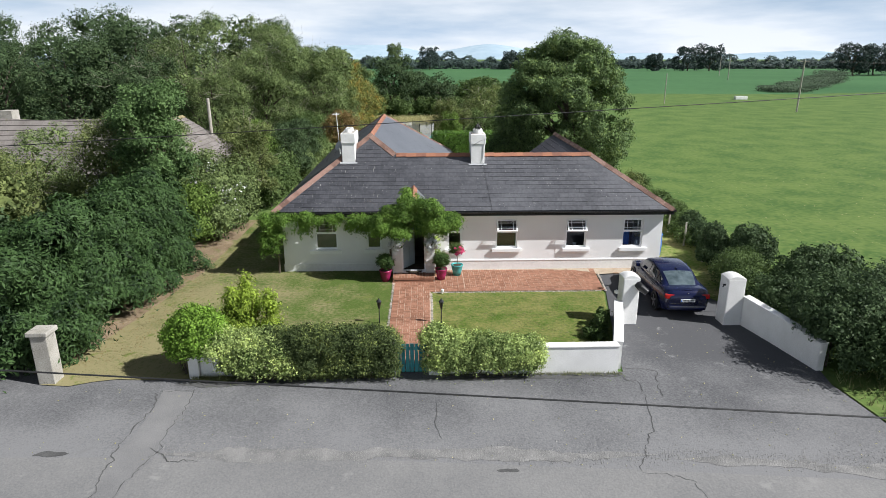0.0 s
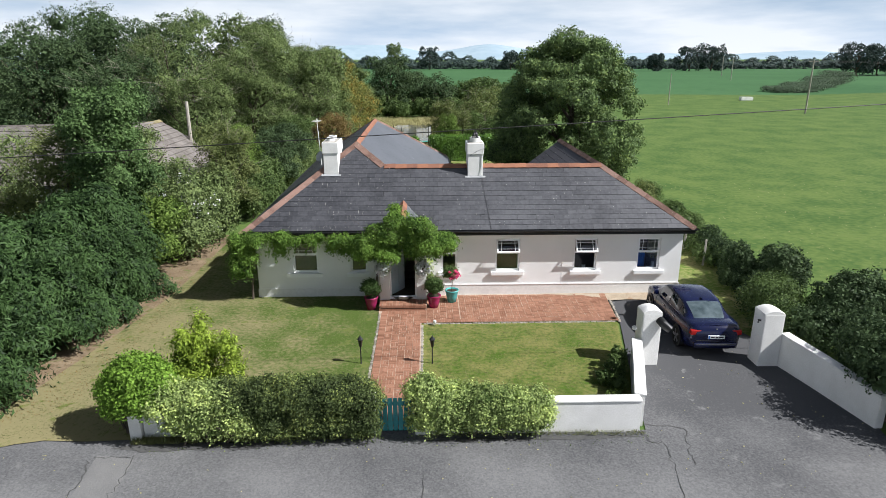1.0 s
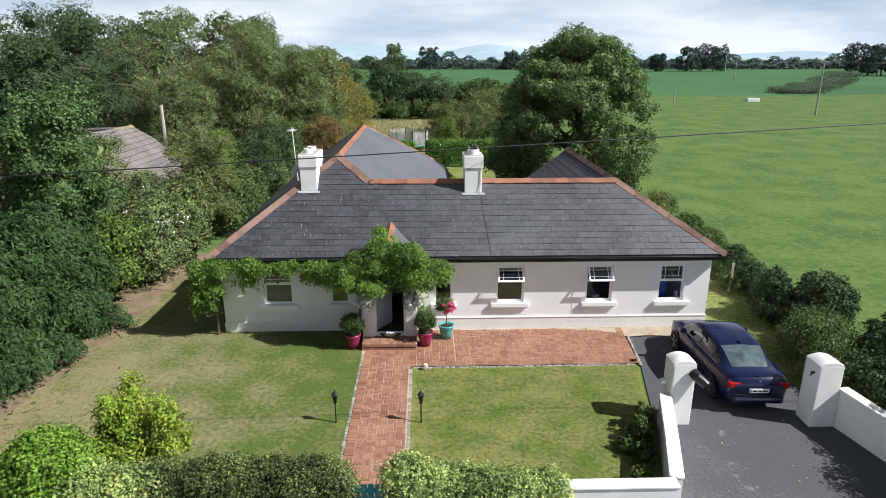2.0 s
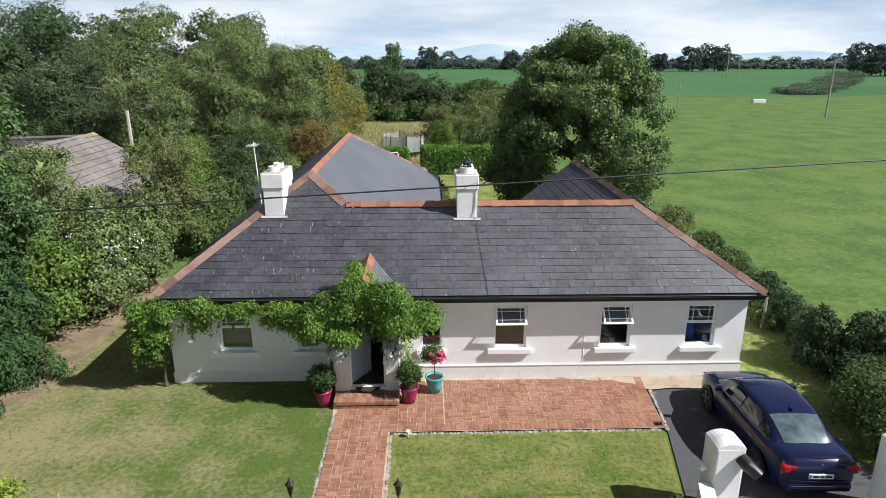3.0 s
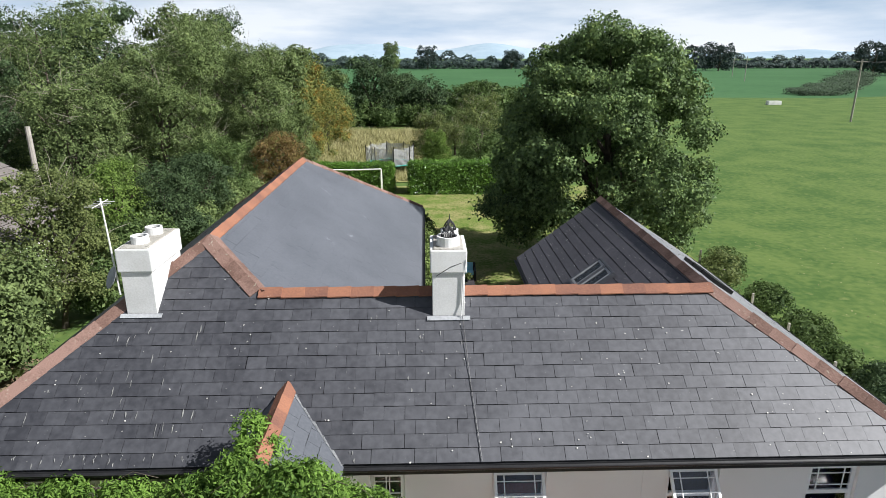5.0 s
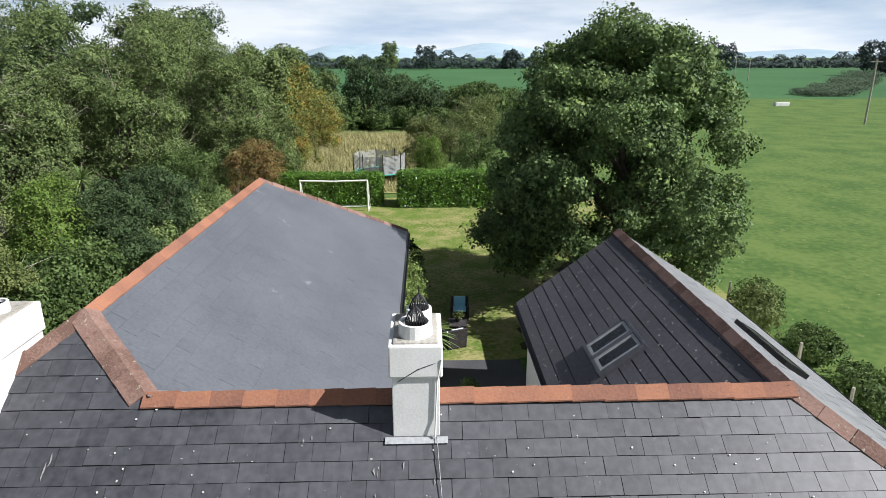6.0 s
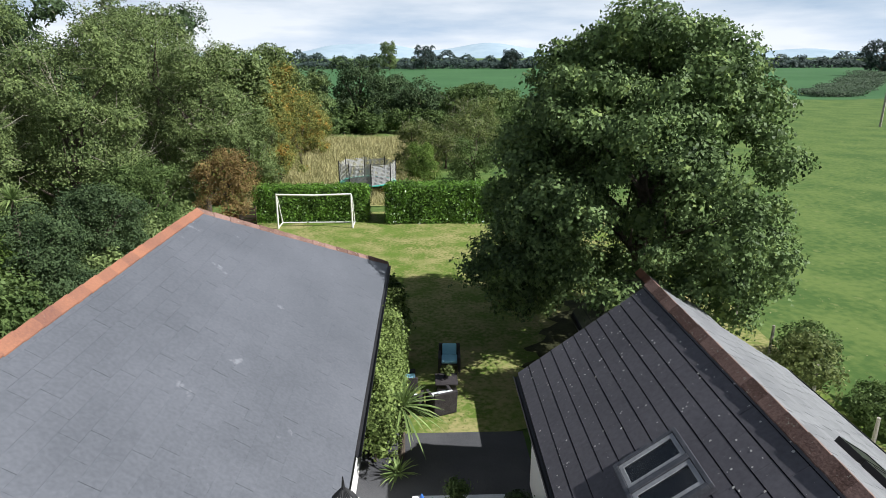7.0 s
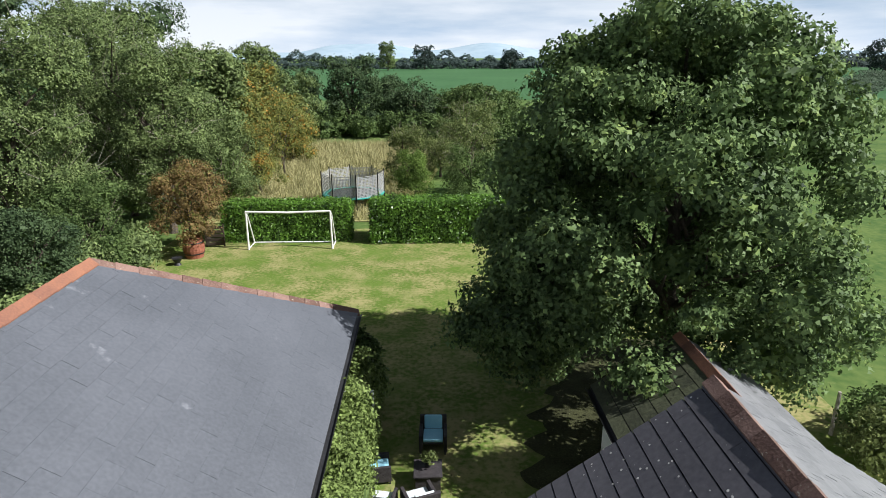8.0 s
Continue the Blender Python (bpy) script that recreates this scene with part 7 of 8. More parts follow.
def clipped_hedge(name, x0, x1, y0, y1, h, n, seed, label):
    """Box-shaped hedge with a leafy skin."""
    r = np.random.default_rng(seed)
    at, out = [], []
    faces_ = [((x0, y0, 0), (x1 - x0, 0, 0), (0, 0, h), (0, -1, 0), (x1 - x0) * h), ((x0, y1, 0), (x1 - x0, 0, 0), (0, 0, h), (0, 1, 0), (x1 - x0) * h), ((x0, y0, h), (x1 - x0, 0, 0), (0, y1 - y0, 0), (0, 0, 1), (x1 - x0) * (y1 - y0) * 1.4), ((x0, y0, 0), (0, y1 - y0, 0), (0, 0, h), (-1, 0, 0), (y1 - y0) * h), ((x1, y0, 0), (0, y1 - y0, 0), (0, 0, h), (1, 0, 0), (y1 - y0) * h)]
    total = sum(f[4] for f in faces_)
    for o_, a_, b_, n_, s_ in faces_:
        k = int(n * s_ / total)
        s1, s2 = r.uniform(0, 1, (k, 1)), r.uniform(0, 1, (k, 1))
        wob = 0.03 * np.sin(3.1 * s1 * np.linalg.norm(a_) + 5 * s2) + r.normal(0, 0.07, (k, 1))
        at.append(np.array(o_) + s1 * np.array(a_) + s2 * np.array(b_) + wob * np.array(n_))
        out.append(np.tile(np.array(n_, float) + np.array([0, 0, 0.1]), (k, 1)))
    at, out = np.concatenate(at), np.concatenate(out)
    ob = thing(name, ((x0 + x1) / 2, (y0 + y1) / 2, 0), label, "hedge", "clipped hedges of the back garden")
    link("foliage", quads_mesh("foliage", leaf_quads(r, at, out, 0.13, 0.5, 0.38), L_LAUREL), ob)
    # solid dark box stands for the shade between the leaves
    part("core", boxes((x0 + 0.15, x1 - 0.15, y0 + 0.15, y1 - 0.15, 0, h - 0.15)), L_BOX, ob, "dark filler for the shaded inside")
    return ob


clipped_hedge("laurel_hedge", -6.4, -0.25, 56.2, 57.5, 1.85, 17000, 400, "clipped glossy laurel hedge behind the goal")
clipped_hedge("laurel_hedge", 0.8, 7.5, 55.7, 57.3, 2.0, 19000, 401, "clipped glossy laurel hedge beside the gap")
bush("wing_hedge", [(1.85, 33.2 + 0.42 * i, 1.0 + 0.25 * math.sin(i * 1.7), 0.42, 0.42, 1.0) for i in range(4, 19)], 24000, 0.085, L_WALLHEDGE, "bright green climbing hedge against the wing wall", 402, "hedge", 0.2)
bush("wing_shrub", [(1.95, 41.2, 0.9, 0.34, 0.4, 0.9), (1.85, 40.7, 1.8, 0.28, 0.3, 0.5)], 3200, 0.13, L_SHRUB, "dark shrub at the corner of the wing", 403, clump=0.2)

# ---- neighbour's bungalow ----
nb = thing("neighbour_bungalow", (-18, 37, 0), "neighbouring bungalow with a mossy brown tiled roof behind the trees", "house")
part("wall", boxes((-30, -13.2, 34.0, 42.0, -0.1, 2.5)), WHITEWASH, nb)
n1, n2, n3, n4 = (-12.6, 33.2, 2.5), (-12.6, 42.6, 2.5), (-15.6, 41.0, 4.9), (-15.9, 35.6, 4.85)
rf = part("roof", deck([n1, n2, n3, n4]), DECK, nb)
slates(rf, (n1, n2, n3), [uv_of((n1, n2, n3), [n1, n2, n3, n4])], TILE_BROWN, wide=0.33, rise=0.34, thick=0.03, seed=20)
m1, m2, m3, m4 = (-30.6, 33.2, 2.5), (-12.6, 33.2, 2.5), (-15.9, 35.6, 4.85), (-30.6, 37.0, 4.9)
rf2 = part("roof", deck([m1, m2, m3, m4]), DECK, nb)
slates(rf2, (m1, m2, m3), [uv_of((m1, m2, m3), [m1, m2, m3, m4])], TILE_BROWN, wide=0.33, rise=0.34, thick=0.03, seed=21)
k1, k2 = (-30.6, 42.6, 2.5), (-12.6, 42.6, 2.5)
part("roof", deck([k2, k1, m4, n3]), TILE_BROWN, nb)
ridge_tiles(rf, n4, n3, RIDGE_MOSS, width=0.2)
ridge_tiles(rf2, m4, n4, RIDGE_MOSS, width=0.2)
nw = part("window", boxes((-23.0, -21.2, 33.95, 34.0, 1.0, 2.1), bevel=0.01), UPVC, nb)
part("pane", boxes((-22.9, -21.3, 33.94, 33.949, 1.1, 2.0)), TRIM, nw)
part("chimney", boxes((-24.5, -23.8, 37.0, 37.7, 4.4, 5.6), bevel=0.02), OLD_STONE, nb)


def pole(x, y, h, label="weathered timber telegraph pole", arms=False, r0=0.11):
    ob = thing("utility_pole", (x, y, 0), label, "utility pole", "poles of the overhead lines")
    part("pole", tube(bmesh.new(), [(x, y, -0.1), (x, y, h * 0.5), (x, y, h)], [r0, r0 * 0.9, r0 * 0.75], 8), POLE, ob)
    if arms:
        part("crossarm", boxes((x - 0.8, x + 0.8, y - 0.05, y + 0.05, h - 0.35, h - 0.24)), POLE, ob)
    return ob


pole(-14.0, 41.4, 6.0, r0=0.13)
pole(60.9, 101.3, 8.2, arms=True, r0=0.14)
pole(46.4, 121.0, 5.6, r0=0.1)
pole(118.0, 245.0, 8.5, r0=0.16)
pole(140.0, 300.0, 9.0, r0=0.18)


def wire(name, p, q, sag, radius, label):
    p, q = Vector(p), Vector(q)
    pts = [p.lerp(q, i / 40) - Vector((0, 0, sag * 4 * (i / 40) * (1 - i / 40))) for i in range(41)]
    return tagged(part(name, tube(bmesh.new(), pts, [radius] * 41, 5), CABLE), label, "cable")


for px_, py_, ph_ in ((-40, 16.8, 4.95), (60, 17.68, 10.6), (-40, 7.8, 7.3), (40, -0.4, 5.85)):
    pole(px_, py_, ph_)
wire("overhead_cable", (-40, 16.8, 4.76), (60, 17.68, 10.41), 0.15, 0.011, "black overhead cable crossing in front of the cottage")
wire("overhead_cable", (-40, 7.8, 7.1), (40, -0.4, 5.65), 0.0, 0.0065, "black overhead cable above the road")
wire("overhead_cable", (60.1, 101.3, 8.0), (117.2, 245.0, 8.3), 0.8, 0.01, "thin power line over the pasture")
wire("overhead_cable", (61.7, 101.3, 8.0), (160.0, 95.0, 8.3), 0.8, 0.011, "thin power line over the pasture")
wire("overhead_cable", (60.1, 101.3, 7.9), (160.0, 90.0, 8.0), 0.8, 0.011, "thin power line over the pasture")

# ---- the distance ----
rng = np.random.default_rng(500)


def far_belt(name, x0, x1, y, h, n, size, label, wob=0.35, depth=6.0, material=L_FAR):
    xs = rng.uniform(x0, x1, n)
    top = h * (1 + wob * np.sin(xs * 0.07) * np.sin(xs * 0.023 + 1.3) + wob * 0.6 * np.sin(xs * 0.31))
    at = np.stack([xs, y + rng.uniform(-depth, depth, n), rng.uniform(0, 1, n) ** 0.7 * top], axis=1)
    out = np.stack([rng.normal(0, 0.3, n), np.full(n, -0.6), np.ones(n)], axis=1)
    return tagged(link(name, quads_mesh(name, leaf_quads(rng, at, out, size * 1.3, 0.8, 0.25)[:, (1, 2, 3)], material)), label, "woodland", kind="stuff")


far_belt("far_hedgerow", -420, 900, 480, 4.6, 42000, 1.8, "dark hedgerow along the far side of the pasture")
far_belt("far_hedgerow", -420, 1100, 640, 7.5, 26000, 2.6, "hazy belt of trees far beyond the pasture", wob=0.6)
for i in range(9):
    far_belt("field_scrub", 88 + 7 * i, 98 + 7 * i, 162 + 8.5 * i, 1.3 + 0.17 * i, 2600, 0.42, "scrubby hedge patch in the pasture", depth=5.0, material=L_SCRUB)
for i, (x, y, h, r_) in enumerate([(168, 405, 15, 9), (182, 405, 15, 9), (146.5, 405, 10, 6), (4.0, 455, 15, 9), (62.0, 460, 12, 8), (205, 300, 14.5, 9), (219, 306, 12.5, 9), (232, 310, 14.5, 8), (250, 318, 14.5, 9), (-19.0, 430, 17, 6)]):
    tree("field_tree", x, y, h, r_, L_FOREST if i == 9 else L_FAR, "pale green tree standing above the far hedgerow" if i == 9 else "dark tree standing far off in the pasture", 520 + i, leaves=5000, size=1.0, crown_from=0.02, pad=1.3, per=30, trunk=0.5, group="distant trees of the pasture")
trough = thing("water_trough", (66.9, 132.2, 0), "pale concrete water trough in the pasture", "trough")
part("basin", boxes((65.7, 68.2, 131.7, 132.7, -0.05, 0.65), bevel=0.05), WHITEWASH, trough)
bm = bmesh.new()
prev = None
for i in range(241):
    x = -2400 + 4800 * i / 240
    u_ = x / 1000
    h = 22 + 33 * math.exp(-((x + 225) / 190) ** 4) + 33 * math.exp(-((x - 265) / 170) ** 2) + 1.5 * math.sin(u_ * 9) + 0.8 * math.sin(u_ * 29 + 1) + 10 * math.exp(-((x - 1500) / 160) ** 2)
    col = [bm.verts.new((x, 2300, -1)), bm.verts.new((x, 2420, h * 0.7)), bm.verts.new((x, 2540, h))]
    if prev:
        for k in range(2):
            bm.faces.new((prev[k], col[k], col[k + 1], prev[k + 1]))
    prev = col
tagged(part("backdrop_hills", bm, HILL, smooth=True), "hills on the horizon, painted pale blue-green with distance haze", "hills", kind="structure")

# ---- back garden ----
goal = thing("football_goal", (-2.9, 55.3, 0), "white tubular football goal on the back lawn", "football goal")
gx0, gx1, gy, gz = -4.85, -0.95, 55.0, 1.82
part("post", tube(bmesh.new(), [(gx0, gy, 0), (gx0 + 0.02, gy, gz)], [0.05, 0.05], 8), WHITE_METAL, goal)
part("post", tube(bmesh.new(), [(gx1, gy, 0), (gx1 - 0.02, gy, gz)], [0.05, 0.05], 8), WHITE_METAL, goal)
part("crossbar", tube(bmesh.new(), [(gx0, gy, gz), (-2.9, gy, gz - 0.05), (gx1, gy, gz)], [0.05, 0.05, 0.05], 8), WHITE_METAL, goal)
for gx in (gx0, gx1):
    part("side_bar", tube(bmesh.new(), [(gx, gy, gz - 0.02), (gx, gy + 0.3, gz * 0.85), (gx, gy + 1.05, 0.05)], [0.035, 0.035, 0.035], 7), WHITE_METAL, goal)
    part("ground_bar", tube(bmesh.new(), [(gx, gy, 0.04), (gx, gy + 1.05, 0.04)], [0.035, 0.035], 7), WHITE_METAL, goal)
part("ground_bar", tube(bmesh.new(), [(gx0, gy + 1.05, 0.04), (gx1, gy + 1.05, 0.04)], [0.035, 0.035], 7), WHITE_METAL, goal)

TX, TY, TR = -0.85, 63.6, 1.85
tr = thing("trampoline", (TX, TY, 0), "round trampoline with a green pad and a sagging grey safety net", "trampoline")
part("mat", lathe([(0.0001, 0.0), (TR - 0.3, 0.0), (TR - 0.3, 0.012), (0.0001, 0.012)], 32, (TX, TY, 0.8)), TRIM, tr)
part("pad", lathe([(TR - 0.3, 0.0), (TR, 0.0), (TR, 0.05), (TR - 0.3, 0.05)], 32, (TX, TY, 0.8), closed=False), GREEN_PAD, tr, "green edge pad")
for i in range(8):
    a = 2 * math.pi * i / 8 + 0.2
    cx, cy = TX + TR * math.cos(a), TY + TR * math.sin(a)
    p = part("pole", tube(bmesh.new(), [(cx, cy, 0.0), (cx, cy, 2.25)], [0.035, 0.03], 7), TRIM, tr, "black padded pole")
    if i % 2 == 0:
        part("leg", tube(bmesh.new(), [(cx, cy, 0.8), (cx * 0.94 + TX * 0.06, cy * 0.94 + TY * 0.06, 0.02), (cx + 0.25, cy, 0.02)], [0.025] * 3, 6), WHITE_METAL, tr)
    # open mesh between two poles
    a2 = a + 2 * math.pi / 8
    dx, dy = TX + TR * math.cos(a2), TY + TR * math.sin(a2)
    bm = bmesh.new()
    n_, h_ = 16, 14
    for k in range(n_ + 1):
        t_ = k / n_
        x_, y_ = cx + (dx - cx) * t_, cy + (dy - cy) * t_
        top_ = 2.18 - 0.22 * math.sin(math.pi * t_)
        s_ = Vector((dx - cx, dy - cy, 0)).normalized() * 0.017
        f = [bm.verts.new((x_ - s_.x, y_ - s_.y, 0.85)), bm.verts.new((x_ + s_.x, y_ + s_.y, 0.85)), bm.verts.new((x_ + s_.x, y_ + s_.y, top_)), bm.verts.new((x_ - s_.x, y_ - s_.y, top_))]
        bm.faces.new(f)
    for k in range(h_ + 1):
        zz = 0.85 + 1.2 * k / h_
        bm.faces.new([bm.verts.new(c) for c in ((cx, cy, zz), (dx, dy, zz), (dx, dy, zz + 0.03), (cx, cy, zz + 0.03))])
    part("net_panel", bm, NET, tr, "loose grey netting")

tub = thing("barrel", (-7.3, 53.9, 0), "rusty red barrel by the boundary", "barrel")
part("drum", lathe([(0.38, 0), (0.46, 0.35), (0.47, 0.6), (0.4, 0.95), (0.36, 0.95), (0.4, 0.6)], 20, (-7.0, 54.0, 0)), TUB, tub)
for zz in (0.2, 0.7):
    part("hoop", lathe([(0.45 if zz < 0.5 else 0.465, 0), (0.455 if zz < 0.5 else 0.45, 0.05)], 20, (-7.0, 54.0, zz), closed=False), IRON, tub)
urn = thing("planter", (-7.35, 52.9, 0), "dark iron planter at the lawn edge", "planter")
part("bowl", lathe([(0.16, 0), (0.1, 0.1), (0.22, 0.3), (0.25, 0.32), (0.2, 0.3)], 14, (-7.35, 52.9, 0)), IRON, urn)
crate = thing("compost_crate", (-6.55, 55.9, 0), "dark slatted timber crate beside the hedge", "crate")
for i in range(5):
    part("slat", boxes((-7.0, -6.1, 55.5, 55.53, 0.08 + 0.2 * i, 0.22 + 0.2 * i)), CRATE_WOOD, crate)
    part("slat", boxes((-7.0, -6.97, 55.53, 56.15, 0.08 + 0.2 * i, 0.22 + 0.2 * i)), CRATE_WOOD, crate)
for cx in (-6.97, -6.13):
    part("corner_post", boxes((cx - 0.03, cx + 0.03, 55.53, 55.58, 0, 1.1)), CRATE_WOOD, crate)


def garden_chair(label):
    """Low rattan armchair built at the origin, facing +y."""
    ob = thing("garden_armchair", (0, 0, 0), label, "armchair", "rattan seats on the patio")
    part("seat", boxes((-0.27, 0.27, -0.25, 0.28, 0.3, 0.36), bevel=0.015), WICKER, ob)
    part("backrest", boxes((-0.36, 0.36, -0.36, -0.27, 0.06, 0.82), m=pose(0, 0, 0, 6), bevel=0.02), WICKER, ob)
    for sx in (-1, 1):
        part("arm", boxes((min(sx * 0.28, sx * 0.37), max(sx * 0.28, sx * 0.37), -0.28, 0.32, 0.08, 0.58), bevel=0.02), WICKER, ob)
        for yy in (-0.3, 0.28):
            part("leg", boxes((sx * 0.325 - 0.025, sx * 0.325 + 0.025, yy - 0.02, yy + 0.02, 0.0, 0.09)), WICKER, ob)
    part("seat_cushion", boxes((-0.26, 0.26, -0.24, 0.28, 0.362, 0.45), bevel=0.03), CUSHION, ob, "turquoise seat cushion")
    part("back_cushion", boxes((-0.24, 0.24, -0.25, -0.15, 0.46, 0.84), m=pose(0, -0.02, 0.0, 10), bevel=0.04), CUSHION, ob, "turquoise back cushion")
    return ob


seat = garden_chair("dark rattan armchair with turquoise cushions, on the shaded lawn")
SMALL = Matrix.Scale(0.86, 4)
seat.matrix_basis = pose(3.55, 39.4, 0, 0, 0, 178) @ SMALL
copy_thing(seat, pose(2.38, 38.4, 0, 0, 0, -82) @ SMALL)
pale = garden_chair("dark rattan armchair with a pale cushion, its back to the house")
for o_ in pale.children:
    if "cushion" in o_.name:
        o_.data.materials[0] = PALE_CUSHION
        o_["label"] = "pale cushion"
pale.matrix_basis = pose(3.25, 37.3, 0, 0, 0, 20) @ SMALL
copy_thing(pale, pose(2.5, 37.35, 0, 0, 0, -12) @ SMALL)
ct = thing("coffee_table", (3.42, 38.15, 0), "low dark rattan coffee table with a small plant", "coffee table")
part("tabletop", boxes((3.12, 3.72, 37.85, 38.45, 0.36, 0.4), bevel=0.01), WICKER, ct)
part("base", boxes((3.16, 3.68, 37.89, 38.41, 0.0, 0.36)), WICKER, ct)
pl_ = thing("table_plant", (3.42, 38.2, 0.4), "small leafy plant in a dark pot on the coffee table", "potted plant")
part("pot", lathe([(0.06, 0), (0.08, 0.12)], 12, (3.42, 38.2, 0.4)), IRON, pl_)
link("foliage", quads_mesh("foliage", crown_quads(np.random.default_rng(9), [(3.42, 38.2, 0.62, 0.13, 0.13, 0.12)], 300, 0.07, 0.08), L_WILLOW), pl_)

bench = thing("slatted_table", (3.48, 32.90, 0), "long white slatted garden table with toys and a plant on it", "garden table")
for i in range(5):
    part("slat", boxes((2.6, 4.36, 32.63 + 0.112 * i, 32.73 + 0.112 * i, 0.68, 0.705), bevel=0.004), WHITE_WOOD, bench)
for lx in (2.7, 4.24):
    for ly in (32.68, 33.11):
        part("leg", boxes((lx - 0.03, lx + 0.03, ly - 0.03, ly + 0.03, 0.0, 0.68)), WHITE_WOOD, bench)
    part("crosspiece", boxes((lx - 0.025, lx + 0.025, 32.65, 33.15, 0.62, 0.679)), WHITE_WOOD, bench)
for tx, ty, th, tm, nm in ((2.76, 32.80, 0.14, ORANGE, "orange"), (2.86, 32.75, 0.12, RED_TOY, "red"), (2.93, 32.85, 0.1, BLUE_PLASTIC, "blue"), (2.98, 32.97, 0.12, GREEN_TOY, "green"), (2.78, 33.01, 0.18, BLUE_PLASTIC, "blue")):
    t_ = thing("toy", (tx, ty, 0.705), nm + " plastic toy on the white table", "toy", "toys on the table")
    part("toy_body", lathe([(0.035, 0), (0.05, th * 0.4), (0.03, th * 0.8), (0.01, th)], 10, (tx, ty, 0.705)), tm, t_)
pp = thing("table_plant", (3.45, 32.87, 0.705), "leafy plant in a dark pot on the white table", "potted plant")
part("pot", lathe([(0.08, 0), (0.11, 0.17), (0.115, 0.18)], 14, (3.45, 32.87, 0.705)), IRON, pp)
link("foliage", quads_mesh("foliage", crown_quads(np.random.default_rng(10), [(3.45, 32.87, 1.08, 0.17, 0.17, 0.2)], 900, 0.06, 0.1), L_SHRUB), pp)
pb = thing("planter_box", (4.62, 32.95, 0), "dark planter box beside the table", "planter")
part("planter_body", boxes((4.44, 4.82, 32.75, 33.15, 0, 0.55), bevel=0.02), CRATE_WOOD, pb)
link("foliage", quads_mesh("foliage", crown_quads(np.random.default_rng(12), [(4.63, 32.95, 0.66, 0.22, 0.22, 0.16)], 700, 0.06, 0.1), L_FOREST_DARK), pb)

# cabbage palm beside the wing
yu = thing("cabbage_palm", (2.35, 35.3, 0), "spiky cabbage palm with long arching sword leaves", "palm")
part("trunk", tube(bmesh.new(), [(2.3, 35.3, -0.05), (2.33, 35.3, 0.6), (2.35, 35.28, 1.3)], [0.09, 0.07, 0.08], 8), BARK, yu)
rng = np.random.default_rng(70)
verts, faces = [], []
for i in range(110):
    a, el = rng.uniform(0, 2 * math.pi), rng.uniform(-0.35, 1.35)
    ln = rng.uniform(0.75, 1.15)
    d = Vector((math.cos(a) * math.cos(el), math.sin(a) * math.cos(el), math.sin(el)))
    side_ = d.cross(Vector((0, 0, 1))).normalized() * 0.024
    c = Vector((2.35, 35.28, 1.35))
    k = len(verts)
    for t_, wd in ((0.05, 0.7), (0.35, 1.0), (0.7, 0.8), (1.0, 0.05)):
        q = c + d * ln * t_ - Vector((0, 0, 0.32 * ln * t_ * t_))
        verts += [q - side_ * wd, q + side_ * wd]
    faces += [(k + 2 * j, k + 2 * j + 1, k + 2 * j + 3, k + 2 * j + 2) for j in range(3)]
link("leaf_crown", mesh_from("leaf_crown", verts, faces, L_YUCCA), yu)
palm_far = thing("cabbage_palm", (-12.0, 45.6, 0), "tall cabbage palm rising from the boundary shrubs", "palm")
part("trunk", tube(bmesh.new(), [(-12.0, 45.6, -0.05), (-12.05, 45.6, 2.0), (-12.0, 45.6, 3.7)], [0.12, 0.1, 0.1], 8), BARK, palm_far)
verts, faces = [], []
for i in range(120):
    a, el = rng.uniform(0, 2 * math.pi), rng.uniform(-0.5, 1.4)
    ln = rng.uniform(0.7, 1.05)
    d = Vector((math.cos(a) * math.cos(el), math.sin(a) * math.cos(el), math.sin(el)))
    side_ = d.cross(Vector((0, 0, 1))).normalized() * 0.028
    c = Vector((-12.0, 45.6, 3.75))
    k = len(verts)
    for t_, wd in ((0.05, 0.7), (0.4, 1.0), (0.75, 0.8), (1.0, 0.05)):
        q = c + d * ln * t_ - Vector((0, 0, 0.3 * ln * t_ * t_))
        verts += [q - side_ * wd, q + side_ * wd]
    faces += [(k + 2 * j, k + 2 * j + 1, k + 2 * j + 3, k + 2 * j + 2) for j in range(3)]
link("leaf_crown", mesh_from("leaf_crown", verts, faces, L_YUCCA), palm_far)
verts, faces = [], []
for i in range(60):
    a, el = rng.uniform(0, 2 * math.pi), rng.uniform(0.2, 1.3)
    ln = rng.uniform(0.35, 0.6)
    d = Vector((math.cos(a) * math.cos(el), math.sin(a) * math.cos(el), math.sin(el)))
    side_ = d.cross(Vector((0, 0, 1))).normalized() * 0.02
    c = Vector((2.25, 34.7, 0.05))
    k = len(verts)
    for t_, wd in ((0.05, 0.7), (0.35, 1.0), (0.7, 0.8), (1.0, 0.05)):
        q = c + d * ln * t_ - Vector((0, 0, 0.3 * ln * t_ * t_))
        verts += [q - side_ * wd, q + side_ * wd]
    faces += [(k + 2 * j, k + 2 * j + 1, k + 2 * j + 3, k + 2 * j + 2) for j in range(3)]
fl = thing("flax", (2.25, 34.7, 0), "low tuft of yellowish flax leaves on the patio edge", "plant")
link("leaf_tuft", mesh_from("leaf_tuft", verts, faces, L_YUCCA), fl)
ow = thing("side_window", (2.2, 38.6, 0), "white window leaf standing open from the wing wall", "window")
part("frame", boxes((1.4, 2.28, 38.9, 38.95, 1.75, 1.8), (1.4, 2.28, 38.9, 38.95, 0.9, 0.95), (2.23, 2.28, 38.9, 38.95, 0.95, 1.75), (1.4, 1.45, 38.9, 38.95, 0.95, 1.75)), UPVC, ow)
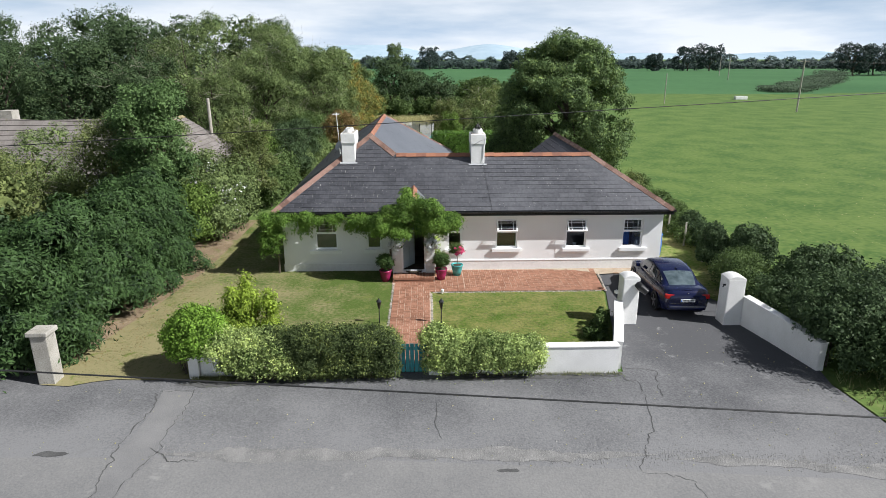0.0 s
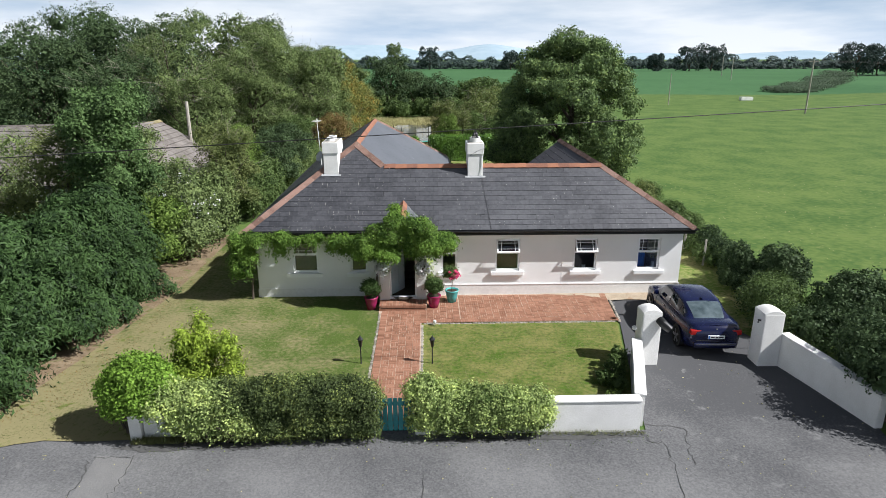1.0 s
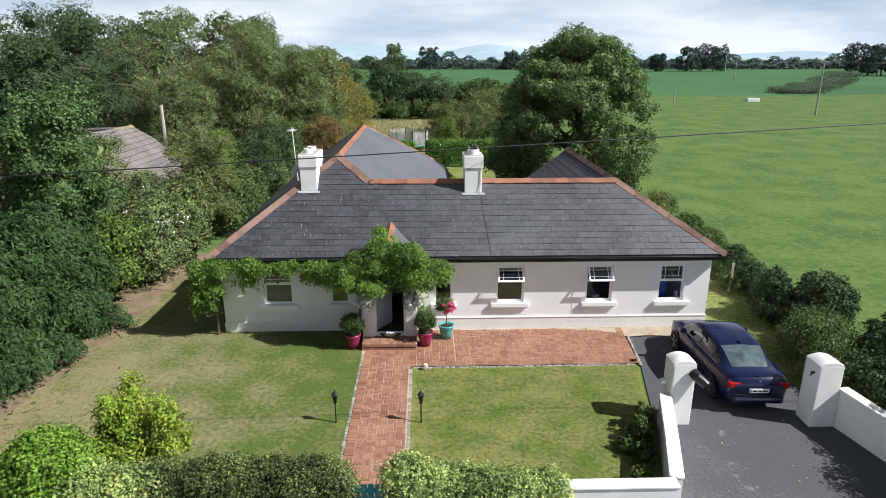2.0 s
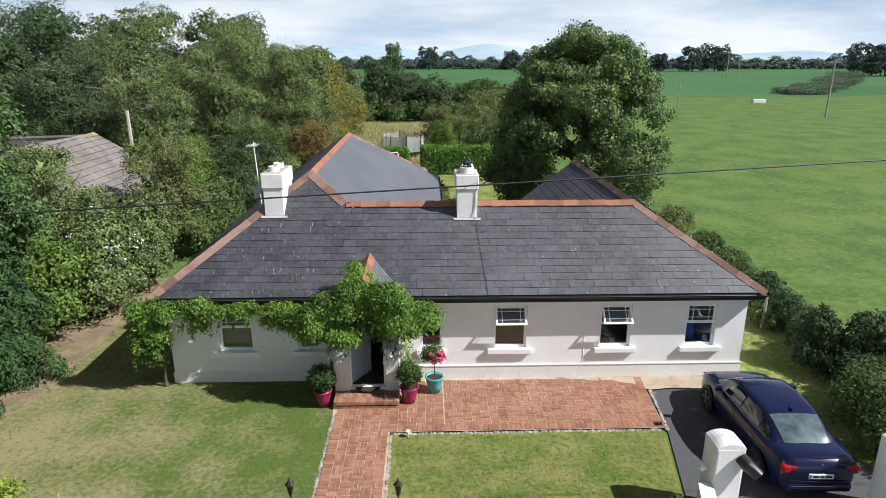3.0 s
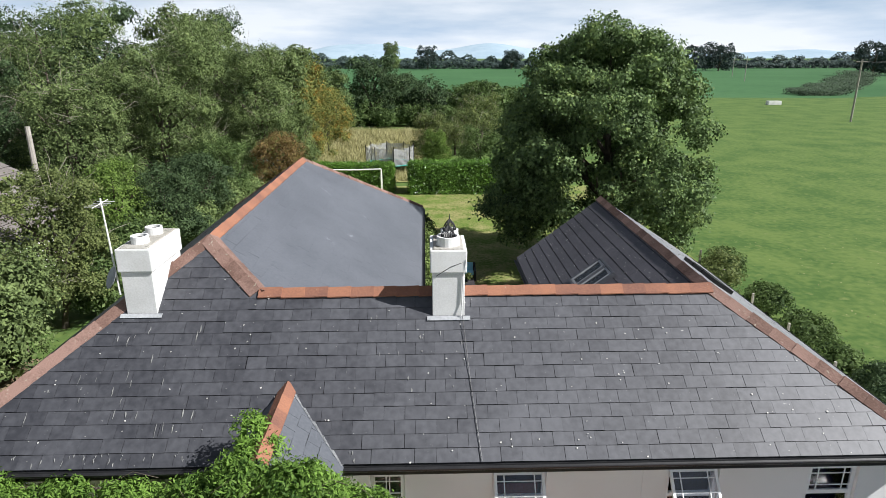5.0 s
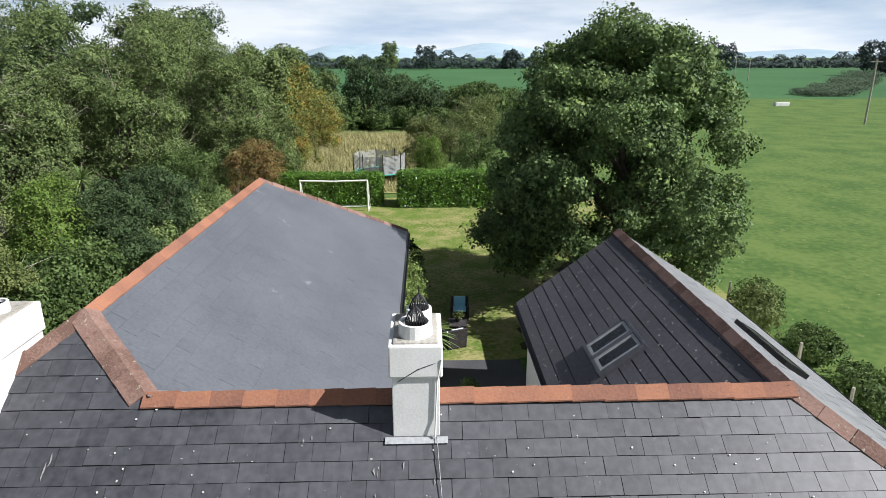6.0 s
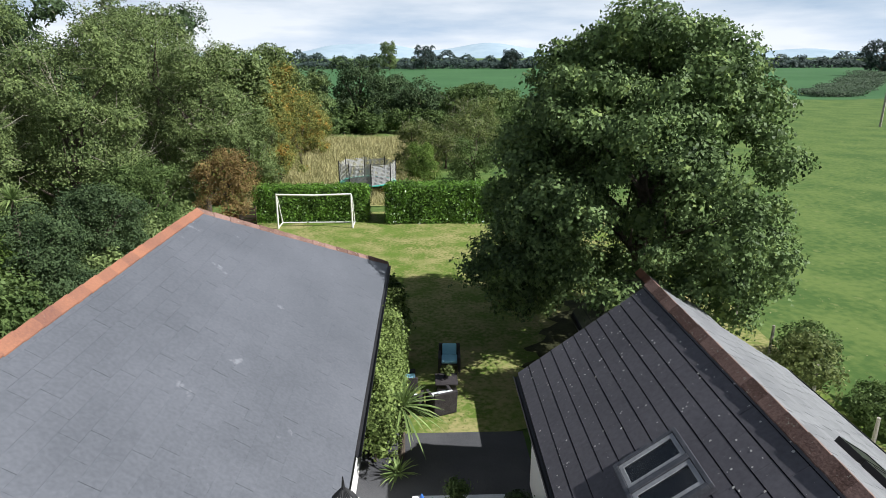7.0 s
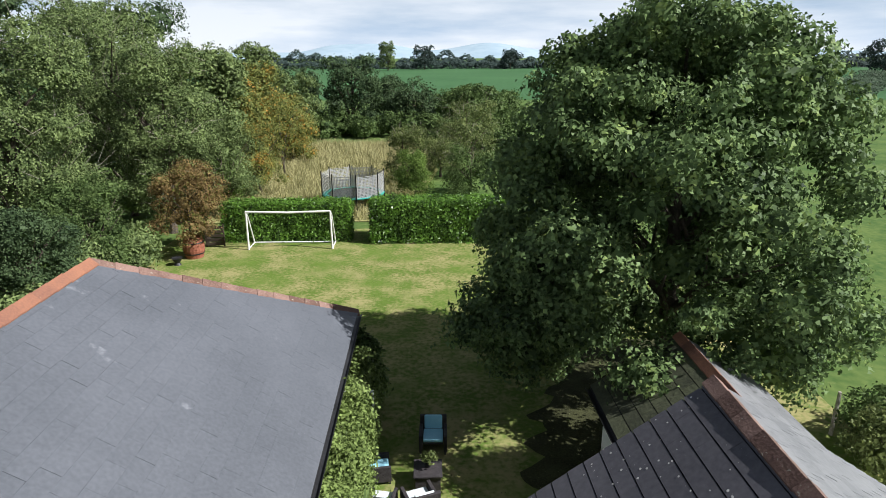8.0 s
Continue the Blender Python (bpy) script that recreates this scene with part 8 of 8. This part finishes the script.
part("pane", boxes((1.45, 2.23, 38.92, 38.926, 0.95, 1.75)), PANE, ow)

# ---- grass ----
def blades(rng, at, height, width, lean=0.5):
    n = len(at)
    a = rng.uniform(0, 2 * math.pi, n)
    h = height * rng.uniform(0.5, 1.3, n)
    side_ = np.stack([np.cos(a), np.sin(a), np.zeros(n)], 1) * width
    up_ = np.stack([rng.normal(0, lean, n) * h, rng.normal(0, lean, n) * h, h], 1)
    return np.stack([at - side_, at + side_, at + up_ + side_ * 0.25, at + up_ - side_ * 0.25], 1)


def scatter(rng, outline, n, z):
    """Random places inside an outline."""
    P_ = np.array(outline, float)
    lo, hi = P_.min(0), P_.max(0)
    out = []
    while sum(len(o) for o in out) < n:
        c = rng.uniform(lo, hi, (n, 2))
        inside = np.zeros(n, bool)
        for i in range(len(P_)):
            (x1, y1), (x2, y2) = P_[i], P_[(i + 1) % len(P_)]
            cross = ((y1 > c[:, 1]) != (y2 > c[:, 1])) & (c[:, 0] < (x2 - x1) * (c[:, 1] - y1) / ((y2 - y1) or 1e-9) + x1)
            inside ^= cross
        out.append(c[inside])
    c = np.concatenate(out)[:n]
    return np.column_stack([c, np.full(n, z)])


def turf(name, outline, n, height, width, material, label, seed, z=0.0, lean=0.5):
    r = np.random.default_rng(seed)
    return tagged(link(name, quads_mesh(name, blades(r, scatter(r, outline, n, z), height, width, lean), material)), label, "grass", kind="stuff")


def mown(name, outline, n, size, material, label, seed, z=0.006, wild=0.13):
    """Flattened blades and clippings that give a lawn its grain."""
    r = np.random.default_rng(seed)
    at = scatter(r, outline, n, z)
    q = leaf_quads(r, at, np.tile([0, 0, 1.0], (n, 1)), size, 0.35, wild)[:, (0, 1, 2)]
    q[:, :, 2] += size * 0.07
    return tagged(link(name, quads_mesh(name, q, material)), label, "grass", kind="stuff")


mown("lawn_grass", [(-9.8, 15.6), (-1.1, 15.75), (-1.25, 24.4), (-5.9, 24.4), (-6.0, 32), (-9.0, 32)], 26000, 0.055, L_GRASS, "short dry grass blades of the front lawn", 80)
mown("lawn_grass", [(0.35, 15.9), (5.35, 15.9), (6.05, 18.8), (6.7, 21.75), (0.35, 21.75)], 16000, 0.055, L_GRASS, "short green grass blades of the front lawn", 81)
turf("lawn_grass", [(-8, 42), (1.5, 41.5), (2.3, 36.4), (4.9, 36.4), (12, 44), (10, 56), (-8, 56)], 9000, 0.025, 0.014, L_GRASS, "short grass blades of the back lawn", 82)
turf("dry_tufts", [(-8.0, 60.2), (2.3, 60.2), (4.2, 76), (2.8, 91), (-8.5, 91), (-11, 76)], 32000, 0.55, 0.022, L_STRAW, "long bleached grass beyond the hedge", 83, lean=0.4)
turf("verge_grass", [(11.4, 10.8), (40, 9.8), (40, 13.6), (11.6, 15.4), (11.3, 14.7)], 9000, 0.16, 0.015, L_GRASS, "rough grass of the road verge", 85)
turf("wall_weeds", [(-6.5, 15.3), (-0.9, 15.4), (-0.9, 15.58), (-6.5, 15.5)], 2500, 0.1, 0.012, L_GRASS, "weeds along the foot of the wall", 86)
turf("wall_weeds", [(0.4, 15.42), (5.5, 15.35), (5.5, 15.52), (0.4, 15.58)], 700, 0.06, 0.01, L_GRASS, "weeds along the foot of the wall", 87)
rng = np.random.default_rng(88)
at = scatter(rng, [(-10.6, 15.6), (-8.8, 17), (-8.6, 24), (-9.0, 33), (-10.6, 33), (-11, 20)], 3500, 0.015)
tagged(link("leaf_litter", quads_mesh("leaf_litter", leaf_quads(rng, at, np.tile([0, 0, 1.0], (3500, 1)), 0.04, 0.6, 0.3), L_RUSSET)), "brown fallen leaves and twigs under the hedge", "leaf litter", kind="stuff")
at = scatter(rng, [(-6.0, 15.0), (5.6, 15.0), (5.6, 15.5), (-6.0, 15.45)], 300, -0.012)
tagged(link("leaf_litter", quads_mesh("leaf_litter", leaf_quads(rng, at, np.tile([0, 0, 1.0], (300, 1)), 0.035, 0.6, 0.3), L_IVY)), "dead leaves along the wall foot", "leaf litter", kind="stuff")
at = scatter(rng, [(12.8, 14), (36, 14), (40, 46), (14.4, 46), (13.2, 30)], 900, -0.03)
tagged(link("fallen_leaves", quads_mesh("fallen_leaves", leaf_quads(rng, at, np.tile([0, 0, 1.0], (900, 1)), 0.07, 0.6, 0.3), L_STRAW)), "pale leaves and dead stalks scattered over the pasture edge", "leaf litter", kind="stuff")
at = scatter(rng, [(-11, 11.8), (11, 11.0), (11, 20), (7.2, 20), (5.7, 15.2), (-10, 15.0)], 200, -0.012)
tagged(link("fallen_leaves", quads_mesh("fallen_leaves", leaf_quads(rng, at, np.tile([0, 0, 1.0], (200, 1)), 0.045, 0.6, 0.3), L_STRAW)), "scattered pale leaves on the tarmac", "leaf litter", kind="stuff")

# ---- brick paving ----
bx, by, bz = 0.212, 0.104, 0.03
paving = sheet("brick_paving", [(-1.15, 15.75), (0.17, 15.75), (0.18, 21.95), (6.84, 21.95), (7.08, 24.47), (0.37, 24.47), (0.37, 23.0), (-1.33, 23.0), (-1.2, 21.9)], 0.0115, MORTAR, "red brick path and forecourt laid in basket weave", "paving")
BRICK_ME = mesh_from("brick", [(0, 0, bz), (bx, 0, bz), (bx, by, bz), (0, by, bz), (-0.004, -0.004, 0), (bx + 0.004, -0.004, 0), (bx + 0.004, by + 0.004, 0), (-0.004, by + 0.004, 0)], [(0, 1, 2, 3), (0, 4, 5, 1), (1, 5, 6, 2), (2, 6, 7, 3), (3, 7, 4, 0)], BRICK)
by3 = 0.066
BRICK_SLIM = mesh_from("brick", [(0, 0, bz), (bx, 0, bz), (bx, by3, bz), (0, by3, bz), (-0.004, -0.004, 0), (bx + 0.004, -0.004, 0), (bx + 0.004, by3 + 0.004, 0), (-0.004, by3 + 0.004, 0)], [(0, 1, 2, 3), (0, 4, 5, 1), (1, 5, 6, 2), (2, 6, 7, 3), (3, 7, 4, 0)], BRICK)
rng = np.random.default_rng(90)
single, rest_v, rest_f = 0, [], []


def lay(m, first, me=BRICK_ME):
    global single
    if first and single < 300:
        link("brick", me, paving, m=m)
        single += 1
        return
    k = len(rest_v)
    for v_ in me.vertices:
        rest_v.append(m @ v_.co)
    for f_ in ((0, 1, 2, 3), (0, 4, 5, 1), (1, 5, 6, 2), (2, 6, 7, 3), (3, 7, 4, 0)):
        rest_f.append([k + i for i in f_])


def basket(x0, x1, y0, y1, first=False, right=None):
    cell = 0.228
    for i in range(int((x1 - x0) / cell + 0.02)):
        for j in range(int((y1 - y0) / cell + 0.02)):
            cx, cy = x0 + i * cell, y0 + j * cell
            if right and cx + cell > right(cy):
                continue
            for k in range(3):
                jig = pose(rng.uniform(-0.004, 0.004), rng.uniform(-0.004, 0.004), -0.012 + rng.uniform(-0.005, 0.004), rng.uniform(-0.35, 0.35), rng.uniform(-0.35, 0.35), rng.uniform(-1, 1))
                if (i + j) % 2:
                    m = Matrix.Translation((cx + 0.008, cy + 0.006 + k * 0.0755, 0)) @ jig
                else:
                    m = Matrix.Translation((cx + 0.072 + k * 0.0755, cy + 0.008, 0)) @ jig @ pose(0, 0, 0, 0, 0, 90)
                lay(m, first, BRICK_SLIM)


def course(x, y0, y1, first=False):
    """Row of bricks laid crosswise."""
    for j in range(int((y1 - y0) / 0.114)):
        lay(Matrix.Translation((x, y0 + j * 0.114, -0.01 + rng.uniform(-0.003, 0.003))) @ pose(0, 0, 0, 0, 0, rng.uniform(-1, 1)), first)


basket(-1.0, 0.14, 15.85, 22.9, True)
basket(0.36, 1.3, 22.1, 24.45)
basket(1.52, 7.1, 22.1, 24.45, right=lambda y: 6.62 + (y - 21.95) * 0.1)
course(1.28, 22.1, 24.4)
course(-1.22, 15.85, 22.9)
course(0.14, 21.95, 24.4)
for i in range(13):
    for y_ in (22.695, 22.912):
        lay(Matrix.Translation((-1.1 + 0.114 * i, y_, -0.008)) @ pose(0, 0, 0, 0, 0, 90 + rng.uniform(-1, 1)), False)
for k in range(4):
    for j in range(21):
        lay(Matrix.Translation((6.62 - 0.11 * k + 0.0114 * j, 22.02 + 0.114 * j, -0.006 - 0.004 * k)) @ pose(0, 0, 0, 0, 0, rng.uniform(-2, 2)), False)
for i in range(57):
    lay(Matrix.Translation((0.4 + 0.114 * i, 21.97, -0.006)) @ pose(0.1, 0, 0, 0, 0, 90 + rng.uniform(-2, 2)) @ pose(0, 0, 0), False)
step = part("step_body", boxes((-1.3, 0.36, 23.02, 23.66, -0.02, 0.2)), MORTAR, paving, "two-course brick doorstep")
for i in range(14):
    lay(Matrix.Translation((-1.2 + 0.1175 * i, 23.0, 0.18)) @ pose(0, 0, 0, 0, 0, 90 + rng.uniform(-1, 1)), False)
    lay(Matrix.Translation((-1.2 + 0.1175 * i, 23.22, 0.18)) @ pose(0, 0, 0, 0, 0, 90 + rng.uniform(-1, 1)), False)
    lay(Matrix.Translation((-1.2 + 0.1175 * i, 23.44, 0.18)) @ pose(0, 0, 0, 0, 0, 90 + rng.uniform(-1, 1)), False)
for i in range(8):
    for z_ in (0.04, 0.115):
        lay(Matrix.Translation((-1.31 + 0.2 * i + (0.05 if z_ > 0.1 else 0), 23.02, z_ - 0.03)) @ pose(0, 0, 0, 90), False)
tagged(link("brick_courses", mesh_from("brick_courses", rest_v, rest_f, BRICK), paving), kind="stuff")
# pale stone edging along the lawns
verts, faces = [], []


def stones(x0, y0, x1, y1):
    n = int(math.hypot(x1 - x0, y1 - y0) / 0.095)
    for i in range(n):
        cx, cy = x0 + (x1 - x0) * i / n + rng.normal(0, 0.008), y0 + (y1 - y0) * i / n + rng.normal(0, 0.008)
        s_, h_ = rng.uniform(0.045, 0.065), rng.uniform(0.008, 0.016)
        k = len(verts)
        for j in range(6):
            a = math.pi * j / 3 + rng.uniform(-0.2, 0.2)
            verts.append((cx + s_ * math.cos(a), cy + s_ * math.sin(a), 0.0))
        for j in range(6):
            a = math.pi * j / 3
            verts.append((cx + s_ * 0.7 * math.cos(a), cy + s_ * 0.7 * math.sin(a), h_))
        for j in range(6):
            q = (j + 1) % 6
            faces.append((k + j, k + q, k + 6 + q, k + 6 + j))
        faces.append([k + 6 + j for j in range(6)])


stones(-1.27, 15.9, -1.27, 22.9)
stones(0.2, 15.9, 0.2, 21.85)
stones(0.3, 21.88, 6.8, 21.88)
stones(6.9, 21.9, 7.15, 24.3)
tagged(link("stone_edging", mesh_from("stone_edging", verts, faces, COBBLE)), "pale uneven stones edging the lawns", "edging", kind="stuff")


# ---- lichen flecks on the slates ----
def flecks(parent, corners3, outline, n, lift, seed, big):
    r = np.random.default_rng(seed)
    o_, u_, v_, n_ = plane_frame(*corners3)
    at = scatter(r, uv_of(corners3, outline), n, lift)
    verts, faces = [], []
    for a, b, z in at:
        s_, k = big * r.uniform(0.35, 1.0) ** 2, len(verts)
        for j in range(6):
            w_ = s_ * r.uniform(0.6, 1.2)
            verts.append(Vector(corners3[0]) + u_ * (a + w_ * math.cos(j * math.pi / 3)) + v_ * (b + w_ * math.sin(j * math.pi / 3)) + n_ * z)
        faces.append([k + j for j in range(6)])
    return tagged(link("lichen_flecks", mesh_from("lichen_flecks", verts, faces, LICHEN), parent), kind="stuff")


flecks(right_roof, (GL, VR, R), [GL, VR, R, GE], 340, 0.02, 91, 0.022)
flecks(front_roof, (A, B, R), [A, B, R, V, J], 230, 0.035, 92, 0.018)
def streaks(parent, corners3, outline, n, lift, seed, long_):
    """Pale runs of lichen down the slope."""
    r = np.random.default_rng(seed)
    o_, u_, v_, n_ = plane_frame(*corners3)
    verts, faces = [], []
    for a, b, z in scatter(r, uv_of(corners3, outline), n, lift):
        ln, w_, k = long_ * r.uniform(0.3, 1.2), r.uniform(0.004, 0.012), len(verts)
        for f, q in ((0, 0.3), (0.35, 1.0), (0.7, 0.7), (1.0, 0.15)):
            x_ = a + r.normal(0, 0.006)
            verts += [Vector(corners3[0]) + u_ * (x_ + sg * w_ * q) + v_ * (b - ln * f) + n_ * z for sg in (-1, 1)]
        faces += [(k + 2 * j, k + 2 * j + 1, k + 2 * j + 3, k + 2 * j + 2) for j in range(3)]
    return tagged(link("lichen_streaks", mesh_from("lichen_streaks", verts, faces, STREAK), parent), kind="stuff")


streaks(front_roof, (A, B, R), [(-5.0, 24.7, EZ + 0.35), (-1.5, 24.7, EZ + 0.35), (-2.2, 26.4, EZ + 1.6), (-3.6, 26.4, EZ + 1.6)], 26, 0.034, 94, 0.2)
streaks(front_roof, (A, B, R), [(-5.6, FY + 0.1, EZ), (1.0, FY + 0.1, EZ), (1.0, FY + 0.25, EZ + 0.1), (-5.4, FY + 0.25, EZ + 0.1)], 40, 0.034, 95, 0.08)
streaks(front_roof, (A, B, R), [(0.8, 25.2, EZ + 0.7), (2.6, 25.2, EZ + 0.7), (2.6, 26.4, EZ + 1.6), (0.8, 26.4, EZ + 1.6)], 14, 0.034, 96, 0.08)
flecks(left_roof, (D, A, J), [D, A, J, P], 90, 0.035, 93, 0.02)
spot = thing("garden_spotlight", (0.62, 21.75, 0), "small white spotlight on the lawn corner", "garden lamp")
part("spike", tube(bmesh.new(), [(0.62, 21.75, -0.02), (0.62, 21.75, 0.1)], [0.012, 0.012], 6), WHITE_METAL, spot)
part("lamp_head", lathe([(0.02, 0.08), (0.055, 0.1), (0.06, 0.17), (0.03, 0.19)], 12, (0.62, 21.75, 0)), WHITE_METAL, spot)
